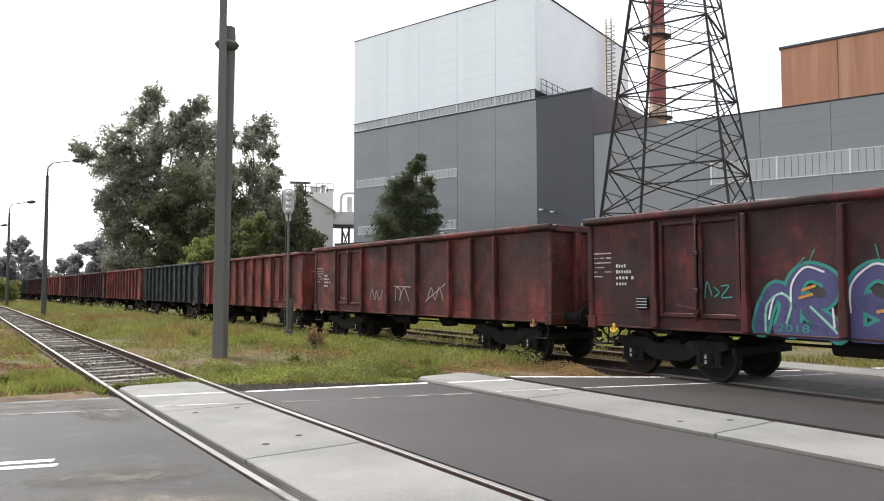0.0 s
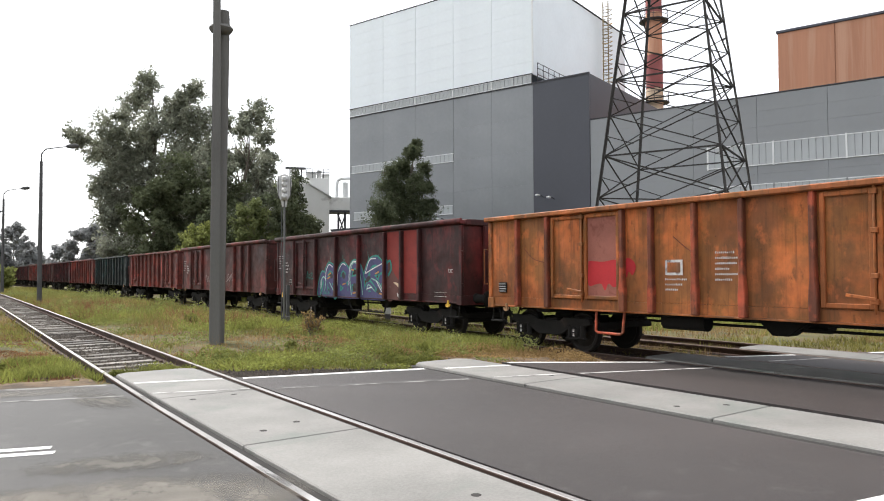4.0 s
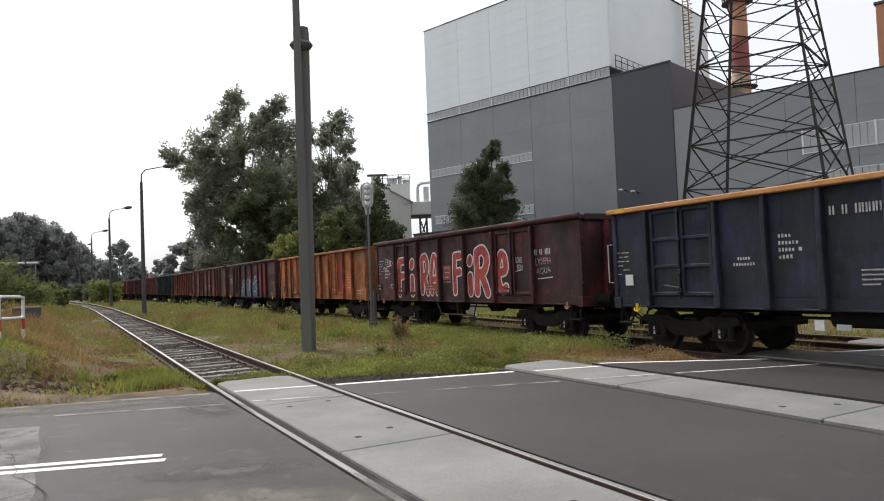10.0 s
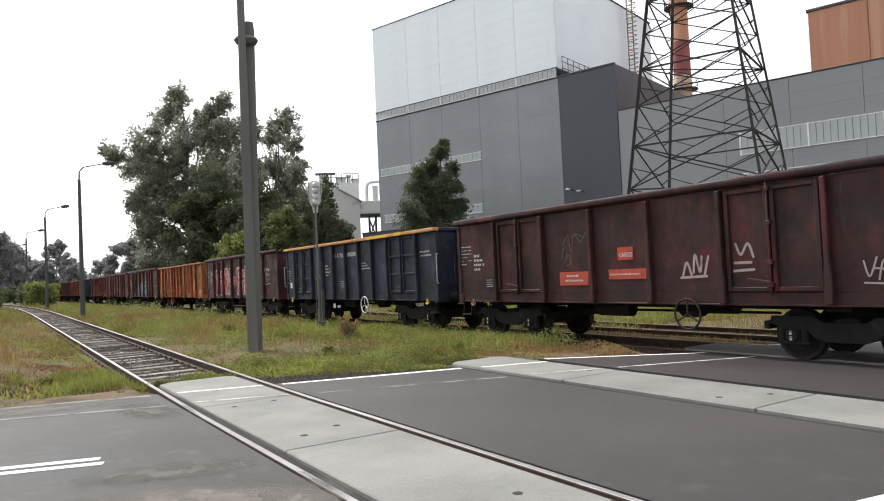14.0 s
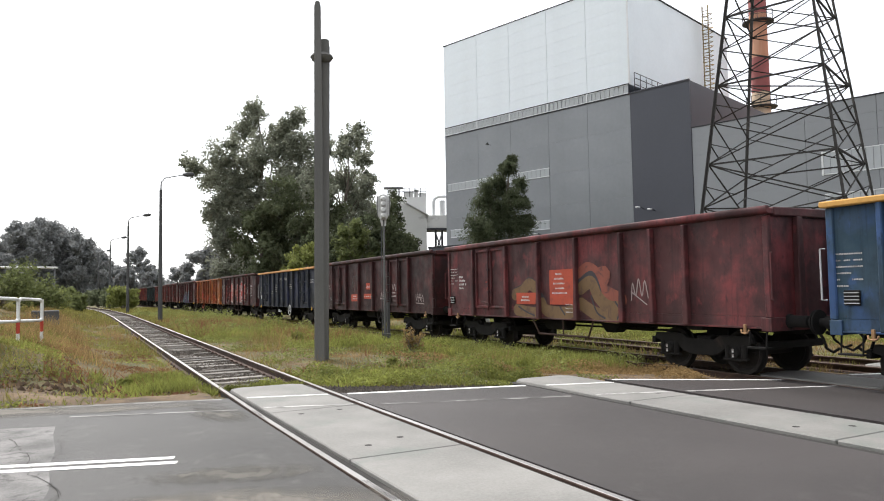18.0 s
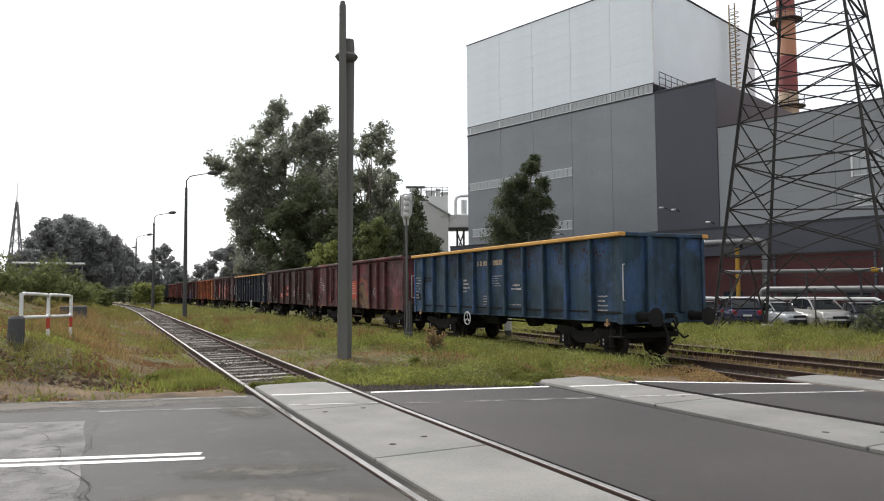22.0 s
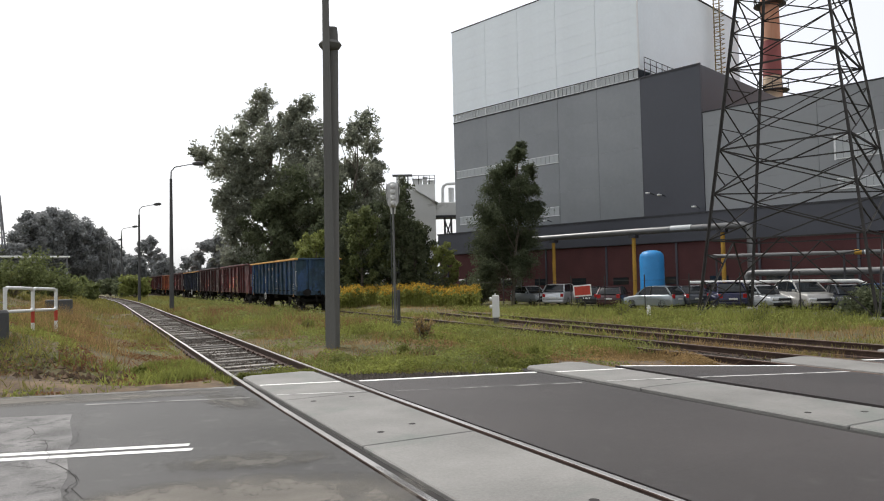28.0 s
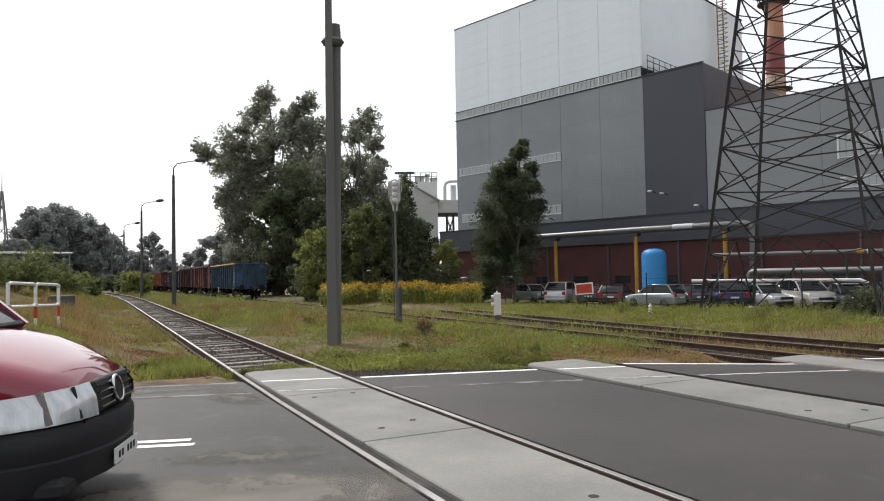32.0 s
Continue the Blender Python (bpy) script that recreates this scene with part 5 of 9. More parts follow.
def make_tree(name, label, x, y, height, spread, shape, leaf, seed, n_limbs=26, leaves=9000, size=0.3, trunk=0.3, base=None, low=0.15, clump=0.16):
    """Tapered trunk, limbs and a crown of leaf clumps; shape gives the crown's half-width (0 to 1) at a height share."""
    rng = np.random.default_rng(seed)
    z = ground_z(x, y) if base is None else base
    t = thing(name, label, "tree", pose(x, y, z))
    s = Shape()
    limb(s, (0, 0, -0.2), (rng.normal() * 0.3, rng.normal() * 0.3, height * 0.93), trunk, 0.03, rng, 0.03)
    near = y < 100
    if near:
        part("trunk", s, M_BARK, t)
    centres, radii = [], []
    for i in range(n_limbs):
        h = low + (0.97 - low) * ((i + 0.5) / n_limbs)
        a = i * 2.4 + rng.random() * 0.8
        w = spread * shape(h) * (0.75 + 0.35 * rng.random())
        e = np.array([w * math.cos(a), w * math.sin(a), height * min(0.99, h + 0.05 * rng.random())])
        b = np.array([0, 0, height * max(low * 0.6, h - 0.18)])
        one = Shape() if near else s
        pts = limb(one, b, e, trunk * 0.32 * (1.1 - h), 0.02, rng)
        if near:
            part("limb", one, M_BARK, t)
        for p in pts[2:]:
            centres.append(p)
            radii.append(spread * clump * (0.7 + 0.6 * rng.random()))
        for k in range(3):
            q = b + (e - b) * (0.45 + 0.5 * rng.random()) + rng.normal(size=3) * spread * 0.13
            centres.append(q)
            radii.append(spread * clump * (0.5 + 0.7 * rng.random()))
    if not near:
        part("trunk", s, M_BARK, t)
    area = sum(r * r for r in radii)
    per = [max(4, int(leaves * r * r / area * (0.5 + rng.random()))) for r in radii]
    cloud("crown", scatter_leaves(rng, centres, radii, per, size), 4, leaf, t)
    return t


def round_top(h):
    return max(0.05, math.sin(math.pi * min(1, max(0, h * 0.95 + 0.03))) ** 0.6)


def cone(h):
    return max(0.06, 1.05 - h)


def birch_shape(h):
    return max(0.07, (1.0 - h) ** 0.75 * (0.5 + 0.5 * min(1, h / 0.2)))


def twig_leaves(rng, starts, ends, per, size, spread):
    """Corners of small leaves set along straight twigs, thinning out towards the tips."""
    starts, ends = np.array(starts), np.array(ends)
    which = np.repeat(np.arange(len(starts)), per)
    n = len(which)
    t = rng.random(n) ** 0.8
    length = np.linalg.norm(ends - starts, axis=1)[which]
    p = starts[which] + (ends - starts)[which] * t[:, None] + rng.normal(size=(n, 3)) * (spread * length * (1.15 - 0.75 * t))[:, None]
    u = rng.normal(size=(n, 3))
    u /= np.linalg.norm(u, axis=1)[:, None]
    v = np.cross(u, rng.normal(size=(n, 3)))
    v /= np.linalg.norm(v, axis=1)[:, None]
    s = (size * (0.6 + 0.8 * rng.random(n)))[:, None]
    return np.stack([p - u * s, p + v * s * 0.6, p + u * s, p - v * s * 0.6], 1)


def lobed_tree(name, label, x, y, lobes, leaf, seed, trunk, size, dens, depth=0.55, base=None, lift=0.25, spread=0.17, twigs=1.0):
    """A tree with a crown of separate boughs. lobes: (sideways, height, radius) of each bough, sideways square to the road's view of it; lift: how far its twigs rise (or droop)."""
    rng = np.random.default_rng(seed)
    z = ground_z(x, y) if base is None else base
    t = thing(name, label, "tree", pose(x, y, z, 0, 0, -math.degrees(math.atan2(x, y))))
    top = max(h for _, h, _ in lobes)
    wide = max(abs(d) for d, _, _ in lobes)
    stem = Shape()
    lean = [d for d, h, _ in lobes if h > top - 1.5][0]
    limb(stem, (0, 0, -0.3), (lean * 0.8, 0, top * 0.95), trunk, 0.04, rng, 0.03)
    part("trunk", stem, M_BARK, t)
    starts, ends, per = [], [], []
    for d, h, r in lobes:
        e = np.array([d, rng.normal() * depth * min(wide, 2.2 * r), h])
        foot = np.array([lean * 0.8 * h / top * 0.8, 0, max(0.6, h - 0.45 * abs(d) - 0.16 * top)])
        bough = Shape()
        limb(bough, foot, e, trunk * (0.12 + 0.3 * (1 - h / top)), 0.025, rng, 0.1)
        n = int((16 + 9 * r) * twigs)
        for k in range(n):
            v = rng.normal(size=3)
            v /= np.linalg.norm(v)
            v = v + np.array([0.25 * np.sign(d), 0, lift])
            tip = e + v * r * (0.65 + 0.6 * rng.random())
            start = e + v * r * 0.15
            if k % 5 == 0:
                limb(bough, e, tip, 0.025 + 0.006 * r, 0.01, rng, 0.1)
            starts.append(start)
            ends.append(tip)
            per.append(int(dens * r * (0.4 + 1.2 * rng.random())))
        part("limb", bough, M_BARK, t)
    cloud("crown", twig_leaves(rng, starts, ends, per, size, spread), 4, leaf, t)
    return t


TALL_POPLAR = [(-1.4, 25.3, 1.9), (-2.6, 23.4, 1.8), (3.4, 25.0, 1.5), (2.2, 23.6, 1.6), (0.8, 22.6, 2.2), (-4.3, 21.6, 1.5), (-5.0, 19.4, 2.3), (-1.0, 19.0, 3.0), (4.0, 20.4, 2.4), (-8.9, 18.3, 1.5), (-10.3, 18.9, 0.7), (-7.0, 17.0, 1.9), (-3.6, 15.6, 2.8),
               (1.2, 14.8, 3.4), (-7.3, 12.6, 1.5), (-8.5, 12.2, 0.8), (5.5, 15.7, 2.9), (-4.9, 11.2, 2.6), (0.2, 10.2, 3.4), (4.9, 10.4, 3.2), (-3.6, 7.0, 3.0), (1.8, 6.2, 3.4), (-5.2, 4.4, 2.4), (-1.8, 3.0, 2.6), (5.4, 5.0, 3.0), (-6.0, 8.2, 1.7), (-5.4, 14.4, 2.1), (-2.4, 17.2, 2.3), (1.6, 20.6, 2.0), (-6.4, 10.2, 1.9), (2.6, 17.4, 2.4), (-2.0, 12.8, 2.6)]
RIGHT_POPLAR = [(1.8, 21.2, 1.8), (2.9, 19.0, 1.5), (0.6, 19.4, 1.9), (-1.2, 20.4, 1.6), (-2.4, 17.4, 2.2), (1.0, 16.4, 2.3), (3.6, 16.2, 1.1), (2.4, 13.4, 2.3), (-1.6, 13.2, 2.7), (4.6, 11.6, 1.6), (1.2, 9.6, 3.0), (-2.6, 8.6, 2.8), (3.6, 7.6, 2.4), (0.4, 5.0, 3.0), (-0.6, 16.0, 2.0), (3.0, 15.0, 1.6), (0.2, 12.0, 2.4)]
lobed_tree("poplar_tree", "tall grey-green poplar with long boughs and gaps of sky", 21.6, 87.4, [(d * (0.94 if h > 15 else 0.84), h * 0.965, r) for d, h, r in TALL_POPLAR], M_LEAF, 3, 0.6, 0.15, 36, lift=0.1, spread=0.2)
lobed_tree("poplar_tree", "grey-green poplar beside the tallest one", 29.2, 83.0, RIGHT_POPLAR, M_LEAF, 5, 0.5, 0.15, 36, lift=0.1, spread=0.2)
make_tree("broadleaf_tree", "dense dark tree under the poplars", 24.0, 80, 15.0, 5.6, round_top, M_LEAF_DARK, 6, 40, 26000, 0.18, 0.3, low=0.04, clump=0.2)
make_tree("broadleaf_tree", "dense dark low tree beside the poplars", 19.6, 82, 12.0, 4.0, round_top, M_LEAF_DARK, 7, 30, 16000, 0.18, 0.3, low=0.04, clump=0.22)
make_tree("broadleaf_tree", "mid green young tree before the dark ones", 21.6, 57.5, 8.6, 2.3, round_top, M_LEAF_MID, 8, 30, 8000, 0.13, 0.15, low=0.04, clump=0.2)
make_tree("broadleaf_tree", "low light green tree before the poplars", 18.0, 59.5, 6.2, 2.0, round_top, M_LEAF_LIGHT, 18, 24, 5000, 0.13, 0.15, low=0.03, clump=0.22)
make_tree("spruce_tree", "dark dense conifer beyond the signal", 24.6, 57.0, 10.2, 2.7, cone, M_LEAF_DARK, 9, 50, 12000, 0.13, 0.2, low=0.03, clump=0.17)
make_tree("spruce_tree", "dark dense conifer beyond the signal", 26.0, 56.0, 7.2, 2.3, cone, M_LEAF_DARK, 10, 40, 8000, 0.13, 0.2, low=0.03, clump=0.17)
make_tree("young_tree", "thin young tree rising over the conifer", 27.0, 61, 12.2, 2.4, birch_shape, M_LEAF_BIRCH, 11, 30, 6000, 0.11, 0.12, low=0.25)
make_tree("broadleaf_tree", "mid green tree among the conifers", 23.1, 58.5, 9.0, 2.6, round_top, M_LEAF_BIRCH, 24, 30, 9000, 0.13, 0.15, low=0.03, clump=0.2)
make_tree("broadleaf_tree", "mid green tree among the conifers", 26.6, 57.6, 7.4, 2.3, round_top, M_LEAF_BIRCH, 25, 26, 8000, 0.13, 0.15, low=0.03, clump=0.2)
make_tree("broadleaf_tree", "mid green tree before the poplars", 19.9, 61, 7.6, 2.5, round_top, M_LEAF_BIRCH, 26, 26, 8000, 0.13, 0.15, low=0.03, clump=0.2)
make_tree("broadleaf_tree", "light green bush before the grey building", 27.9, 54.5, 5.4, 1.7, round_top, M_LEAF_LIGHT, 12, 22, 4000, 0.13, 0.12, low=0.03, clump=0.22)
make_tree("broadleaf_tree", "dark tree between the conifers and the hall", 29.4, 83, 9.5, 3.6, round_top, M_LEAF_DARK, 19, 22, 8000, 0.2, 0.2, low=0.03, clump=0.22)
BIRCH = [(0.9, 13.1, 0.42), (0.5, 12.2, 0.62), (1.5, 11.2, 0.55), (-0.1, 11.2, 0.95), (-1.0, 10.7, 0.5), (0.7, 9.9, 1.0), (-0.8, 9.4, 1.05), (1.8, 9.6, 0.45), (-0.1, 8.0, 1.4), (-1.5, 7.3, 1.0), (1.2, 7.8, 0.95), (2.0, 8.2, 0.5), (-0.6, 5.9, 1.5), (-2.1, 5.2, 0.9), (0.9, 5.6, 1.1), (-0.7, 4.0, 1.4), (-1.8, 3.2, 0.9), (0.6, 3.6, 1.0)]
lobed_tree("birch_tree", "slender birch with drooping twigs before the building", 31.0, 48.3, [(d, h, r * 1.3) for d, h, r in BIRCH], M_LEAF_BIRCH, 13, 0.14, 0.06, 95, base=-0.8, lift=-0.35, spread=0.24, twigs=2.2)
make_tree("broadleaf_tree", "small dark tree beside the poplars", 18.8, 118, 9.6, 3.2, round_top, M_LEAF_HAZED, 14, 22, 7000, 0.3, 0.25, low=0.05, clump=0.2)
make_tree("broadleaf_tree", "small lone tree far beyond the train", 21.4, 168, 8.4, 3.0, round_top, M_LEAF_HAZED, 15, 24, 6000, 0.28, 0.2, low=0.04, clump=0.24)
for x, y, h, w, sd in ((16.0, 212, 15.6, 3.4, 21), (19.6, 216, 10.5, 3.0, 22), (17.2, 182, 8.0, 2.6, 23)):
    make_tree("poplar_tree", "far poplar beside the track", x, y, h, w, round_top, M_LEAF_HAZED, sd, 30, 9000, 0.3, 0.22, low=0.05, clump=0.24)
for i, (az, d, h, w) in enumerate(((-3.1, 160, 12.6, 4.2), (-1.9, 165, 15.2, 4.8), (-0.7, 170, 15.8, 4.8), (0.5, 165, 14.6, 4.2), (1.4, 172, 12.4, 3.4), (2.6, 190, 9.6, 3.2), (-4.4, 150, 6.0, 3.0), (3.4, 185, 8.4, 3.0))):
    make_tree("broadleaf_tree", "rounded tree in the far grove, leaves greyed for haze", d * math.sin(radians(az)), d * math.cos(radians(az)), h, w, round_top, M_LEAF_HAZED, 30 + i, 34, 22000, 0.25, 0.4, low=0.06, clump=0.26)


def shrub(label, x, y, h, w, leaf, seed, n=1500, size=0.12):
    rng = np.random.default_rng(seed)
    t = thing("shrub", label, "shrub", pose(x, y, ground_z(x, y)))
    s = Shape()
    cs, rs = [], []
    for i in range(14):
        a, r = rng.random() * 6.28, w * (0.2 + 0.75 * rng.random())
        e = np.array([r * math.cos(a), r * math.sin(a), h * (0.45 + 0.5 * rng.random())])
        limb(s, (0, 0, -0.05), e, 0.03, 0.008, rng)
        cs += [e, e * np.array([0.6, 0.6, 0.7]), e * np.array([1.0, 1.0, 0.5])]
        rs += [w * 0.33, w * 0.3, w * 0.33]
    tagged(part("woody_base", s, M_BARK, t), kind="stuff")
    cloud("foliage", scatter_leaves(rng, cs, rs, [n // len(cs)] * len(cs), size, 0.7), 4, leaf, t)
    return t


for i, (x, y, h, w, lf) in enumerate(((-3.6, 46, 2.4, 2.0, M_LEAF_MID), (-1.6, 50, 2.0, 1.7, M_LEAF_MID), (-1.2, 64, 1.3, 1.3, M_LEAF_LIGHT), (0.2, 84, 1.6, 1.6, M_LEAF_MID), (5.9, 100, 2.8, 1.9, M_LEAF_LIGHT), (6.0, 118, 2.6, 2.0, M_LEAF_DARK), (-4.6, 40, 1.3, 1.5, M_LEAF_MID), (-1.2, 100, 1.8, 1.9, M_LEAF_MID), (3.9, 128, 2.8, 1.8, M_LEAF_DARK), (34.5, 21.0, 1.3, 1.6, M_LEAF_DARK), (29.0, 50.0, 2.2, 1.6, M_LEAF_DARK), (17.6, 62, 3.2, 2.0, M_LEAF_DARK), (22, 60, 3, 2.4, M_LEAF_DARK), (26.5, 53.8, 3.0, 2.0, M_LEAF_DARK), (29.6, 52, 2.6, 1.6, M_LEAF_DARK))):
    shrub("bushy shrub among the grass", x, y, h, w, lf, 60 + i, 3000, 0.09 if y < 70 else 0.2)
shrub("straw-brown bushy weed in the verge", 8.25, 17.4, 0.72, 0.3, M_GRASS_DRY, 90, 900, 0.026)
for i, (x, y, h) in enumerate(((6.4, 14.6, 0.2), (8.6, 12.6, 0.2), (6.9, 24, 0.4), (8.0, 33, 0.4), (0.9, 14.2, 0.16), (22.5, 25.5, 0.8), (27.5, 22.0, 0.8))):
    shrub("leafy green weed in the verge", x, y, h, h * 0.7, M_WEED, 100 + i, 700, 0.035)


# grass and weeds, thinner with distance
def blades(rng, n, region, height, width, lean=0.35, keep=None):
    """Triangular blades on the land; region draws (x, y) for n tufts."""
    xy = region(rng, n)
    if keep is not None:
        xy = xy[[keep(x, y) for x, y in xy]]
    n = len(xy)
    z = np.array([ground_z(x, y) for x, y in xy])
    hgt = height * (0.45 + 0.9 * rng.random(n)) * (0.65 + 0.7 * np.array([0.5 + 0.5 * noise.noise((x * 0.35, y * 0.35, 7)) for x, y in xy]))
    a = rng.random(n) * 2 * np.pi
    base = np.stack([xy[:, 0], xy[:, 1], z - 0.05], 1)
    side = np.stack([np.cos(a), np.sin(a), np.zeros(n)], 1) * (width * (0.6 + 0.8 * rng.random(n)))[:, None]
    tip = base + np.stack([rng.normal(size=n) * lean * hgt, rng.normal(size=n) * lean * hgt, hgt + 0.05], 1)
    return np.stack([base - side, base + side, tip], 1)


def near_rail(x, y):
    """True on ballast and rails, where little grows."""
    b = bend_a(y)
    return 2.05 + b < x < 3.92 + b and y > 13.4 or 12.0 < x < 14.2 or (y < 13 and (abs(x - 6.78) < 0.12 or abs(x - 8.24) < 0.12))


def off_road(x, y):
    if 6.7 < x < 8.3 and y < 10.75:
        return False
    bare = 1.15 if 3.9 < x < 5.5 else 1.15 - 1.0 * (x - 5.5) if 5.5 <= x < 6.5 else 0.1
    return y > road_far(x) + bare + 0.25 * noise.noise((x * 1.5, y, 3)) and not near_rail(x, y)


def wedge(y0, y1, x0, x1, power=1.6):
    return lambda rng, n: np.stack([x0 + (x1 - x0) * rng.random(n), y0 + (y1 - y0) * rng.random(n) ** power], 1)


def dry_spot(x, y):
    """Where the sward is bleached: by the crossing, on the left verge, between the rails."""
    v = noise.noise((x * 0.3, y * 0.22, 1.5)) + 1.6 * math.exp(-((x - 10.8) / 2.6) ** 2 - ((y - 11.4) / 2.8) ** 2) + 0.8 * math.exp(-((x + 1.5) / 4.0) ** 2 - ((y - 14) / 5.0) ** 2)
    return v > -0.04


def thin_spot(x, y):
    """Share of the sward that is worn away to soil."""
    v = noise.noise((x * 0.8, y * 0.6, 8.5)) + 0.35 * noise.noise((x * 2.3, y * 1.9, 4.5))
    if x < 2.2:
        v += 0.75 * math.exp(-((y - road_far(x)) / 2.2) ** 2) + 0.2
    return v > 0.12 and noise.noise((x * 37.0, y * 41.0, 1.0)) < 0.05


def field(name, label, leaf, parts):
    ob = cloud(name, np.concatenate(parts), 3, leaf)
    return tagged(ob, label, "grass", kind="stuff")


rg = np.random.default_rng(77)
field("grass", "short rough green grass between the tracks", M_GRASS, [
    blades(rg, 150000, wedge(9, 45, -9, 12.4), 0.085, 0.012, 0.6, keep=lambda x, y: off_road(x, y) and not dry_spot(x, y) and not thin_spot(x, y)),
    blades(rg, 40000, wedge(12, 45, -9, 12.2, 1.2), 0.22, 0.012, 0.5, keep=lambda x, y: off_road(x, y) and noise.noise((x * 0.4, y * 0.3, 11)) > 0.16),
    blades(rg, 45000, wedge(45, 110, -12, 12, 1.2), 0.2, 0.03, keep=lambda x, y: off_road(x, y)),
    blades(rg, 70000, wedge(6, 60, 14.3, 33, 1.2), 0.17, 0.02, 0.6, keep=lambda x, y: y > road_far(x) + 0.4 and noise.noise((x * 0.3, y * 0.4, 91)) > -0.15 and not dry_spot(x, y) and not (15.2 < x - turnout(y) < 17.6 and y < 33))])
field("dry_grass", "bleached dry grass beside the crossing", M_GRASS_DRY, [
    blades(rg, 90000, wedge(8.5, 45, -9, 12.3), 0.065, 0.01, 0.7, keep=lambda x, y: off_road(x, y) and dry_spot(x, y) and not thin_spot(x, y)),
    blades(rg, 5000, wedge(13, 60, -9, 12.2), 0.36, 0.006, keep=lambda x, y: off_road(x, y) and noise.noise((x * 0.5, y * 0.35, 21)) > 0.05),
    blades(rg, 14000, wedge(9, 50, 14.3, 26), 0.22, 0.012, keep=lambda x, y: y > road_far(x) + 0.4 and dry_spot(x, y))])
field("weeds", "leafy weeds in the verge", M_WEED, [
    blades(rg, 34000, wedge(10.5, 34, 3.9, 12.0, 1.3), 0.13, 0.032, 0.9, keep=lambda x, y: off_road(x, y) and noise.noise((x * 0.6, y * 0.5, 5)) > 0.02 and not dry_spot(x, y)),
    blades(rg, 6000, wedge(12.4, 15.5, 2.1, 4.0, 1.8), 0.12, 0.02, 0.8, keep=lambda x, y: abs(x - 2.3) > 0.12 and abs(x - 3.8) > 0.12 and noise.noise((x * 0.8, y * 0.8, 9)) > 0.05 - 0.5 * (y < 13.6)),
    blades(rg, 16000, wedge(15, 40, 15.6, 30, 1.2), 0.24, 0.03, 0.8, keep=lambda x, y: noise.noise((x * 0.3, y * 0.3, 15)) > 0.0),
    blades(rg, 14000, wedge(12, 26, -7, 2.0, 1.3), 0.12, 0.03, 0.8, keep=lambda x, y: off_road(x, y) and noise.noise((x * 0.6, y * 0.6, 5)) > 0.12)])
field("sparse_turf", "short withered turf over bare soil", M_GRASS_DRY, [
    blades(rg, 110000, wedge(8.5, 34, -9, 12.3, 1.7), 0.035, 0.012, 0.9, keep=off_road)])
field("track_grass", "thin grass growing through the train track", M_GRASS, [
    blades(rg, 16000, wedge(13.5, 60, 11.6, 13.9, 1.1), 0.2, 0.014, 0.5),
    blades(rg, 9000, wedge(10.5, 36, 13.6, 17.8, 1.2), 0.14, 0.014, 0.6, keep=lambda x, y: noise.noise((x * 0.9, y * 0.5, 41)) > 0.02)])
field("tall_weeds", "knee-high green weeds beside the tracks", M_WEED, [
    blades(rg, 15000, wedge(12.2, 24, 8.4, 12.1, 1.2), 0.26, 0.016, 0.5, keep=lambda x, y: off_road(x, y) and y > road_far(x) + 0.9 and noise.noise((x * 0.7, y * 0.45, 51)) > -0.05),
    blades(rg, 8000, wedge(15.5, 26, 12.0, 14.6, 1.1), 0.24, 0.016, 0.5, keep=lambda x, y: noise.noise((x * 0.8, y * 0.5, 53)) > 0.0),
    blades(rg, 9000, wedge(18, 30, 20, 35, 1.0), 0.5, 0.02, 0.45, keep=lambda x, y: y > road_far(x) + 1.5 and noise.noise((x * 0.35, y * 0.35, 55)) > 0.05),
    blades(rg, 5000, wedge(20, 42, 4.3, 9.5, 1.1), 0.4, 0.02, 0.45, keep=lambda x, y: off_road(x, y) and noise.noise((x * 0.5, y * 0.3, 57)) > 0.12),
    blades(rg, 7000, wedge(13.0, 15.6, 0.4, 2.0, 1.0), 0.15, 0.016, 0.6, keep=lambda x, y: off_road(x, y) and noise.noise((x * 0.9, y * 0.8, 59)) > -0.1)])
field("tall_dry_grass", "tall bleached grass along the rails", M_GRASS_DRY, [
    blades(rg, 7000, wedge(16, 44, -1.6, 1.9, 1.2), 0.4, 0.009, 0.45, keep=lambda x, y: off_road(x, y) and noise.noise((x * 0.5, y * 0.3, 61)) > -0.02),
    blades(rg, 9000, wedge(10.2, 17, 9.0, 15.6, 1.1), 0.17, 0.01, 0.6, keep=lambda x, y: y > road_far(x) + 0.35 and not near_rail(x, y) and noise.noise((x * 0.7, y * 0.6, 63)) > -0.1),
    blades(rg, 6000, wedge(22, 46, 4.3, 10, 1.1), 0.42, 0.009, 0.45, keep=lambda x, y: off_road(x, y) and noise.noise((x * 0.4, y * 0.3, 65)) > 0.05)])
field("russet_weeds", "brown-red withered weeds among the grass", M_RUSSET, [
    blades(rg, 14000, wedge(14, 60, -6, 12.0, 1.3), 0.2, 0.016, 0.6, keep=lambda x, y: off_road(x, y) and noise.noise((x * 0.45, y * 0.25, 33)) > 0.2),
    blades(rg, 6000, wedge(22, 46, 4.3, 9.0, 1.1), 0.42, 0.014, 0.45, keep=lambda x, y: off_road(x, y) and noise.noise((x * 0.4, y * 0.28, 35)) > 0.08)])


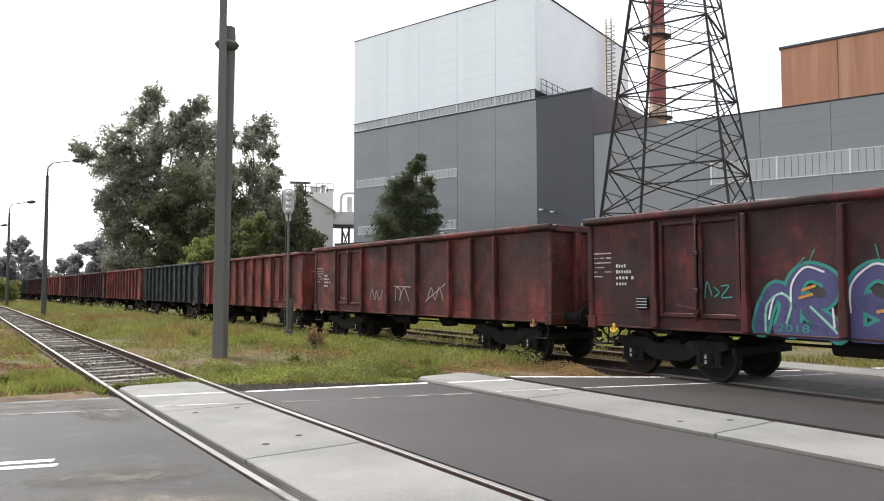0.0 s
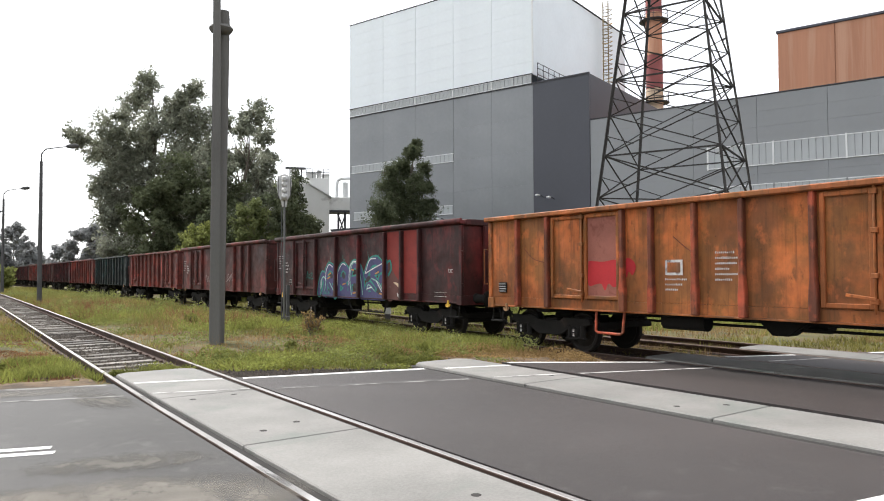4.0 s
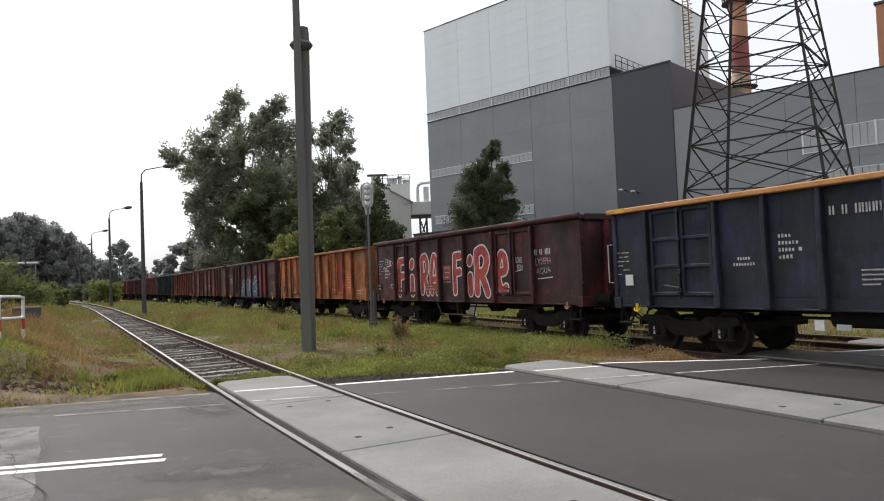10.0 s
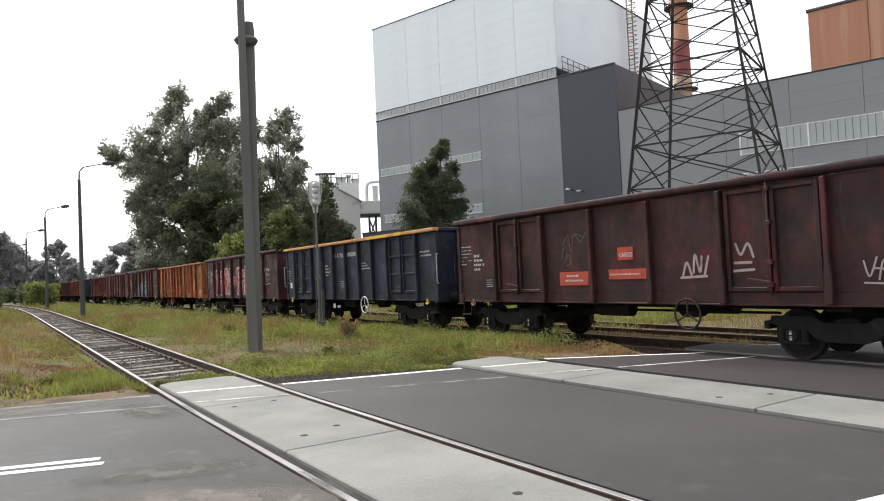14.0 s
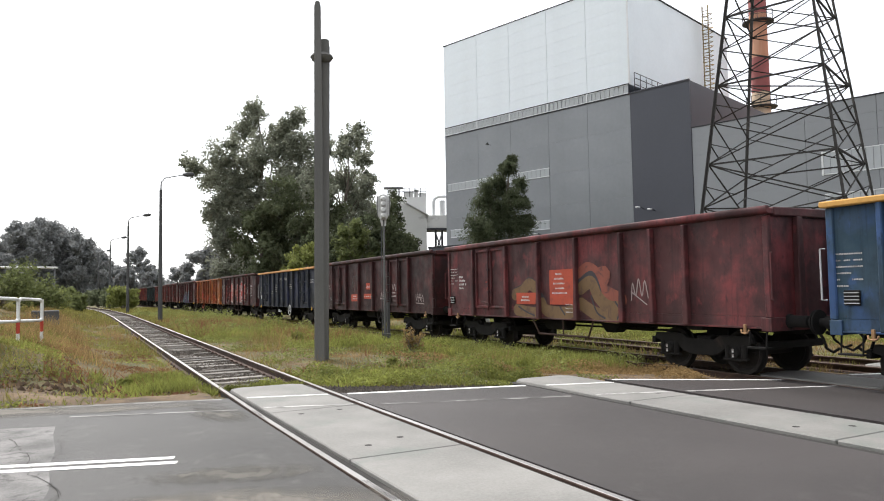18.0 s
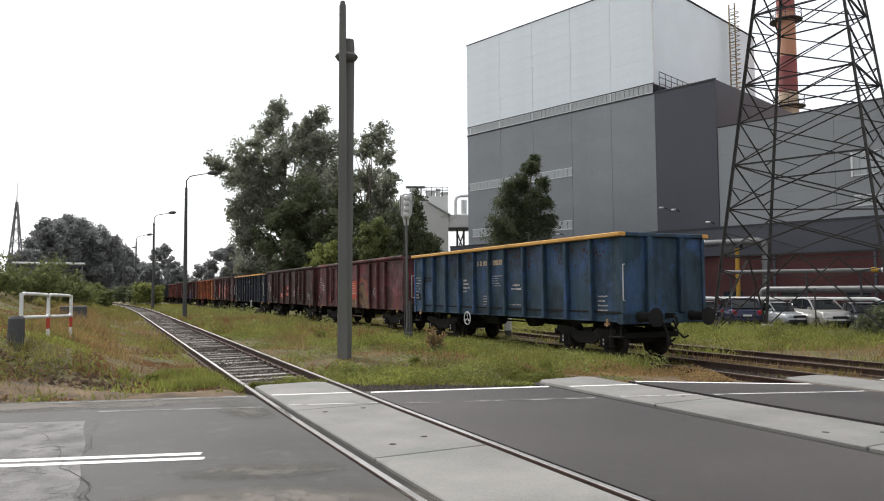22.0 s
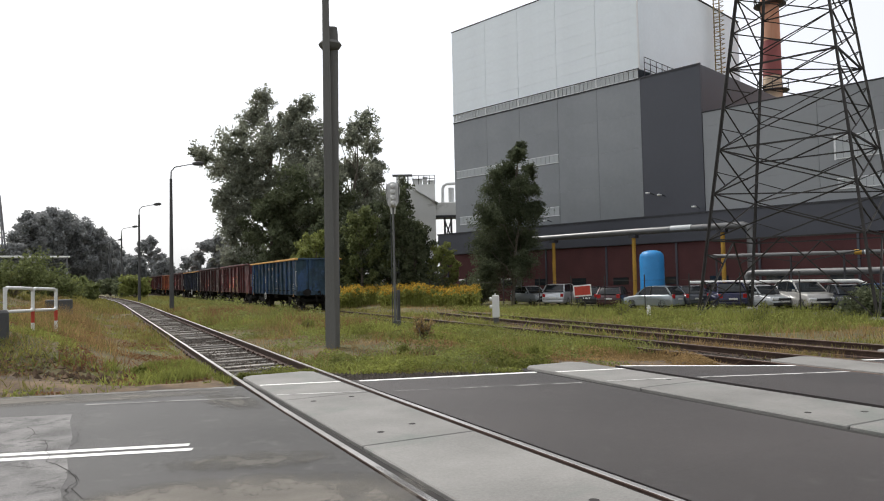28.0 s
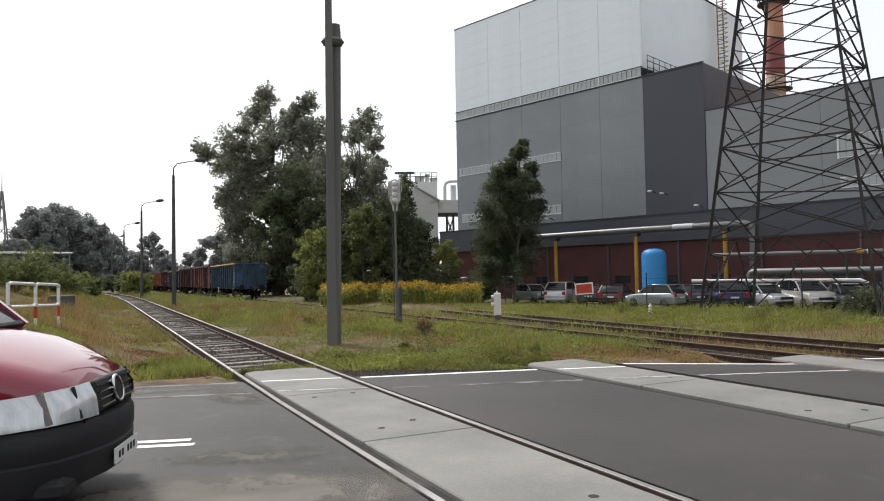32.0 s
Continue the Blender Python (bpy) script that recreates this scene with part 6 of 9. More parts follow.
def herbs(name, label, leaf, seed, n, region, height, size, keep):
    """Low leafy plants: many small leaves held at uneven heights over the land, thick in patches."""
    rng = np.random.default_rng(seed)
    xy = region(rng, n)
    xy = xy[[keep(x, y) for x, y in xy]]
    n = len(xy)
    z = np.array([ground_z(x, y) for x, y in xy])
    bush = np.array([0.25 + 1.5 * max(0.0, noise.noise((x * 0.9, y * 0.7, seed))) for x, y in xy])
    p = np.stack([xy[:, 0], xy[:, 1], z + height * bush * (0.15 + rng.random(n) ** 0.8)], 1)
    u = rng.normal(size=(n, 3)) * np.array([1, 1, 0.55])
    u /= np.linalg.norm(u, axis=1)[:, None]
    v = np.cross(u, rng.normal(size=(n, 3)))
    v /= np.linalg.norm(v, axis=1)[:, None]
    s = (size * (0.5 + rng.random(n)))[:, None]
    ob = cloud(name, np.stack([p - u * s, p + v * s * 0.5, p + u * s, p - v * s * 0.5], 1), 4, leaf)
    return tagged(ob, label, "weeds", kind="stuff")


def patchy(scale, level, seed):
    return lambda x, y: off_road(x, y) and noise.noise((x * scale, y * scale * 0.8, seed)) > level


herbs("leafy_weeds", "low bright green weeds in patches on the verge", M_WEED, 201, 120000, wedge(10.0, 30, 3.9, 12.0, 1.5), 0.42, 0.028, lambda x, y: patchy(0.55, -0.12, 12.0)(x, y) and not dry_spot(x, y))
herbs("leafy_weeds", "yellow-green weeds in patches on the verge", M_LEAF_LIGHT, 202, 60000, wedge(10.0, 34, 3.9, 12.0, 1.3), 0.45, 0.028, patchy(0.5, 0.08, 22.0))
herbs("withered_weeds", "straw-coloured withered weeds by the crossing", M_GRASS_DRY, 203, 60000, wedge(9.4, 22, 7.6, 12.2, 1.4), 0.2, 0.02, lambda x, y: off_road(x, y) and (dry_spot(x, y) or noise.noise((x * 0.8, y * 0.8, 31)) > 0.1))
herbs("mossy_weeds", "mossy green weeds over bare soil", M_WEED, 204, 52000, wedge(12.0, 34, -7.0, 2.0, 1.5), 0.2, 0.024, patchy(0.6, 0.05, 42.0))
herbs("withered_weeds", "brown litter and dead weeds on the bank", M_RUSSET, 205, 70000, wedge(12.0, 30, -7.0, 2.0, 1.5), 0.13, 0.022, patchy(0.7, -0.05, 52.0))
herbs("leafy_weeds", "rank weeds between the siding and the car park", M_WEED, 206, 52000, wedge(16, 40, 17.5, 36, 1.1), 0.5, 0.035, lambda x, y: y > road_far(x) + 1.5 and noise.noise((x * 0.35, y * 0.35, 62)) > -0.1)
herbs("track_weeds", "weeds spreading between the near rails", M_WEED, 207, 14000, wedge(12.35, 15.2, 2.35, 3.7, 1.7), 0.2, 0.022, lambda x, y: noise.noise((x * 1.1, y * 0.9, 72)) > 0.25 * (y - 13.4))
herbs("far_weeds", "grassy weeds along the far tracks", M_LEAF_LIGHT, 208, 40000, wedge(30, 70, 4.2, 12.0, 1.1), 0.6, 0.05, patchy(0.3, 0.0, 82.0))


def goldenrod():
    rng = np.random.default_rng(8)
    n = 2600
    az = np.radians(17.0 + 13.0 * rng.random(n))
    d = 50 + 9 * rng.random(n)
    x, y = d * np.sin(az), d * np.cos(az)
    keep = (x > 15.6) & (np.array([noise.noise((a * 0.35, b * 0.35, 6)) for a, b in zip(x, y)]) > -0.12)
    x, y = x[keep], y[keep]
    n = len(x)
    h = np.array([0.8 + 0.9 * abs(noise.noise((a * 0.4, b * 0.4, 2))) for a, b in zip(x, y)]) + 0.5 * rng.random(n)
    z = np.array([ground_z(a, b) for a, b in zip(x, y)])
    tops = np.stack([x, y, z + h], 1)
    g = thing("goldenrod", "patch of yellow-flowering goldenrod", "flowers", kind="stuff")
    cloud("flowers", scatter_leaves(rng, tops, [0.2] * n, [5] * n, 0.07, 0.8), 4, M_GOLD, g)
    cloud("stalks", np.stack([np.stack([x - 0.05, y, z], 1), np.stack([x + 0.05, y, z], 1), tops], 1), 3, M_WEED, g)
    cloud("leaves", scatter_leaves(rng, tops - np.array([0, 0, 0.5]), [0.35] * n, [6] * n, 0.12, 1.2), 4, M_WEED, g)


goldenrod()


def stones(name, label, n, region, size, seed, at_z=None, rock=None):
    rng = np.random.default_rng(seed)
    xy = region(rng, n)
    n = len(xy)
    octa = np.array([(1, 0, 0), (0, 1, 0), (-1, 0, 0), (0, -1, 0), (0, 0, 1), (0, 0, -1)], float)
    tri = [(0, 1, 4), (1, 2, 4), (2, 3, 4), (3, 0, 4), (1, 0, 5), (2, 1, 5), (3, 2, 5), (0, 3, 5)]
    s = size * (0.5 + rng.random((n, 1, 1))) * (0.6 + 0.7 * rng.random((n, 6, 3)))
    z = np.array([ground_z(x, y) if at_z is None else at_z(x, y) for x, y in xy])
    v = octa[None] * s + np.concatenate([xy, z[:, None]], 1)[:, None] + np.array([0, 0, 0.0])
    me = bpy.data.meshes.new(name)
    faces = (np.array(tri)[None] + 6 * np.arange(n)[:, None, None]).reshape(-1, 3)
    me.from_pydata(v.reshape(-1, 3).tolist(), [], faces.tolist())
    ob = put(name, me, rock or M_STONE)
    return tagged(ob, label, "gravel", kind="stuff")


def along(x0, x1, y0, y1, bend=None):
    def draw(rng, n):
        y = y0 + (y1 - y0) * rng.random(n) ** 1.5
        x = x0 + (x1 - x0) * rng.random(n)
        return np.stack([x + (np.array([bend(v) for v in y]) if bend else 0), y], 1)
    return draw


def bed_z(x, y):
    """Top of the ballast of the nearest track: heaped unevenly between the sleepers."""
    return -0.218 + 0.04 * noise.noise((x * 1.7, y * 1.3, 3.0)) - 0.1 * smooth_step(0.75, 1.2, abs(x - bend_a(y) - 2.98))


stones("ballast", "grey track ballast heaped between the sleepers", 26000, along(2.28, 3.68, 12.6, 62, bend_a), 0.034, 1, bed_z)
stones("ballast", "brown ballast shoulders with soil", 9000, along(1.75, 2.2, 12.8, 60, bend_a), 0.035, 11, bed_z, M_CLOD)
stones("ballast", "brown ballast shoulders with soil", 9000, along(3.8, 4.25, 12.6, 60, bend_a), 0.035, 12, bed_z, M_CLOD)
stones("ballast", "brown track ballast under the loaded track", 14000, along(11.7, 14.5, 9.6, 60), 0.045, 2, lambda x, y: -0.43)
stones("gravel", "loose gravel at the edge of the asphalt", 5200, lambda rng, n: (lambda x: np.stack([x, np.array([road_far(v) for v in x]) + 0.05 + (1.35 - 0.28 * (x - 3.9)) * rng.random(n) ** 1.2], 1))(3.9 + 3.0 * rng.random(n) ** 1.3), 0.042, 3)
stones("gravel", "loose gravel on the sandy verge", 1500, lambda rng, n: (lambda x: np.stack([x, np.array([road_far(v) for v in x]) + 0.05 + 0.8 * rng.random(n) ** 1.5], 1))(-7 + 9.0 * rng.random(n)), 0.025, 4, None, M_CLOD)
stones("clods", "brown clods of earth on the verge", 1800, lambda rng, n: (lambda x: np.stack([x, np.array([road_far(v) for v in x]) + 0.1 + 2.6 * rng.random(n) ** 1.6], 1))(-6 + 8.0 * rng.random(n)), 0.05, 5, None, M_CLOD)

# ---- the freight train ----
BODY_L, HALF_W, SHEET_X, TOP_Z, SILL_Z = 12.85, 1.5, 1.37, 3.04, 0.76
PITCH, WAGON_X, RAIL_Z = 14.04, 13.12, -0.24
M_BLACK = mat("grimy_underframe", (0.011, 0.01, 0.009), 0.9, 0.1, var=0.4, scale=3, fine=30, bump=0.3, stain=(0.035, 0.026, 0.02), amount=0.25)
M_WHEEL = mat("dark_wheel_steel", (0.022, 0.019, 0.017), 0.75, 0.3, var=0.3, scale=5, fine=40, stain=(0.05, 0.034, 0.025), amount=0.3)
M_WHITE = mat("white_stencil_paint", (0.5, 0.48, 0.46), 0.8, var=0.25, scale=8, bump=0.05, stain=(0.16, 0.12, 0.11), amount=0.45, stain_scale=7)
M_YELLOW = mat("yellow_hook_paint", (0.6, 0.36, 0.04), 0.6, var=0.25, scale=8)
M_BRASS = mat("dull_ochre_hook_paint", (0.26, 0.15, 0.07), 0.7, var=0.3, scale=8, stain=(0.1, 0.05, 0.03), amount=0.4, stain_scale=8)
M_RIM_OR = mat("orange_brown_rim", (0.42, 0.2, 0.07), 0.75, var=0.3, scale=1.5, stain=(0.25, 0.1, 0.05), amount=0.35)
M_RIM_G = mat("ochre_yellow_rim", (0.5, 0.27, 0.07), 0.7, var=0.2, scale=1.5, stain=(0.3, 0.14, 0.05), amount=0.25)
M_GREYPAINT = mat("grey_steel_paint", (0.42, 0.42, 0.42), 0.6, 0.1, var=0.2)


def wagon_paint(name, col, stain, amount=0.4, sc=0.9, var=0.3):
    """Old wagon paint: faded ground colour, soft soot clouds, fresher patches, streaks and small chips."""
    m = bpy.data.materials.new(name)
    m.use_nodes = True
    n, l = m.node_tree.nodes, m.node_tree.links
    b = n["Principled BSDF"]
    b.inputs["Specular IOR Level"].default_value = 0.3
    tc, oi, off = n.new("ShaderNodeTexCoord"), n.new("ShaderNodeObjectInfo"), n.new("ShaderNodeVectorMath")
    mul = n.new("ShaderNodeMath")
    mul.operation = "MULTIPLY"
    mul.inputs[1].default_value = 60.0
    l.new(oi.outputs["Random"], mul.inputs[0])
    l.new(tc.outputs["Object"], off.inputs[0])
    l.new(mul.outputs["Value"], off.inputs[1])

    def cloudy(scale, lo, hi, stretch=(1, 1, 1), detail=7.0, rough=0.62):
        mp, t, r = n.new("ShaderNodeMapping"), n.new("ShaderNodeTexNoise"), n.new("ShaderNodeMapRange")
        mp.inputs["Scale"].default_value = stretch
        l.new(off.outputs["Vector"], mp.inputs["Vector"])
        l.new(mp.outputs["Vector"], t.inputs["Vector"])
        t.inputs["Scale"].default_value, t.inputs["Detail"].default_value, t.inputs["Roughness"].default_value = scale, detail, rough
        r.inputs["From Min"].default_value, r.inputs["From Max"].default_value = lo, hi
        l.new(t.outputs["Fac"], r.inputs["Value"])
        return r.outputs["Result"]

    def over(under, colour, factor, share=1.0):
        mx, sh = n.new("ShaderNodeMix"), n.new("ShaderNodeMath")
        mx.data_type = "RGBA"
        sh.operation = "MULTIPLY"
        sh.inputs[1].default_value = share
        l.new(factor, sh.inputs[0])
        l.new(sh.outputs["Value"], mx.inputs["Factor"])
        if isinstance(under, tuple):
            mx.inputs["A"].default_value = (*under, 1)
        else:
            l.new(under, mx.inputs["A"])
        mx.inputs["B"].default_value = (*colour, 1)
        return mx.outputs["Result"]

    base = tuple(0.42 * c for c in col)
    fresh = tuple(min(0.6, 0.86 * c * (1.35 if c == max(col) else 0.8)) for c in col)
    soot = tuple(0.16 * c + 0.004 for c in col)
    c = over(base, fresh, cloudy(0.9, 0.46, 0.6), 0.85)
    c = over(c, tuple(0.6 * v for v in stain), cloudy(0.55, 0.44, 0.6), 0.8)
    c = over(c, soot, cloudy(1.1, 0.46, 0.64, (1, 1, 0.55)), 0.85)
    c = over(c, tuple(0.3 + 0.6 * v for v in base), cloudy(2.2, 0.66, 0.8, (1, 1.6, 0.25)), 0.16)
    c = over(c, soot, cloudy(3.2, 0.5, 0.68, (1, 3.5, 0.14)), 0.6)
    c = over(c, fresh, cloudy(2.6, 0.58, 0.68, (1, 1, 0.7)), 0.55)
    c = over(c, soot, cloudy(7.0, 0.58, 0.68, (1, 1, 0.4)), 0.65)
    c = over(c, (0.05, 0.025, 0.017), cloudy(16.0, 0.66, 0.72), 0.7)
    l.new(c, b.inputs["Base Color"])
    rr = n.new("ShaderNodeMapRange")
    rr.inputs["To Min"].default_value, rr.inputs["To Max"].default_value = 0.42, 0.85
    l.new(cloudy(1.7, 0.3, 0.7), rr.inputs["Value"])
    l.new(rr.outputs["Result"], b.inputs["Roughness"])
    bp = n.new("ShaderNodeBump")
    bp.inputs["Strength"].default_value, bp.inputs["Distance"].default_value = 0.35, 0.03
    l.new(cloudy(1.4, 0.2, 0.8, detail=4.0), bp.inputs["Height"])
    l.new(bp.outputs["Normal"], b.inputs["Normal"])
    return m


DIRT, RUST_C = (0.035, 0.022, 0.02), (0.13, 0.055, 0.035)
PAINTS = {
    "maroon": wagon_paint("maroon_paint", (0.115, 0.031, 0.031), DIRT, 0.42),
    "redbrown": wagon_paint("red_brown_paint", (0.19, 0.06, 0.05), DIRT, 0.45),
    "orange": wagon_paint("rusty_orange_paint", (0.6, 0.235, 0.066), (0.42, 0.125, 0.035), 0.42, var=0.22),
    "darkmaroon": wagon_paint("dark_maroon_paint", (0.1, 0.034, 0.033), (0.045, 0.022, 0.022), 0.45),
    "slate": wagon_paint("slate_blue_paint", (0.04, 0.047, 0.06), (0.03, 0.04, 0.075), 0.4, var=0.2),
    "brownred": wagon_paint("brown_red_paint", (0.08, 0.025, 0.025), (0.05, 0.025, 0.025), 0.42),
    "mauve": wagon_paint("faded_mauve_paint", (0.17, 0.06, 0.064), (0.11, 0.04, 0.04), 0.35, var=0.2),
    "blue": wagon_paint("weathered_blue_paint", (0.058, 0.125, 0.18), (0.05, 0.095, 0.14), 0.35, var=0.22),
    "red": wagon_paint("faded_red_paint", (0.3, 0.085, 0.065), (0.12, 0.04, 0.035), 0.4),
    "rustpost": wagon_paint("rust_brown_post_paint", (0.42, 0.13, 0.06), (0.2, 0.06, 0.035), 0.4),
    "soot": wagon_paint("soot_green_paint", (0.045, 0.055, 0.055), (0.025, 0.03, 0.03), 0.4),
}
STYLES = {   # bays from the far end to the near one
    "std": [1.8, ("door", 1.95), 1.67, 1.68, 1.72, ("leaves", 2.0), 2.03],
    "doors": [1.8, ("door", 1.95), 1.67, 1.68, 1.72, ("door", 2.0), 2.03],
    "many": [1.11, ("door", 1.88), 1.13, 1.09, 1.14, 1.14, 1.08, 1.15, ("door", 1.96), 1.17],
    "plain": [0.95, 0.96, 1.08, 1.08, 1.12, 1.05, 1.01, 1.12, 1.08, 1.1, 1.1, 1.2],
    "mixed": [1.15, 1.04, ("door", 2.23), 0.73, 1.0, 0.97, 1.25, ("door", 1.89), 1.11, 1.48],
}


def make_side(style):
    """Meshes of one side wall: stakes and door leaves, with y from the near end."""
    stakes, doors, plates, y = [], [], [], BODY_L
    for bay in STYLES[style]:
        w = bay[1] if isinstance(bay, tuple) else bay
        if y < BODY_L - 0.01:
            stakes.append(y)
        if isinstance(bay, tuple) and bay[0] == "door":
            doors.append((y - w, y))
        elif isinstance(bay, tuple):
            stakes.append(y - w / 2)
        else:
            plates.append((y - w, y))
        y -= w
    return stakes, doors, plates


# a stake: hollow-section post with a splayed foot, standing on the sill
def stake_mesh():
    s = Shape()
    s.prism([(-0.07, 0.79), (0.07, 0.79), (0.075, 1.2), (0.05, 1.5), (0.05, 2.93), (-0.05, 2.93), (-0.05, 1.5), (-0.075, 1.2)], SHEET_X - 0.005, HALF_W, axis=0)
    return s.mesh("stake", 0.018)


def door_mesh(w):
    """One leaf: a frame round a sunk sheet with two cross bars; x outward, y from 0 to w."""
    s, x = Shape(), SHEET_X
    for a in ((0.02, 0.1, 1.02, 2.9), (w - 0.1, w - 0.02, 1.02, 2.9)):
        s.box(x, x + 0.06, *a)
    for z in (1.02, 2.82):
        s.box(x, x + 0.055, 0.1, w - 0.1, z, z + 0.08)
    return s.mesh("door_leaf", 0.01)


def door_bar_mesh():
    """The locking bar of a double door, with its lever."""
    s = Shape()
    s.tube([(SHEET_X + 0.1, 0, 0.95), (SHEET_X + 0.1, 0, 2.97)], 0.022, 8)
    for z in (1.1, 1.5, 2.2, 2.8):
        s.box(SHEET_X + 0.06, SHEET_X + 0.13, -0.05, 0.05, z, z + 0.08)
    s.beam((SHEET_X + 0.13, -0.02, 1.18), (SHEET_X + 0.13, 0.42, 1.24), 0.03, 0.05)
    return s.mesh("locking_bar", 0.006)


def side_mesh():
    """The sheet of one side with a crease above the floor line; x outward."""
    s, x = Shape(), SHEET_X
    s.box(x - 0.04, x, 0.02, BODY_L - 0.02, 1.0, 2.95)
    s.box(x - 0.04, x + 0.012, 0.02, BODY_L - 0.02, 0.8, 0.995)
    return s.mesh("side_wall")


def end_mesh():
    s, x = Shape(), SHEET_X
    s.box(-x + 0.041, x - 0.041, 0.03, 0.08, 0.98, 2.95)
    return s.mesh("end_wall")


def floor_mesh():
    s, x = Shape(), SHEET_X
    s.box(-x + 0.05, x - 0.05, 0.09, BODY_L - 0.09, 1.06, 1.14)
    return s.mesh("wagon_floor")


def rim_mesh():
    s = Shape()
    for k in (-1, 1):
        a, b = sorted((k * (SHEET_X - 0.06), k * (HALF_W + 0.03)))
        s.box(a, b, -0.06, BODY_L + 0.06, 2.93, TOP_Z)
    return s.mesh("top_rim", 0.02)


def rim_end_mesh():
    """The beam over an end wall, between the two side rims."""
    return Shape().box(-SHEET_X + 0.061, SHEET_X - 0.061, -0.06, 0.1, 2.93, TOP_Z).mesh("end_rim", 0.02)


def deep_rim_mesh():
    """The thicker rounded rim of the older wagons, with an open gutter on top."""
    s = Shape()
    prof = [(-0.09, 2.96), (0.08, 2.96), (0.135, 3.0), (0.135, 3.09), (0.12, 3.12), (0.05, 3.12), (0.04, 3.07), (-0.06, 3.07), (-0.09, 3.05)]
    for k in (-1, 1):
        s.prism([(k * (SHEET_X + a), b) for a, b in prof], -0.07, BODY_L + 0.07, axis=1)
    return s.mesh("top_rim", 0.012)


def deep_rim_end_mesh():
    return Shape().box(-SHEET_X + 0.1, SHEET_X - 0.1, -0.07, 0.12, 2.93, 3.1).mesh("end_rim", 0.02)


def sill_mesh():
    s = Shape()
    for k in (-1, 1):
        prof = [(k * 1.1, SILL_Z), (k * 1.4, SILL_Z), (k * 1.4, SILL_Z + 0.035), (k * 1.32, SILL_Z + 0.038), (k * 1.32, 0.985), (k * 1.1, 0.985)]
        s.prism(prof, 0.0, BODY_L, axis=1)
    for y in (-0.02, BODY_L - 0.2):
        s.box(-1.42, 1.42, y, y + 0.22, 0.72, 0.978)
    return s.mesh("sill", 0.006)


def end_post_mesh():
    s = Shape()
    s.prism([(-0.1, 0.98), (0.1, 0.98), (0.08, 2.93), (-0.08, 2.93)], -0.1, 0.03, axis=1)
    return s.mesh("end_post", 0.02)


def corner_mesh():
    """Corner post of the body; x outward, y from the end."""
    s = Shape()
    s.box(SHEET_X - 0.06, SHEET_X + 0.04, -0.02, 0.12, 0.98, 2.93)
    return s.mesh("corner_post", 0.02)


def frame_pieces():
    """Centre sill, cross members, brake cylinder, air tank, rod and lever; one mesh each."""
    cross = Shape().box(-1.3, 1.3, -0.06, 0.06, 0.72, 1.05).mesh("cross_member", 0.01)
    bolster = Shape().box(-1.2, 1.2, -0.22, 0.22, 0.66, 1.05).box(-0.5, 0.5, -0.3, 0.3, 0.48, 0.66).mesh("bolster", 0.01)
    out = [("centre_sill", Shape().box(-0.28, 0.28, 0.1, BODY_L - 0.1, 0.62, 1.05).mesh("centre_sill", 0.01), 0)]
    out += [("bolster", bolster, y) for y in (2.05, 11.05)] + [("cross_member", cross, y) for y in (4.2, 5.6, 6.55, 7.5, 8.9)]
    out.append(("brake_cylinder", Shape().tube([(0.7, 5.2, 0.62), (0.7, 6.3, 0.62)], 0.2, 12).mesh("brake_cylinder"), 0))
    out.append(("air_tank", Shape().tube([(-0.72, 6.9, 0.6), (-0.72, 7.9, 0.6)], 0.17, 12).mesh("air_tank"), 0))
    out.append(("brake_rod", Shape().tube([(-0.3, 3.6, 0.55), (-0.3, 9.4, 0.55)], 0.03, 6).mesh("brake_rod"), 0))
    out.append(("brake_lever", Shape().prism([(5.0, 0.75), (6.1, 0.75), (5.75, 0.42), (5.45, 0.42)], -0.45, -0.1, axis=0).mesh("brake_lever", 0.01), 0))
    return out


def brace_mesh():
    """A trussed foot rail below the sill."""
    s = Shape()
    s.tube([(-1.33, 5.2, 0.78), (-1.3, 5.45, 0.34), (-1.3, 7.6, 0.34), (-1.33, 7.9, 0.78)], 0.028, 7)
    s.tube([(-1.31, 6.5, 0.78), (-1.3, 6.5, 0.34)], 0.025, 7)
    return s.mesh("foot_rail")


def buffer_mesh():
    s = Shape()
    turn = pose(0, 0, 0, 90, 0, 0)
    s.lathe([(0.0, 0.0), (0.14, 0.0), (0.14, 0.04), (0.115, 0.06), (0.115, 0.42), (0.075, 0.43), (0.075, 0.54), (0.23, 0.56), (0.235, 0.585), (0.0, 0.594)], 18, turn)
    return s.mesh("buffer")


def hook_mesh():
    s = Shape()
    s.box(-0.04, 0.04, -0.3, 0.0, 0.86, 0.98)
    s.tube([(0.0, -0.25, 0.9), (0.0, -0.36, 0.86), (0.0, -0.4, 0.72), (0.0, -0.3, 0.6), (0.0, -0.16, 0.66)], 0.035, 8)
    s.tube([(-0.18, -0.02, 0.8), (-0.2, -0.22, 0.55), (-0.22, -0.3, 0.36), (-0.24, -0.44, 0.3), (-0.26, -0.58, 0.38)], 0.028, 8)
    s.tube([(0.22, -0.02, 0.8), (0.22, -0.18, 0.5), (0.24, -0.36, 0.36), (0.26, -0.5, 0.42)], 0.024, 8)
    return s.mesh("coupling")


def handrail_mesh():
    s = Shape()
    s.tube([(SHEET_X + 0.02, -0.06, 1.32), (SHEET_X + 0.1, -0.1, 1.32), (SHEET_X + 0.1, -0.1, 2.22), (SHEET_X + 0.02, -0.06, 2.22)], 0.016, 7)
    return s.mesh("handrail")


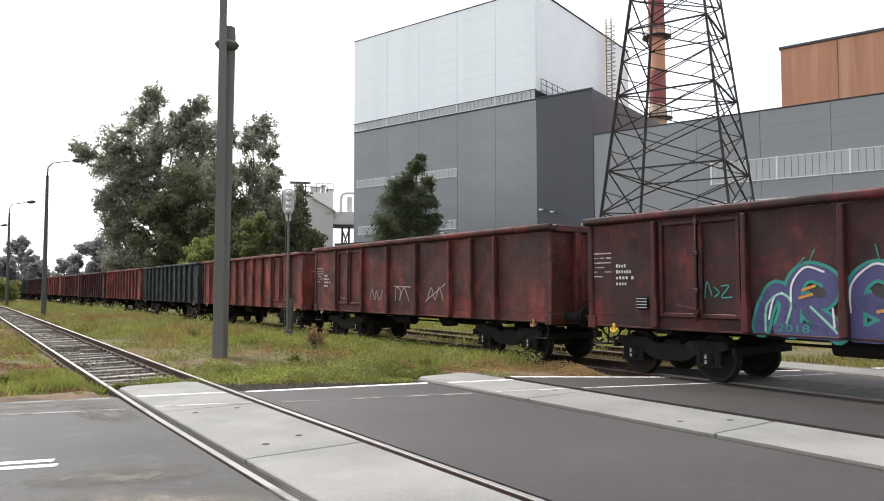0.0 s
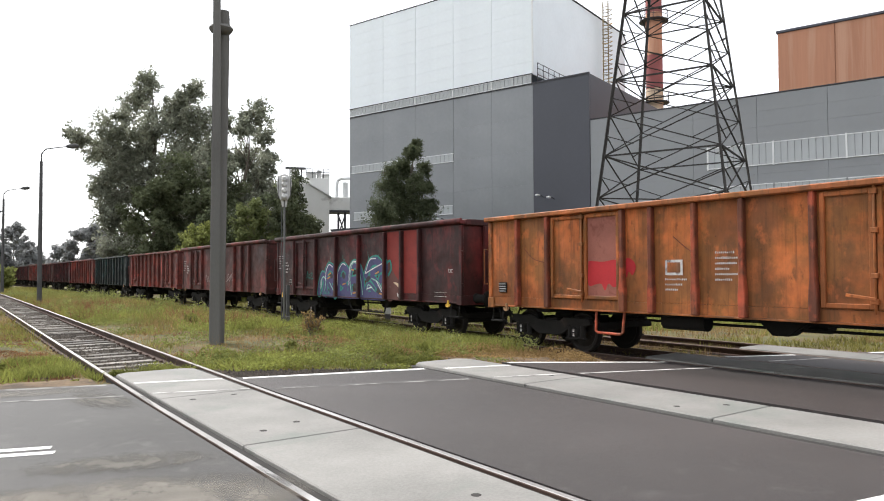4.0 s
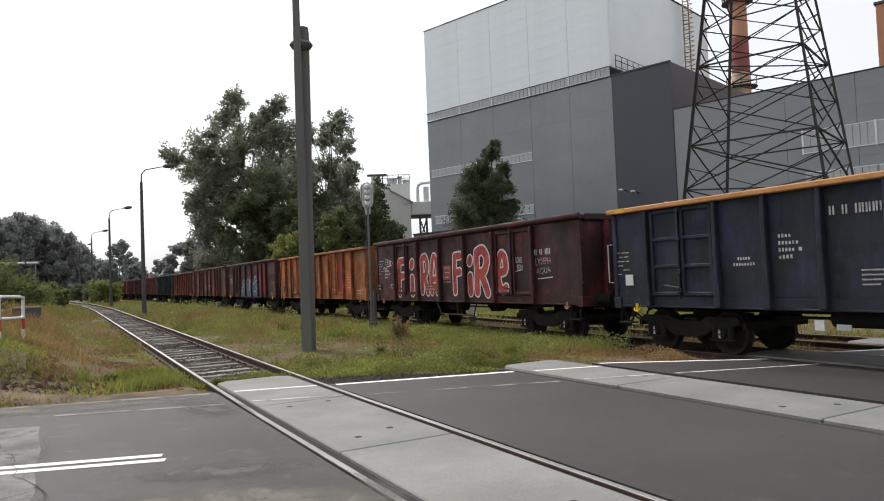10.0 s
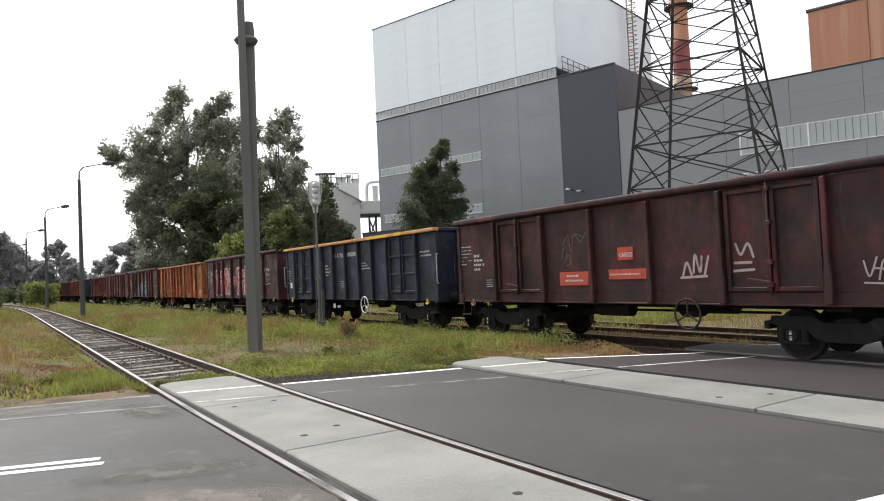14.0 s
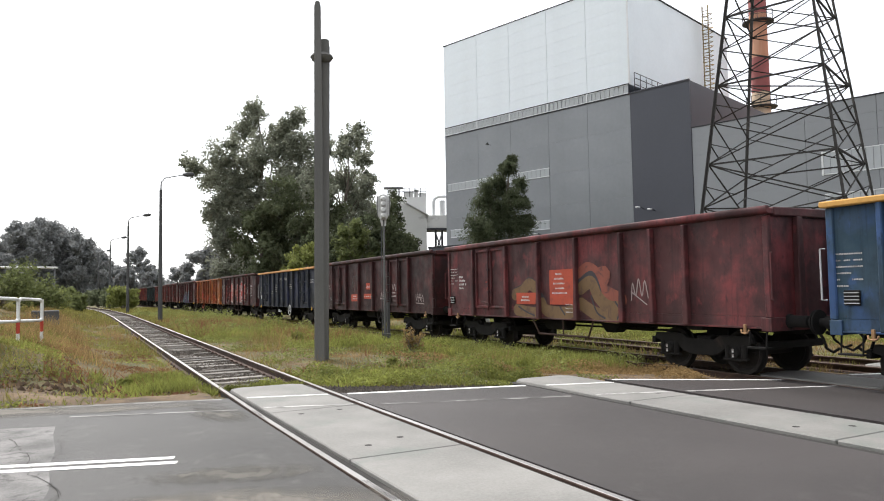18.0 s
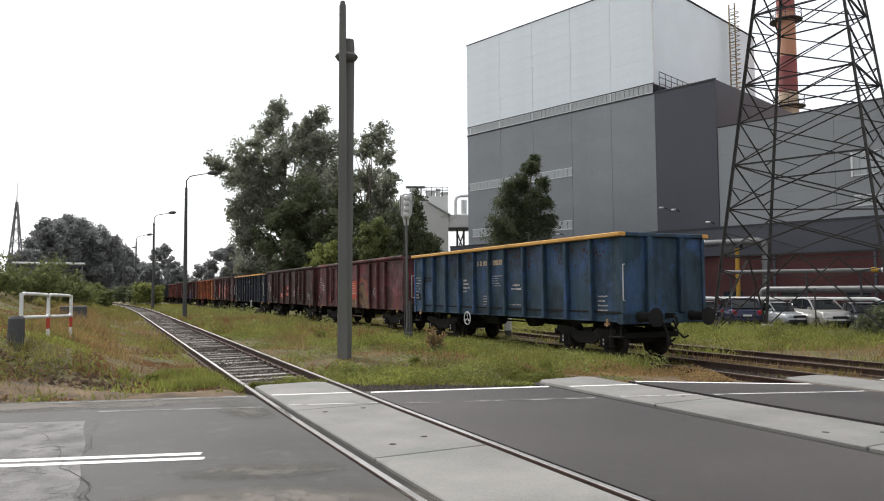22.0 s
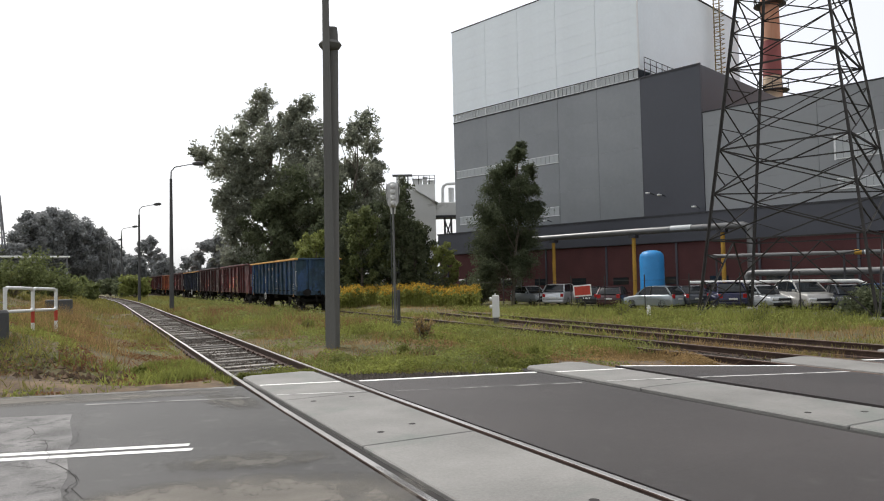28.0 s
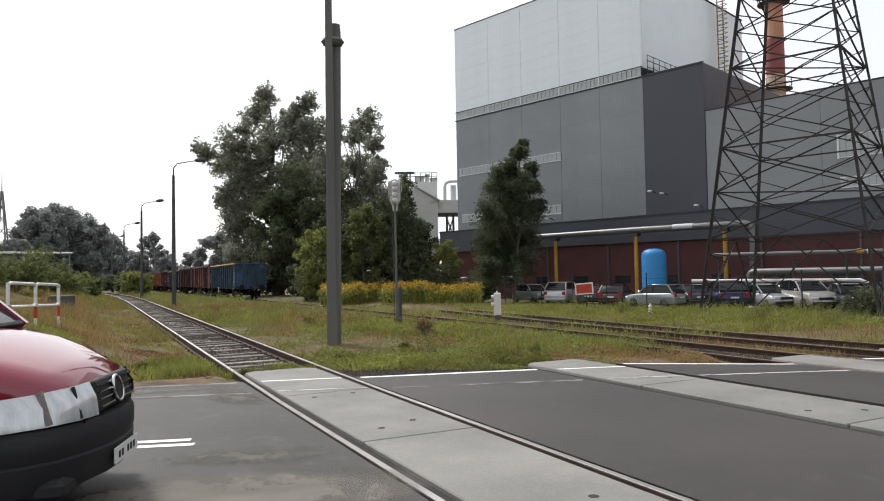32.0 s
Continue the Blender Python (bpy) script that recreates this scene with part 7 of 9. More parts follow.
def step_mesh():
    s = Shape()
    s.tube([(1.34, 0.14, 0.75), (1.38, 0.14, 0.4), (1.38, 0.52, 0.4), (1.34, 0.52, 0.75)], 0.02, 6)
    s.box(1.24, 1.44, 0.12, 0.54, 0.38, 0.41)
    return s.mesh("step")


def lash_hook_mesh():
    s = Shape()
    s.box(1.43, 1.47, -0.03, 0.03, 0.66, 0.84)
    s.tube([(1.45, -0.09, 0.74), (1.47, -0.07, 0.68), (1.47, 0.0, 0.66), (1.47, 0.07, 0.68), (1.45, 0.09, 0.74)], 0.02, 6)
    return s.mesh("lashing_hook", 0.006)


def wheel_disc(x):
    turn = pose(x, 0, 0, 0, 90, 0)
    k = 1 if x > 0 else -1
    return Shape().lathe([(0.0, k * 0.06), (0.1, k * 0.06), (0.11, k * 0.02), (0.34, 0.0), (0.39, k * 0.05), (0.455, k * 0.055), (0.46, -k * 0.045), (0.485, -k * 0.06), (0.48, -k * 0.085), (0.39, -k * 0.08), (0.34, -k * 0.03), (0.1, -k * 0.06), (0.0, -k * 0.06)], 28, turn)


def wheelset_mesh():
    s = Shape()
    for x in (-0.735, 0.735):
        w = wheel_disc(x)
        s.add(w.v, w.f)
    s.tube([(-1.0, 0, 0), (1.0, 0, 0)], 0.085, 12)
    for i in range(3):
        for x in (-0.79, 0.79):
            a = i * 2 * math.pi / 3
            s.box(x - 0.012, x + 0.012, -0.03, 0.03, 0.2, 0.3, Matrix.Rotation(a, 4, "X"))
    return s.mesh("wheelset")


def bogie_frame_mesh():
    """Cast frame: two side frames arched over the axle boxes, a cross beam, springs and brake beams."""
    s = Shape()
    for k in (-1, 1):
        a, b = sorted((k * 0.93, k * 1.03))
        prof = [(-1.35, 0.66), (-1.3, 0.8), (-0.5, 0.8), (-0.35, 0.7), (0.35, 0.7), (0.5, 0.8), (1.3, 0.8), (1.35, 0.66), (1.2, 0.62), (1.12, 0.56), (0.68, 0.56), (0.5, 0.42), (0.3, 0.36), (-0.3, 0.36), (-0.5, 0.42), (-0.68, 0.56), (-1.12, 0.56), (-1.2, 0.62)]
        s.prism(prof, a, b, axis=0)
        for y in (-0.9, 0.9):
            for d in (-0.2, 0.2):
                s.tube([(k * 1.0, y + d, 0.34), (k * 1.0, y + d, 0.62)], 0.065, 9)
            s.box(min(k * 0.95, k * 1.06), max(k * 0.95, k * 1.06), y - 0.3, y + 0.3, 0.3, 0.35)
    s.box(-0.93, 0.93, -0.2, 0.2, 0.5, 0.76)
    for y in (-1.42, 1.42):
        s.box(-1.0, 1.0, y - 0.05, y + 0.05, 0.55, 0.7)
    return s.mesh("bogie_frame", 0.012)


def axle_box_mesh():
    turn = pose(0, 0, 0, 0, 90, 0)
    return Shape().box(-0.08, 0.06, -0.13, 0.13, -0.12, 0.14).lathe([(0.0, -0.02), (0.115, -0.02), (0.12, 0.09), (0.1, 0.12), (0.0, 0.125)], 16, turn).mesh("axle_box", 0.01)


ME = {"side": side_mesh(), "end": end_mesh(), "floor": floor_mesh(), "rim": rim_mesh(), "rim_end": rim_end_mesh(), "deep_rim": deep_rim_mesh(), "deep_rim_end": deep_rim_end_mesh(), "sill": sill_mesh(), "post": end_post_mesh(), "corner": corner_mesh(), "brace": brace_mesh(), "buffer": buffer_mesh(), "hook": hook_mesh(),
      "rail": handrail_mesh(), "step": step_mesh(), "lash": lash_hook_mesh(), "stake": stake_mesh(), "bar": door_bar_mesh(), "wheelset": wheelset_mesh(), "bogie": bogie_frame_mesh(), "box": axle_box_mesh()}
ME["mark"] = Shape().box(-0.006, 0.006, -0.02, 0.02, -0.035, 0.035).mesh("mark")
LEAF = {}
FRAME = frame_pieces()
FLIP = Matrix.Diagonal((-1, 1, 1, 1))
TURN = pose(0, BODY_L, 0, 0, 0, 180)


def mirror(me):
    """The same mesh for the camera's side of the wagon."""
    key = me.name + "_m"
    if key not in ME:
        c = me.copy()
        c.transform(FLIP)
        c.flip_normals()
        ME[key] = c
    return ME[key]


def bars(parent, y, z, rows, material, h=0.055, gap=0.095, x=-SHEET_X - 0.004, name="stencil"):
    """Rows of small painted bars in place of numbers; each row a list of (start, length)."""
    s = Shape()
    rnd = random.Random(int(y * 97 + z * 31))
    for i, row in enumerate(rows):
        for a, w in row:
            k = max(1, int(w / (0.95 * h)))
            for j in range(k):
                p, q = a + j * w / k, a + j * w / k + 0.62 * w / k
                zz, hh = z - i * gap, h * rnd.uniform(0.75, 1.0)
                s.add([(x, y - p, zz), (x, y - q, zz), (x, y - q, zz + hh), (x, y - p, zz + hh)], [(0, 1, 2, 3)])
    return tagged(part(name, s, material, parent, smooth=0), kind="stuff")


def make_wagon(paint, style, label, rim=None, full=True, rail_paint=None):
    w = thing("freight_wagon", label, "freight wagon", group="wagons of the freight train")
    p = PAINTS[paint]
    put("side_wall", ME["side"], p, w)
    put("side_wall", mirror(ME["side"]), p, w)
    put("end_wall", ME["end"], p, w)
    put("end_wall", ME["end"], p, w, m=TURN)
    put("wagon_floor", ME["floor"], p, w)
    deep = "deep_" if style in ("std", "doors") else ""
    put("top_rim", ME[deep + "rim"], rim or p, w)
    for m in (Matrix.Identity(4), TURN):
        put("end_rim", ME[deep + "rim_end"], p, w, m=m)
    put("sill", ME["sill"], p, w)
    for nm, me, y in FRAME:
        put(nm, me, M_BLACK, w, m=Matrix.Translation((0, y, 0)))
    stakes, doors, _ = make_side(style)
    for y in stakes:
        put("stake", ME["stake"], p, w, m=Matrix.Translation((0, y, 0)))
        put("stake", mirror(ME["stake"]), PAINTS["rustpost"] if paint == "orange" else p, w, m=Matrix.Translation((0, y, 0)))
    for a, b in doors:
        half = (b - a - 0.16) / 2
        key = round(half, 2)
        if key not in LEAF:
            LEAF[key] = door_mesh(half)
        for y in (a + 0.08, a + 0.08 + half):
            put("door_leaf", mirror(LEAF[key]), p, w, m=Matrix.Translation((0, y, 0)))
        if full:
            put("locking_bar", mirror(ME["bar"]), p, w, m=Matrix.Translation((0, (a + b) / 2, 0)))
    for m in (Matrix.Identity(4), TURN):
        for x in (-0.55, 0.55):
            put("end_post", ME["post"], p, w, m=m @ Matrix.Translation((x, 0, 0)))
        for me in (ME["corner"], mirror(ME["corner"])):
            put("corner_post", me, p, w, m=m)
        for x in (-0.875, 0.875):
            put("buffer", ME["buffer"], M_BLACK, w, m=m @ Matrix.Translation((x, 0, 0.9)))
        if full:
            put("coupling", ME["hook"], M_BLACK, w, m=m)
    for y in (0.0, BODY_L):
        k = 1 if y == 0 else -1
        m = Matrix.Translation((0, y, 0)) @ Matrix.Diagonal((1, k, 1, 1)) if k == 1 else pose(0, y, 0, 0, 0, 180)
        me_r, me_s = (mirror(ME["rail"]), mirror(ME["step"])) if k == 1 else (ME["rail"], ME["step"])
        if full:
            put("handrail", me_r, rail_paint or p, w, m=m)
            put("step", me_s, M_BLACK, w, m=m)
    if full:
        for y in (0.55, BODY_L - 0.75):
            put("lashing_hook", mirror(ME["lash"]), M_YELLOW if paint in ("maroon", "slate") else M_BRASS, w, "painted lashing hook", m=Matrix.Translation((0, y, 0)))
    for y in (2.05, 11.05):
        b = put("bogie", ME["bogie"], M_BLACK, w, m=Matrix.Translation((0, y, RAIL_Z)))
        for d in (-0.9, 0.9):
            put("wheelset", ME["wheelset"], M_WHEEL, b, m=Matrix.Translation((0, d, 0.46)))
            for x, me in ((0.98, ME["box"]), (-0.98, mirror(ME["box"]))):
                if full or x < 0:
                    put("axle_box", me, M_BLACK, b, m=Matrix.Translation((x, d, 0.46)))
    return w


NUMBERS = [[(0, 0.28)], [(0, 0.42)], [(0, 0.34), (0.4, 0.1)], [(0, 0.3)]]
GRID = [[(0, 0.5)], [(0, 0.12), (0.17, 0.12), (0.34, 0.16)], [(0, 0.5)], [(0, 0.3)], [(0, 0.1), (0.3, 0.2)], [(0, 0.24)]]
CAR_SEQ = [
    ("maroon", "std", "maroon open freight wagon with purple and teal graffiti", None),
    ("orange", "mixed", "rusty orange open freight wagon with a red and pink door", None),
    ("darkmaroon", "doors", "dark maroon open freight wagon with large red and white lettering", None),
    ("slate", "many", "slate blue open freight wagon with a yellow-brown rim", M_RIM_OR),
    ("brownred", "doors", "brown-red open freight wagon with orange labels", None),
    ("mauve", "std", "faded mauve open freight wagon with an orange label and graffiti", None),
    ("blue", "plain", "weathered blue open freight wagon with an ochre rim", M_RIM_G),
]
AHEAD = [("redbrown", "std"), ("red", "many"), ("soot", "plain"), ("red", "plain"), ("maroon", "plain"), ("redbrown", "many"), ("red", "std"), ("maroon", "plain"), ("brownred", "many"), ("soot", "plain"), ("maroon", "std"), ("redbrown", "plain"), ("brownred", "std"), ("maroon", "many")]
wagons = []   # (thing, index), index 6 is the last wagon
for i, (paint, style, label, rim) in enumerate(CAR_SEQ):
    wagons.append((make_wagon(paint, style, label, rim, True, M_GREYPAINT if paint in ("slate", "blue") else None), i))
masters = {}
for j, (paint, style) in enumerate(AHEAD):
    if (paint, style) in masters:
        w = copy_thing(masters[paint, style], Matrix.Identity(4))
    else:
        w = masters[paint, style] = make_wagon(paint, style, {"redbrown": "red-brown", "soot": "soot-dark green", "brownred": "brown-red"}.get(paint, paint) + " open freight wagon, worn and dirty", None, j < 3)
    wagons.append((w, -1 - j))


# ---- painted marks on the wagons ----
def flat_paint(name, col, stain=(0.2, 0.16, 0.15), amount=0.2):
    return mat(name, col, 0.75, var=0.15, scale=3, fine=30, bump=0.05, stain=stain, amount=amount, stain_scale=4)


P_TEAL = flat_paint("teal_spray", (0.03, 0.21, 0.17), (0.025, 0.07, 0.07), 0.35)
P_PURPLE = flat_paint("purple_spray", (0.062, 0.058, 0.14), (0.03, 0.045, 0.085), 0.4)
P_MINT = flat_paint("mint_spray", (0.22, 0.42, 0.34), (0.08, 0.22, 0.19), 0.4)
P_SPRAYWHITE = flat_paint("white_spray", (0.55, 0.55, 0.55), (0.3, 0.27, 0.27), 0.25)
P_GOLD = flat_paint("orange_spray", (0.42, 0.2, 0.05))
P_RED = mat("red_spray", (0.36, 0.055, 0.045), 0.7, var=0.4, scale=3.5, fine=22, bump=0.05, stain=(0.2, 0.02, 0.022), amount=0.5, stain_scale=2.2)
P_DOORRED = flat_paint("fresh_red_repaint", (0.38, 0.02, 0.025), (0.25, 0.015, 0.02), 0.2)
P_BRIGHTRED = flat_paint("bright_red_repaint", (0.2, 0.026, 0.02), (0.12, 0.02, 0.017), 0.35)
P_LABEL = flat_paint("orange_red_label", (0.36, 0.06, 0.03), (0.2, 0.04, 0.03), 0.4)
P_PINK = flat_paint("faded_pink_repaint", (0.25, 0.09, 0.065), (0.17, 0.05, 0.035), 0.4)
P_BROWN = flat_paint("brown_spray", (0.11, 0.045, 0.04))
P_BONE = flat_paint("bone_spray", (0.5, 0.38, 0.25))
P_OCHRE = flat_paint("ochre_spray", (0.14, 0.085, 0.04), (0.09, 0.05, 0.035), 0.45)
P_DARKLINE = flat_paint("dark_spray", (0.04, 0.035, 0.04))
P_SALMON = flat_paint("salmon_spray", (0.2, 0.06, 0.04), (0.1, 0.04, 0.035), 0.4)
P_PALE = flat_paint("pale_tag_spray", (0.3, 0.25, 0.24), (0.15, 0.08, 0.08), 0.3)
P_RUSTSPOT = flat_paint("rust_spot", (0.05, 0.024, 0.02))
FACE = -SHEET_X


def curve_points(pts, closed=False, k=6):
    """A smooth run through a few points of the wagon's side (y, z)."""
    n, out = len(pts), []
    for i in range(n if closed else n - 1):
        a, b, c, d = [np.array(pts[j % n] if closed else pts[min(max(j, 0), n - 1)], float) for j in (i - 1, i, i + 1, i + 2)]
        for q in range(k):
            t = q / k
            out.append(0.5 * (2 * b + (c - a) * t + (2 * a - 5 * b + 4 * c - d) * t * t + (3 * b - a - 3 * c + d) * t ** 3))
    return out if closed else out + [np.array(pts[-1], float)]


def spray(parent, name, strokes, width, material, layer=1):
    """Round-ended sprayed strokes on the side of a wagon."""
    x = FACE - 0.0025 * layer - 0.012
    for k0, st in enumerate(strokes):
        s = Shape()
        x -= 0.00016
        ps = curve_points(st)
        left, right = [], []
        for i, p in enumerate(ps):
            d = ps[min(i + 1, len(ps) - 1)] - ps[max(i - 1, 0)]
            d = d / (np.linalg.norm(d) + 1e-9)
            nrm = np.array([-d[1], d[0]]) * width / 2
            left.append(p + nrm)
            right.append(p - nrm)
        vs = [(x - 0.00001 * i, *p) for i, p in enumerate(left)] + [(x - 0.00001 * i, *p) for i, p in enumerate(right)]
        k = len(ps)
        s.add(vs, [(i, i + 1, k + i + 1, k + i) for i in range(k - 1)])
        for c, dx in ((ps[0], 0.00005), (ps[-1], 0.0004)):
            s.add([(x + 0.00008 - dx, c[0] + width / 2 * math.cos(a * math.pi / 5), c[1] + width / 2 * math.sin(a * math.pi / 5)) for a in range(10)], [tuple(range(10))])
        part(name, s, material, parent, smooth=0)


def blob(parent, name, pts, material, layer=1):
    x = FACE - 0.0025 * layer - 0.012
    ps = curve_points(pts, True)
    return part(name, Shape().add([(x, *p) for p in ps], [tuple(range(len(ps)))]), material, parent, smooth=0)


def label_box(parent, name, y0, y1, z0, z1, material, layer=1):
    x = FACE - 0.0025 * layer - 0.012
    return part(name, Shape().add([(x, y0, z0), (x, y1, z0), (x, y1, z1), (x, y0, z1)], [(0, 1, 2, 3)]), material, parent, smooth=0)


def lettering(parent, text, y, z, width, height, material, layer=1, offset=0.0, tilt=0.0, name="lettering"):
    """Writing whose left end is at y, fitted to a width and height."""
    me = letters(text, 1.0, offset, depth=0.0)
    co = [v.co.copy() for v in me.vertices]
    x0, x1 = min(c.x for c in co), max(c.x for c in co)
    y0, y1 = min(c.y for c in co), max(c.y for c in co)
    me.transform(Matrix.Diagonal((width / (x1 - x0), height / (y1 - y0), 1, 1)) @ Matrix.Translation((-x0, -y0, 0)))
    return put(name, me, material, parent, m=on_side(FACE - 0.0025 * layer - 0.012, y, z, tilt))


def stencils(w, y, z, material=M_WHITE):
    """The block of small marks at the end of a wagon, as bars."""
    bars(w, y, z, GRID, material, 0.03, 0.1, FACE - 0.016)
    bars(w, y - 0.62, z - 0.3, NUMBERS, material, 0.072, 0.125, FACE - 0.016)


def bar_word(w, y, z, n, h, pitch, material, name="company_marks"):
    """A large name as upright bars, one for each letter."""
    s = Shape()
    for i in range(n):
        a = y - i * pitch
        if i in (1, 3, 9):
            continue
        for q in (0.0, 0.55):
            s.add([(FACE - 0.016, a - q * pitch, z), (FACE - 0.016, a - q * pitch - 0.032, z), (FACE - 0.016, a - q * pitch - 0.032, z + h), (FACE - 0.016, a - q * pitch, z + h)], [(0, 1, 2, 3)])
    return tagged(part(name, s, material, w, smooth=0), kind="stuff")


def hand_wheel(w, y, z, r, material):
    ring = Shape().tube([(-1.46, y + r * math.cos(a * math.pi / 12), z + r * math.sin(a * math.pi / 12)) for a in range(24)], 0.022, 7, closed=True)
    hw = part("hand_wheel", ring, material, w, "hand brake wheel")
    for a in (90, 210, 330):
        part("spoke", Shape().tube([(-1.46, y, z), (-1.46, y + r * math.cos(radians(a)), z + r * math.sin(radians(a)))], 0.018, 6), material, hw)
    part("shaft", Shape().tube([(-1.48, y, z), (-1.0, y, z + 0.05)], 0.03, 8), M_BLACK, hw)


def grille(w, y, z):
    g = part("label_holder", Shape().box(-0.02, 0.02, -0.14, 0.14, -0.13, 0.13), M_BLACK, w, bevel=0.008, m=Matrix.Translation((FACE - 0.02, y, z)))
    for i in range(4):
        part("wire", Shape().box(-0.03, -0.022, -0.13, 0.13, -0.1 + 0.06 * i, -0.085 + 0.06 * i), M_GREYPAINT, g)


for w, i in wagons[:10]:
    if i in (0, 2, 4, 5, -1):
        stencils(w, 12.7, 2.32)
    if i in (0, 2, 4, 5):
        grille(w, 11.4 if i == 0 else 12.55 if i != 4 else 11.35, 1.28)
    for ob in [o for o in w.children_recursive if o.name.startswith("axle_box") and o.matrix_basis.translation.x < 0]:
        for z in (-0.05, 0.05):
            put("mark", ME["mark"], M_WHITE, w, m=Matrix.Translation((-1.11, ob.matrix_basis.translation.y + ob.parent.matrix_basis.translation.y, 0.22 + z)))

wa, wb, wc, wd, we, wf, wg = [w for w, _ in wagons[:7]]

# purple and teal piece
teal = [[(8.85, 0.9), (8.75, 1.25), (8.55, 1.55), (8.35, 1.3), (8.45, 0.95)], [(8.3, 0.9), (8.25, 1.6), (8.0, 1.85), (7.65, 1.7), (7.75, 1.4), (8.1, 1.35)], [(8.0, 1.2), (7.7, 1.0), (7.55, 0.85)],
        [(7.3, 1.0), (7.25, 1.6), (6.95, 1.85), (6.6, 1.65), (6.75, 1.4), (7.1, 1.35), (6.7, 1.1), (7.0, 0.9)], [(6.4, 0.9), (6.45, 1.5), (6.2, 1.9), (5.85, 1.85), (5.6, 1.5), (5.55, 0.95)], [(6.4, 1.35), (5.9, 1.4)],
        [(5.3, 1.0), (5.1, 1.2), (4.8, 1.05)], [(5.3, 1.55), (5.0, 1.95), (4.6, 2.02), (4.3, 1.85)], [(4.9, 1.5), (4.5, 1.2), (4.15, 0.9)], [(4.9, 1.65), (4.4, 1.75), (4.05, 1.9), (4.1, 1.55), (4.35, 1.4)]]
spray(wa, "graffiti_outline", teal, 0.37, P_TEAL, 1)
spray(wa, "graffiti_fill", teal + [[(8.5, 0.88), (7.55, 0.86)], [(7.3, 0.86), (5.85, 0.86)], [(5.6, 0.86), (4.1, 0.86)]], 0.26, P_PURPLE, 2)
spray(wa, "graffiti_shade", [[(7.9, 1.55), (7.8, 1.5)], [(6.95, 1.55), (6.85, 1.5)], [(6.1, 1.2), (5.95, 1.15)], [(5.2, 1.4), (5.1, 1.45)], [(4.45, 1.0), (4.5, 1.05)]], 0.17, P_DARKLINE, 3)
spray(wa, "graffiti_highlight", [[(8.7, 1.05), (8.6, 1.42), (8.45, 1.5)], [(8.3, 1.25), (8.28, 1.65), (8.05, 1.93), (7.75, 1.85)], [(7.35, 1.2), (7.32, 1.65), (7.0, 1.95), (6.75, 1.9)], [(6.5, 1.2), (6.45, 1.75), (6.2, 2.02), (5.85, 1.98)], [(5.35, 1.6), (5.05, 2.05), (4.65, 2.1)], [(5.3, 1.62), (4.7, 1.8), (4.02, 1.98)], [(5.2, 1.1), (4.9, 1.15)], [(4.6, 1.35), (4.25, 1.0)], [(7.6, 0.95), (7.62, 1.25)]], 0.035, P_SPRAYWHITE, 4)
drift = random.Random(31)
inner = [[(y + drift.uniform(-0.09, 0.09), z + drift.uniform(-0.08, 0.08)) for y, z in st] for st in teal]
spray(wa, "graffiti_line", inner[::2], 0.04, P_MINT, 4)
spray(wa, "graffiti_splash", [[(y0, z0), (y0 + drift.uniform(-0.15, 0.15), z0 + drift.uniform(0.12, 0.28))] for y0, z0 in ((8.2, 1.95), (8.0, 1.98), (6.9, 1.98), (6.75, 1.95), (5.1, 2.05), (4.7, 2.1), (4.5, 2.05))], 0.02, P_TEAL, 3)
spray(wa, "graffiti_flecks", [[(8.1, 1.55), (7.9, 1.62)], [(8.15, 1.42), (7.95, 1.48)], [(6.95, 1.22), (6.75, 1.26)], [(6.3, 1.75), (6.15, 1.72)], [(4.65, 1.6), (4.45, 1.66)], [(4.4, 0.95), (4.2, 0.93)], [(6.2, 0.92), (6.0, 0.95)]], 0.05, P_GOLD, 5)
lettering(wa, "2018", 8.55, 0.84, 0.55, 0.13, P_TEAL, 5)
spray(wa, "tag", [[(9.95, 1.4), (9.9, 1.7), (9.8, 1.45)], [(9.75, 1.6), (9.65, 1.5), (9.75, 1.42)], [(9.6, 1.62), (9.45, 1.62), (9.6, 1.42), (9.4, 1.42)]], 0.025, P_TEAL, 2)
label_box(wa, "repainted_panel", 3.93, 3.05, 1.0, 2.92, P_BRIGHTRED)
label_box(wa, "repainted_panel", 2.95, 2.06, 1.0, 2.92, P_BRIGHTRED)
blob(wa, "graffiti_creature", [(3.93, 1.95), (3.75, 1.85), (3.5, 1.6), (3.2, 1.35), (3.02, 1.2), (3.0, 0.82), (3.4, 0.8), (3.93, 0.8)], P_BROWN, 2)
blob(wa, "graffiti_tusk", [(3.55, 1.32), (3.3, 1.3), (3.1, 1.15), (3.04, 0.95), (3.1, 0.9), (3.2, 1.1), (3.35, 1.22)], P_BONE, 3)
spray(wa, "graffiti_teeth", [[(3.3, 0.95), (3.2, 0.85), (3.1, 0.8)]], 0.07, P_SPRAYWHITE, 4)
spray(wa, "graffiti_outline", [[(3.93, 1.95), (3.75, 2.0), (3.68, 1.75), (3.85, 1.55)]], 0.08, P_TEAL, 4)
lettering(wa, "UIC", 0.62, 1.62, 0.2, 0.1, M_WHITE, 1)
bars(wa, 1.3, 1.05, [[(0, 0.6)], [(0, 0.6)]], M_WHITE, 0.02, 0.12, FACE - 0.02)

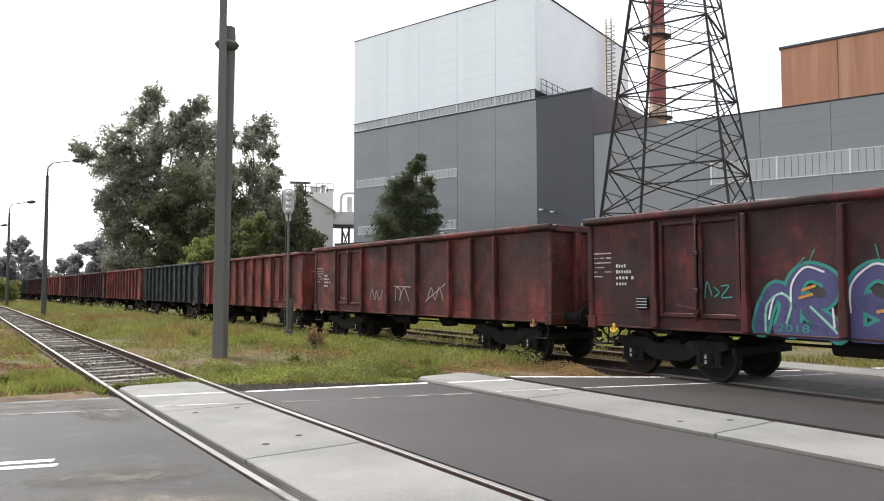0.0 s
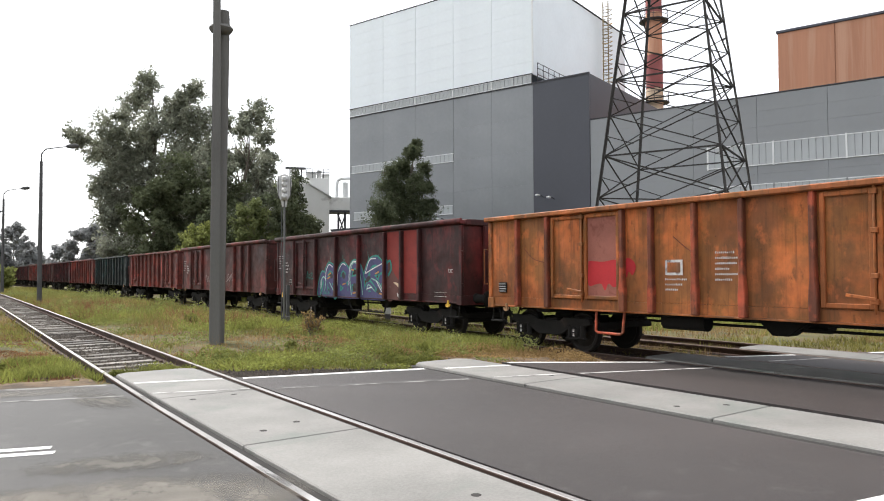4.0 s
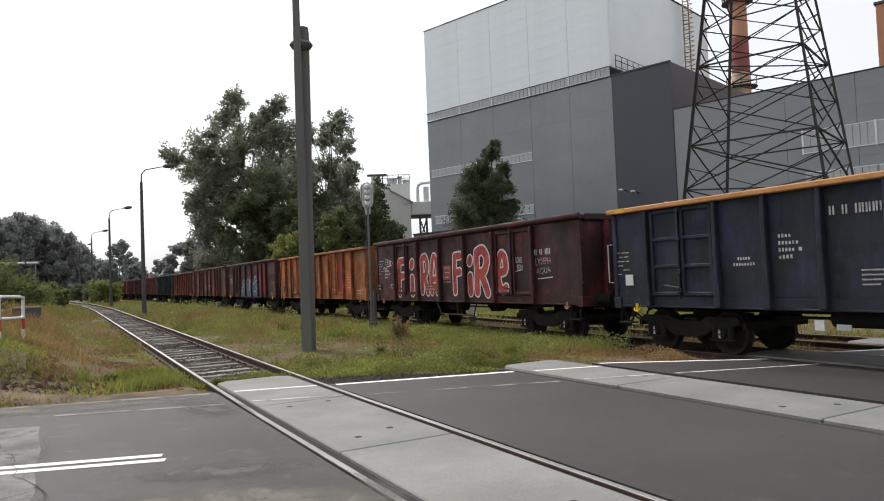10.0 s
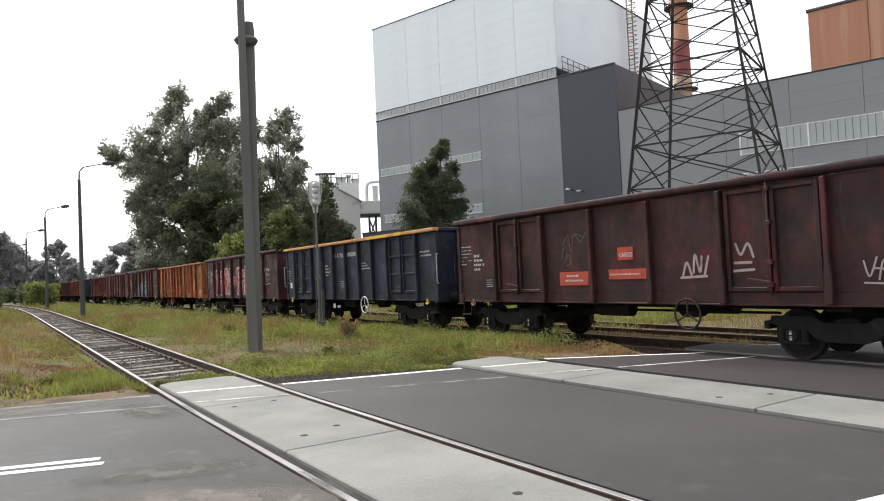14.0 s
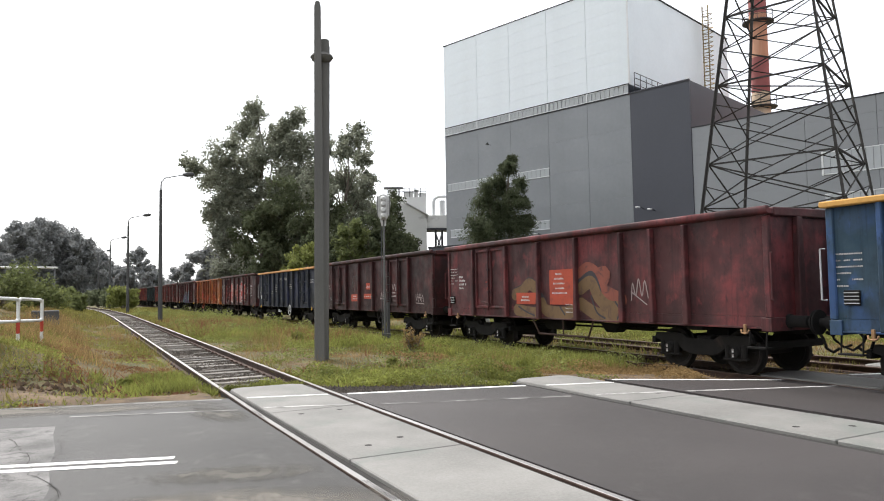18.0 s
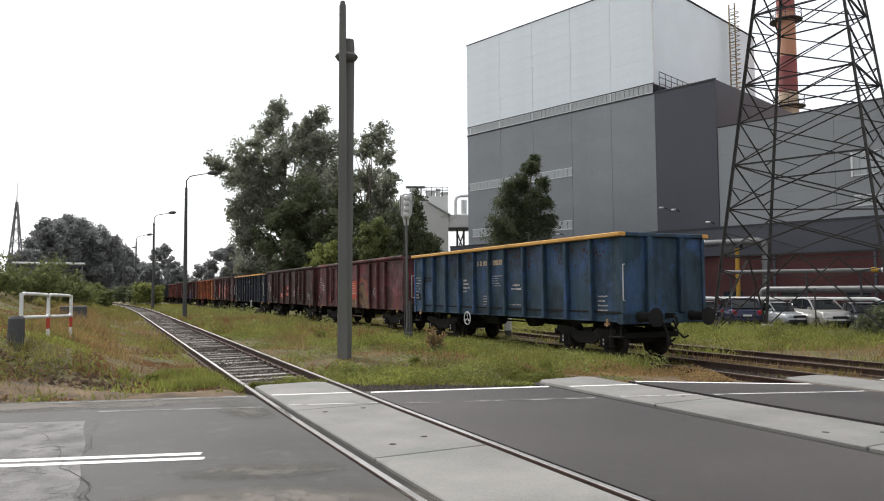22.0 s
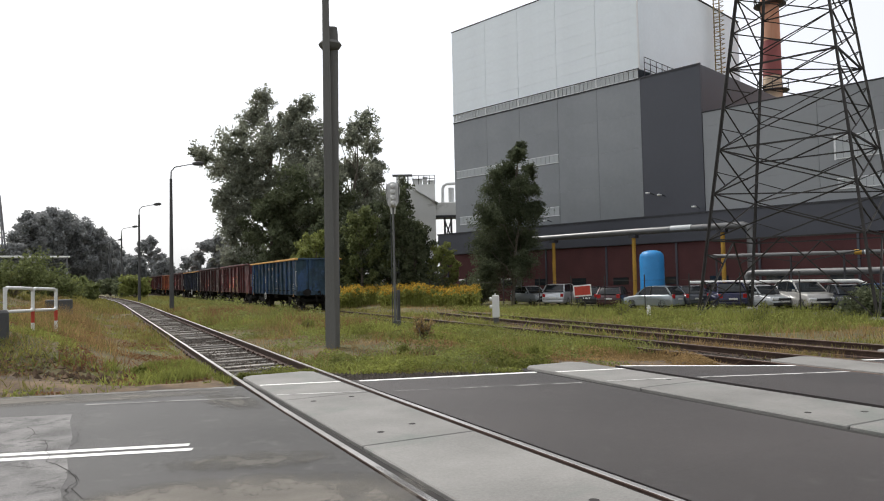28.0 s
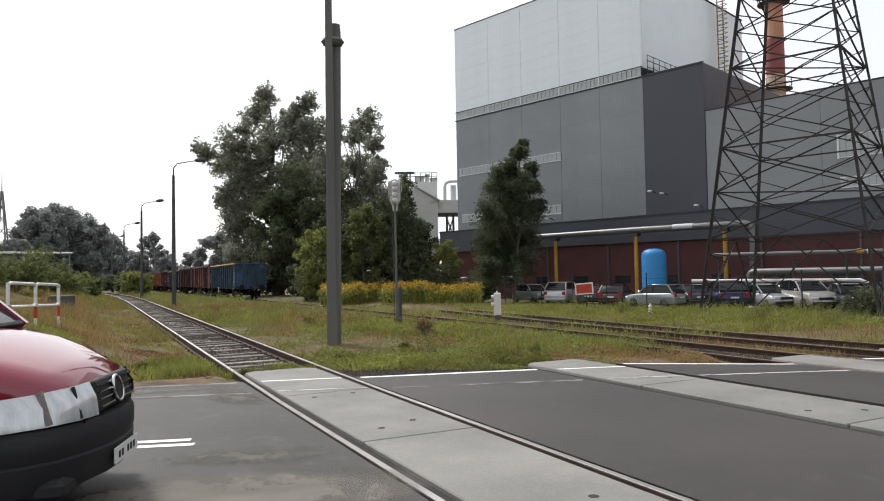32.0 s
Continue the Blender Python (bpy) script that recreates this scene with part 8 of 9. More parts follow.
# orange wagon: odd door leaves, marks
label_box(wb, "door_repaint", 9.43, 8.6, 1.1, 2.84, P_PINK, 1)
blob(wb, "red_repaint", [(9.42, 1.34), (9.42, 1.8), (9.36, 1.86), (9.0, 1.84), (8.66, 1.88), (8.61, 1.8), (8.61, 1.36), (8.72, 1.3), (8.85, 1.37), (8.95, 1.22), (9.05, 1.36), (9.2, 1.35)], P_DOORRED, 2)
blob(wb, "red_splash", [(8.36, 1.9), (8.2, 1.86), (8.12, 1.72), (8.2, 1.55), (8.3, 1.62), (8.36, 1.5), (8.4, 1.7)], P_DOORRED, 2)
# the sheet stays flat; shade of the dents is drawn as darker strokes
spray(wb, "dent_crease", [[(11.5, 2.2), (11.2, 1.95), (10.8, 1.85)], [(7.2, 2.3), (6.95, 2.1), (6.8, 2.0)]], 0.02, PAINTS["rustpost"], 1)
label_box(wb, "door_repaint", 3.38, 2.74, 1.1, 2.84, P_BRIGHTRED, 1)
label_box(wb, "red_patch", 10.75, 10.66, 1.5, 2.1, P_LABEL, 1)
label_box(wb, "pale_label", 7.4, 7.0, 1.55, 1.85, M_WHITE, 1)
label_box(wb, "pale_label", 7.35, 7.05, 1.6, 1.8, PAINTS["orange"], 2)
bars(wb, 7.4, 1.45, [[(0, 0.5)], [(0, 0.4)], [(0, 0.3)]], M_WHITE, 0.04, 0.1, FACE - 0.016)
bars(wb, 6.3, 1.95, [[(0, 0.4)], [(0, 0.5)], [(0, 0.45)], [(0, 0.3)], [(0, 0.5)], [(0, 0.35)]], M_WHITE, 0.04, 0.1, FACE - 0.016)
bars(wb, 2.4, 1.75, [[(0, 0.6)], [(0, 0.5)], [(0.1, 0.4)], [(0, 0.3)], [(0, 0.55)]], M_WHITE, 0.05, 0.12, FACE - 0.016)
bars(wb, 1.1, 1.15, [[(0, 0.7)], [(0, 0.7)]], M_WHITE, 0.03, 0.12, FACE - 0.016)
grille(wb, 12.3, 1.24)
part("foot_loop", Shape().tube([(-1.33, 9.25, 0.78), (-1.37, 9.23, 0.34), (-1.37, 9.17, 0.3), (-1.37, 8.55, 0.3), (-1.37, 8.49, 0.34), (-1.33, 8.47, 0.78)], 0.03, 8), PAINTS["rustpost"], wb, "rusty foot loop below the door")

# big red letters with white outlines
def bubble(w, y, z, sx, sz, strokes, fat):
    """One fat sprayed letter: a white edge under red strokes; strokes in a unit box from the letter's lower left."""
    put_at = [[(y - sx * p, z + sz * q) for p, q in st] for st in strokes]
    spray(w, "letter_edge", put_at, fat + 0.1, P_SPRAYWHITE, 1)
    spray(w, "letter_fill", put_at, fat, P_RED, 3)


LETTER = {
    "F": [[(0.2, 0.06), (0.2, 0.5), (0.26, 0.92)], [(0.26, 0.92), (0.85, 0.93)], [(0.24, 0.52), (0.8, 0.54)]],
    "i": [[(0.5, 0.08), (0.5, 0.45)], [(0.45, 0.82), (0.55, 0.88)]],
    "R": [[(0.18, 0.08), (0.2, 0.9)], [(0.2, 0.9), (0.6, 0.95), (0.86, 0.76), (0.68, 0.52), (0.3, 0.46)], [(0.42, 0.46), (0.66, 0.28), (0.86, 0.06)]],
    "a": [[(0.16, 0.06), (0.16, 0.55), (0.4, 0.93), (0.72, 0.9), (0.85, 0.5), (0.84, 0.06)], [(0.2, 0.38), (0.8, 0.4)]],
    "e": [[(0.3, 0.5), (0.8, 0.56), (0.76, 0.86), (0.45, 0.95), (0.2, 0.7), (0.2, 0.3), (0.45, 0.07), (0.82, 0.12)]],
}
for ch, y, z, wd_, h, fat in (("F", 10.85, 0.95, 0.6, 1.42, 0.24), ("i", 9.88, 0.98, 0.5, 1.36, 0.31), ("R", 8.93, 1.0, 0.62, 1.42, 0.23), ("a", 8.18, 1.0, 0.58, 1.4, 0.2), ("F", 6.56, 1.03, 0.58, 1.36, 0.23), ("i", 5.66, 1.0, 0.42, 1.3, 0.28), ("R", 5.2, 0.98, 0.88, 1.5, 0.28), ("e", 3.93, 1.08, 0.62, 1.2, 0.23)):
    bubble(wc, y, z, wd_, h, LETTER[ch], fat)
label_box(wc, "red_label", 8.55, 7.75, 1.13, 1.4, P_SALMON, 5)
bars(wc, 8.4, 1.28, [[(0, 0.4)], [(-0.06, 0.6)]], M_WHITE, 0.04, 0.1, FACE - 0.03)
lettering(wc, "FR8D!", 12.0, 2.2, 0.72, 0.22, P_SPRAYWHITE, 1, -0.014, -9)
spray(wc, "tag_underline", [[(11.9, 2.14), (11.7, 2.11), (11.55, 2.12)]], 0.025, P_SPRAYWHITE, 1)
spray(wc, "tag", [[(11.55, 1.28), (11.5, 1.4), (11.42, 1.22)], [(11.4, 1.38), (11.28, 1.4), (11.34, 1.18)]], 0.025, P_SPRAYWHITE, 1)
label_box(wc, "red_label", 7.25, 6.72, 1.5, 2.0, P_SALMON, 1)
bars(wc, 7.2, 1.9, [[(0.05, 0.36)], [(0.1, 0.3)], [(0, 0.35)], [(0, 0.48)]], M_WHITE, 0.04, 0.16, FACE - 0.02)
bar_word(wc, 1.97, 2.12, 6, 0.16, 0.12, P_SPRAYWHITE, "sprayed_line")
lettering(wc, "LYMPH", 1.93, 1.84, 0.66, 0.18, P_SPRAYWHITE, 1, -0.024, 2)
lettering(wc, "AQUA", 1.9, 1.56, 0.64, 0.19, P_SPRAYWHITE, 1, -0.024, 3)
spray(wc, "tag_underline", [[(1.85, 1.46), (1.5, 1.48), (1.2, 1.5)]], 0.025, P_SPRAYWHITE, 1)
lettering(wc, "LOVE", 2.88, 1.95, 0.3, 0.16, P_SPRAYWHITE, 4, 0.0, -4)
lettering(wc, "YOU!", 2.84, 1.74, 0.3, 0.16, P_SPRAYWHITE, 4, 0.0, -4)
spray(wc, "tag_underline", [[(2.98, 1.68), (2.65, 1.72)]], 0.022, P_SPRAYWHITE, 4)
spray(wc, "tag", [[(12.2, 2.0), (12.1, 2.1), (12.0, 1.95)], [(11.95, 2.05), (11.8, 1.95)]], 0.02, P_SPRAYWHITE, 1)

# slate wagon: company marks as bars, door bars, wheel
bar_word(wd, 7.5, 2.42, 19, 0.16, 0.113, M_WHITE)
bars(wd, 8.5, 2.1, NUMBERS, M_WHITE, 0.07, 0.13, FACE - 0.016)
bars(wd, 5.2, 2.1, [[(0, 0.35)], [(0, 0.5)], [(0, 0.7)]], M_WHITE, 0.05, 0.1, FACE - 0.016)
bars(wd, 9.5, 1.72, [[(0.1, 0.3)], [(0, 0.5)]], M_WHITE, 0.06, 0.11, FACE - 0.016)
bars(wd, 7.0, 1.45, [[(0, 0.4)], [(0, 0.4)], [(0, 0.4)], [(0, 0.3)]], M_WHITE, 0.03, 0.08, FACE - 0.016)
bars(wd, 1.0, 2.3, [[(0, 0.6)], [(0, 0.7)]], M_WHITE, 0.06, 0.12, FACE - 0.016)
bars(wd, 12.85, 2.0, GRID, M_WHITE, 0.03, 0.1, FACE - 0.016)
label_box(wd, "white_notice", 12.5, 12.25, 1.25, 1.5, P_SPRAYWHITE, 1)
hand_wheel(wd, 4.92, 0.6, 0.29, P_SPRAYWHITE)
for y0, y1 in ((4.48, 2.87), (2.42, 1.95), (12.6, 12.3)):
    part("yellow_rim_mark", Shape().box(-HALF_W - 0.034, -HALF_W + 0.14, y1, y0, 2.94, TOP_Z + 0.004), M_YELLOW, wd, "yellow rim section")
for a, b in make_side("many")[1]:
    for y in (a + 0.1, (a + b) / 2 + 0.03):
        for z in (1.62, 2.22):
            part("door_bar", Shape().box(FACE - 0.05, FACE, y, y + (b - a) / 2 - 0.13, z, z + 0.07), PAINTS["slate"], wd, bevel=0.008)
part("plate", Shape().box(-1.36, -1.33, 7.72, 7.9, 0.42, 0.6), P_SPRAYWHITE, wd)
part("plate", Shape().box(-1.36, -1.33, 7.25, 7.5, 0.44, 0.54), M_GREYPAINT, wd)

# brown-red wagon
label_box(we, "orange_label", 8.55, 7.55, 1.18, 1.5, P_LABEL, 1)
bars(we, 8.3, 1.38, [[(0, 0.4)], [(-0.05, 0.6)]], M_WHITE, 0.05, 0.11, FACE - 0.018)
label_box(we, "orange_label", 6.95, 5.87, 1.3, 1.52, P_LABEL, 1)
bars(we, 6.9, 1.39, [[(0, 0.85)]], M_WHITE, 0.04, 0.1, FACE - 0.018)
label_box(we, "orange_label", 6.66, 6.22, 1.72, 2.0, P_LABEL, 1)
lettering(we, "CARGO", 6.6, 1.78, 0.36, 0.1, P_SPRAYWHITE, 3)
spray(we, "tag", [[(8.45, 1.8), (8.3, 2.3), (8.1, 2.0), (8.0, 2.4), (7.8, 2.2), (7.6, 2.4)], [(8.4, 1.7), (8.2, 1.9), (8.1, 1.6)], [(8.35, 2.2), (8.2, 2.35), (8.15, 1.75), (8.3, 1.65)], [(8.05, 2.3), (7.9, 2.38), (7.7, 2.3)], [(8.4, 2.0), (8.25, 2.1), (8.3, 1.8)]], 0.02, mat("faint_green_tag", (0.075, 0.08, 0.072), 0.8), 1)
spray(we, "tag", [[(4.95, 1.35), (4.85, 1.6), (4.75, 1.35)], [(4.7, 1.4), (4.65, 1.75), (4.55, 1.4), (4.5, 1.7)], [(4.45, 1.35), (4.35, 1.7)], [(5.0, 1.3), (4.4, 1.32)]], 0.05, P_PALE, 1)
spray(we, "tag", [[(3.75, 1.9), (3.65, 1.7), (3.5, 1.9), (3.4, 1.65)], [(3.8, 1.4), (3.4, 1.42)], [(3.78, 1.55), (3.45, 1.55)]], 0.05, P_PALE, 1)
spray(we, "tag", [[(1.5, 1.5), (1.42, 1.25), (1.3, 1.55)], [(1.28, 1.2), (1.2, 1.5), (1.1, 1.25), (1.05, 1.5)], [(1.0, 1.2), (0.92, 1.45), (0.84, 1.2)], [(1.5, 1.15), (0.8, 1.12)], [(1.35, 1.38), (0.95, 1.34)]], 0.03, P_PALE, 1)
hand_wheel(we, 4.84, 0.58, 0.3, M_WHEEL)

# mauve wagon: label over an ochre piece
ochre = [[(8.7, 1.45), (8.3, 1.55), (7.95, 1.75), (7.55, 1.6)], [(8.6, 1.0), (8.1, 0.95), (7.55, 0.9)], [(7.3, 1.2), (7.1, 1.0), (6.2, 0.95), (5.85, 1.1)], [(5.6, 1.6), (5.2, 1.75), (4.95, 1.4), (4.6, 1.15), (4.2, 1.1)], [(5.6, 1.2), (5.0, 0.95), (4.25, 0.9)]]
spray(wf, "graffiti_outline", ochre[:1] + [[(5.65, 1.95), (5.3, 2.1), (4.95, 1.95), (4.65, 1.95), (4.8, 1.6), (4.4, 1.4), (4.08, 1.3)]], 0.36, P_SALMON, 1)
spray(wf, "graffiti_shade", [[(5.65, 1.75), (5.2, 1.95), (4.98, 1.7), (4.9, 1.45)], [(8.7, 1.55), (8.3, 1.65), (7.95, 1.85), (7.55, 1.7)], [(7.35, 1.4), (7.2, 1.2)]], 0.2, P_DARKLINE, 2)
spray(wf, "graffiti_fill", ochre, 0.34, P_OCHRE, 3)
spray(wf, "graffiti_line", [[(5.2, 1.4), (5.0, 1.0), (4.7, 0.85)], [(8.5, 1.1), (8.1, 0.95), (7.7, 0.85)], [(4.3, 1.25), (4.15, 1.05), (4.25, 0.85)], [(6.5, 1.1), (6.3, 0.9)]], 0.05, P_DARKLINE, 4)
label_box(wf, "orange_label", 6.95, 5.9, 1.17, 2.12, P_LABEL, 5)
bars(wf, 6.68, 1.98, [[(0, 0.3)], [(-0.04, 0.42)], [(-0.08, 0.5)], [(0, 0.4)], [(-0.14, 0.66)]], M_WHITE, 0.05, 0.13, FACE - 0.03)
label_box(wf, "orange_label", 8.6, 7.6, 1.17, 1.5, P_LABEL, 5)
bars(wf, 8.3, 1.36, [[(0, 0.35)], [(-0.05, 0.45)]], M_WHITE, 0.05, 0.1, FACE - 0.03)
bars(wf, 6.25, 1.16, [[(0, 0.3)], [(0, 0.3)], [(0, 0.3)]], M_WHITE, 0.03, 0.1, FACE - 0.032)
spray(wf, "tag", [[(3.75, 1.3), (3.7, 1.7), (3.6, 1.4), (3.5, 1.8), (3.4, 1.4), (3.3, 1.75), (3.2, 1.35)], [(3.75, 1.5), (3.25, 1.2)]], 0.03, P_PALE, 1)
spray(wf, "tag", [[(10.35, 1.85), (10.1, 1.85), (10.3, 1.6), (10.05, 1.6)]], 0.04, P_BRIGHTRED, 1)
for w in (wc, wf):
    put("foot_rail", ME["brace"], M_RUST, w)
put("foot_rail", ME["brace"], M_BLACK, wa, m=Matrix.Translation((0, -1.2, 0)))

# blue wagon: marks as bars, chipped paint, small door, wheel
bar_word(wg, 7.5, 2.42, 18, 0.17, 0.108, P_BONE)
bars(wg, 8.55, 1.92, NUMBERS, M_WHITE, 0.07, 0.13, FACE - 0.016)
bars(wg, 6.5, 2.05, [[(0, 0.75)], [(0, 0.4)], [(0, 0.4)], [(0, 0.5)], [(0, 0.6)]], M_WHITE, 0.025, 0.08, FACE - 0.016)
bars(wg, 5.2, 1.72, [[(0, 0.42)], [(-0.08, 0.6)]], M_WHITE, 0.07, 0.12, FACE - 0.016)
bars(wg, 7.1, 1.38, [[(0, 0.36)], [(0, 0.1), (0.14, 0.2)], [(0, 0.1), (0.14, 0.2)], [(0, 0.1), (0.14, 0.2)]], M_WHITE, 0.03, 0.09, FACE - 0.016)
bars(wg, 12.75, 2.1, GRID, M_WHITE, 0.03, 0.11, FACE - 0.016)
bars(wg, 1.0, 1.4, [[(0, 0.4)], [(0, 0.3)], [(0, 0.4)], [(0, 0.4)]], M_WHITE, 0.04, 0.12, FACE - 0.016)
bars(wg, 5.4, 1.12, [[(0, 0.9)]], M_WHITE, 0.03, 0.12, FACE - 0.016)
hand_wheel(wg, 8.13, 0.62, 0.22, P_SPRAYWHITE)
grille(wg, 12.46, 1.36)
part("small_door", Shape().box(FACE - 0.03, FACE, 11.02, 11.8, 1.05, 1.95), PAINTS["blue"], wg, bevel=0.012)
part("door_rod", Shape().tube([(FACE - 0.05, 11.0, 2.1), (FACE - 0.05, 11.85, 2.1)], 0.02, 6).tube([(FACE - 0.05, 11.0, 1.98), (FACE - 0.05, 11.85, 1.98)], 0.02, 6), M_BLACK, wg)
rs = random.Random(12)
spots = Shape()
for _ in range(420):
    y, z, r = rs.choice((1.2, 2.4, 4.3, 5.2, 8.1, 9.3)) + rs.gauss(0, 0.28), 2.85 - abs(rs.gauss(0, 0.36)), rs.uniform(0.008, 0.026) * rs.choice((1, 1, 1.4, 2.2))
    spots.add([(FACE - 0.014, y + r * rs.uniform(0.5, 1.3) * math.cos(k * 1.05), z + 1.3 * r * rs.uniform(0.5, 1.3) * math.sin(k * 1.05)) for k in range(6)], [(0, 1, 2, 3, 4, 5)])
tagged(part("rust", spots, P_RUSTSPOT, wg, "brown rust chips", smooth=0), kind="stuff")
for k in range(11):
    y0 = sorted(make_side("plain")[0] + [0.0, BODY_L])
    part("ledge", Shape().box(FACE - 0.05, FACE - 0.012, y0[k] + 0.08, y0[k + 1] - 0.08, 0.99, 1.04), M_BLACK, wg)

# marks on the wagon ahead of the purple piece
spray(wagons[7][0], "tag", [[(8.6, 1.2), (8.5, 1.55), (8.3, 1.2), (8.2, 1.5), (8.0, 1.2), (7.8, 1.5)]], 0.035, P_PALE, 1)
spray(wagons[7][0], "tag", [[(7.0, 1.2), (6.95, 1.6), (6.7, 1.5), (6.75, 1.2), (6.5, 1.6), (6.2, 1.2)], [(7.1, 1.65), (6.1, 1.62)]], 0.035, P_PALE, 1)
spray(wagons[7][0], "tag", [[(5.2, 1.25), (5.0, 1.6), (4.8, 1.25), (4.6, 1.6), (4.4, 1.25)], [(5.3, 1.2), (4.3, 1.7)]], 0.035, P_PALE, 1)


TRAIN_ROWS = [(0.0, -86.3), (2.0, -77.55), (6.0, -60.2), (9.0, -46.8), (12.5, -30.75), (13.0, -28.45), (18.0, -5.4), (22.0, 13.95), (23.0, 18.55), (28.0, 42.8), (32.0, 63.9)]


def train_at(t):
    """Place of the near end of the last wagon, gliding through the known times."""
    ts, ss = [r[0] for r in TRAIN_ROWS], [r[1] for r in TRAIN_ROWS]
    c = np.polyfit(ts, ss, 5)
    return float(np.polyval(c, t))


def move_train():
    times = [0, 2, 4, 6, 8, 10, 12, 14, 16, 18, 20, 22, 24, 26, 28, 30, 32]
    for w, i in wagons:
        walk(w, [(t, pose(WAGON_X, train_at(t) + (6 - i) * PITCH, 0)) for t in times])
    # wheels of the wagons that pass the camera turn with the way they cover
    spin = [(0.125 * k, train_at(0.125 * k)) for k in range(257)]
    for w, i in wagons[:7]:
        for ws in [o for o in w.children_recursive if o.name.startswith("wheelset")]:
            y = ws.location.y
            walk(ws, [(t, pose(0, y, 0.46, -math.degrees((s - spin[0][1]) / 0.46), 0, 0)) for t, s in spin])

# ---- red van driving over the crossing at the end ----
M_VANRED = mat("dark_red_car_paint", (0.2, 0.01, 0.028), 0.12, 0.1, var=0.05, scale=2, fine=10, bump=0.0, coat=0.9)
M_CHROME = mat("chrome", (0.55, 0.55, 0.56), 0.15, 1.0, var=0.05, bump=0.0)
M_BUMPER = mat("black_bumper_plastic", (0.013, 0.013, 0.015), 0.65, var=0.2, scale=4, fine=60, bump=0.08)
M_LAMPGLASS = mat("clear_lamp_glass", (0.5, 0.52, 0.53), 0.12, 0.4, var=0.25, scale=9, fine=60, bump=0.1, spec=0.9, coat=1.0, stretch=(1, 3, 0.4))


def van_half(x):
    """Half-width of the van's plan at a station; the nose is rounded."""
    if x > 1.6:
        return 0.92 - 0.44 * ((x - 1.6) / 0.82) ** 2.3
    return 0.92 if x > -2.2 else 0.92 - 0.12 * (-2.2 - x) / 0.2


def van_top(x):
    if x > 2.25:
        return 0.95 - (x - 2.25) * 1.9
    if x > 1.3:
        return 1.27 - 0.32 * ((x - 1.3) / 0.95) ** 1.45
    return 1.27


def make_van():
    v = thing("red_van", "dark red van with a black bumper and clear headlamps, driving", "van")
    xs = [2.36, 2.32, 2.25, 2.12, 1.95, 1.75, 1.55, 1.3, 0.9, 0.2, -0.8, -1.8, -2.2, -2.38]
    sh, n = Shape(), 0
    rows_v = []
    for x in xs:
        w, t = van_half(x), van_top(x)
        tuck = w - 0.16 * smooth_step(1.4, 1.8, x)
        half = [(tuck - 0.06, 0.32), (tuck, 0.45), (tuck, 0.69), (w - 0.01, max(0.7, t - 0.2)), (w - 0.035, t - 0.1), (w - 0.1, t - 0.035), (w - 0.28, t - 0.004), (0.25, t + 0.02), (0.0, t + 0.024)]
        sec = half + [(-y, z) for y, z in reversed(half[:-1])]
        n = len(sec)
        rows_v += [(x, y, z) for y, z in sec]
    fs = [(i * n + j, i * n + j + 1, (i + 1) * n + j + 1, (i + 1) * n + j) for i in range(len(xs) - 1) for j in range(n - 1)]
    fs += [tuple(range(n)), tuple(range((len(xs) - 1) * n + n - 1, (len(xs) - 1) * n - 1, -1))]
    part("body", sh.add(rows_v, fs), M_VANRED, v, smooth=50)
    # cabin: glass house with pillars and roof
    prof = [(1.42, 1.24), (0.72, 1.86), (0.4, 1.92), (-2.1, 1.95), (-2.36, 1.2)]
    k = len(prof)
    vs = [(x, s * (0.89 - 0.13 * max(0, z - 1.24) / 0.7), z) for s in (-1, 1) for x, z in prof]
    part("glass_house", Shape().add(vs, [tuple(range(k)), tuple(range(2 * k - 1, k - 1, -1))] + [(i, (i + 1) % k, k + (i + 1) % k, k + i) for i in range(k)]), M_CARGLASS, v, "van windows", bevel=0.02)
    part("roof", Shape().box(-2.15, 0.6, -0.77, 0.77, 1.92, 1.99), M_VANRED, v, bevel=0.03)
    for s in (-1, 1):
        pl = Shape().beam((1.4, s * 0.87, 1.24), (0.68, s * 0.78, 1.89), 0.07, 0.06).beam((0.25, s * 0.905, 1.17), (0.25, s * 0.78, 1.87), 0.1, 0.05).beam((-1.0, s * 0.905, 1.17), (-1.0, s * 0.78, 1.87), 0.1, 0.05).beam((-2.3, s * 0.89, 1.17), (-2.12, s * 0.78, 1.88), 0.14, 0.08)
        part("pillar", pl, M_VANRED, v)
        part("mirror", Shape().box(0.95, 1.1, min(s * 0.92, s * 1.14), max(s * 0.92, s * 1.14), 1.16, 1.4), M_BUMPER, v, bevel=0.04)
    # bumper wraps round the nose in one moulding with a crease
    ys = [-0.97, -0.96, -0.93, -0.85, -0.72, -0.5, -0.25, 0, 0.25, 0.5, 0.72, 0.85, 0.93, 0.96, 0.97]
    xs_b = [1.45, 1.68, 1.9, 2.1, 2.25, 2.37, 2.44, 2.46, 2.44, 2.37, 2.25, 2.1, 1.9, 1.68, 1.45]
    prof_b = [(-0.12, 0.24), (-0.03, 0.25), (0.0, 0.33), (0.015, 0.44), (-0.002, 0.455), (0.02, 0.52), (0.02, 0.6), (-0.01, 0.66), (-0.12, 0.675)]
    rows_b = []
    for x, y in zip(xs_b, ys):
        d = Vector((x - 1.2, y * 1.1, 0)).normalized()
        rows_b += [(x + d.x * o, y + d.y * o, z) for o, z in prof_b]
    kb = len(prof_b)
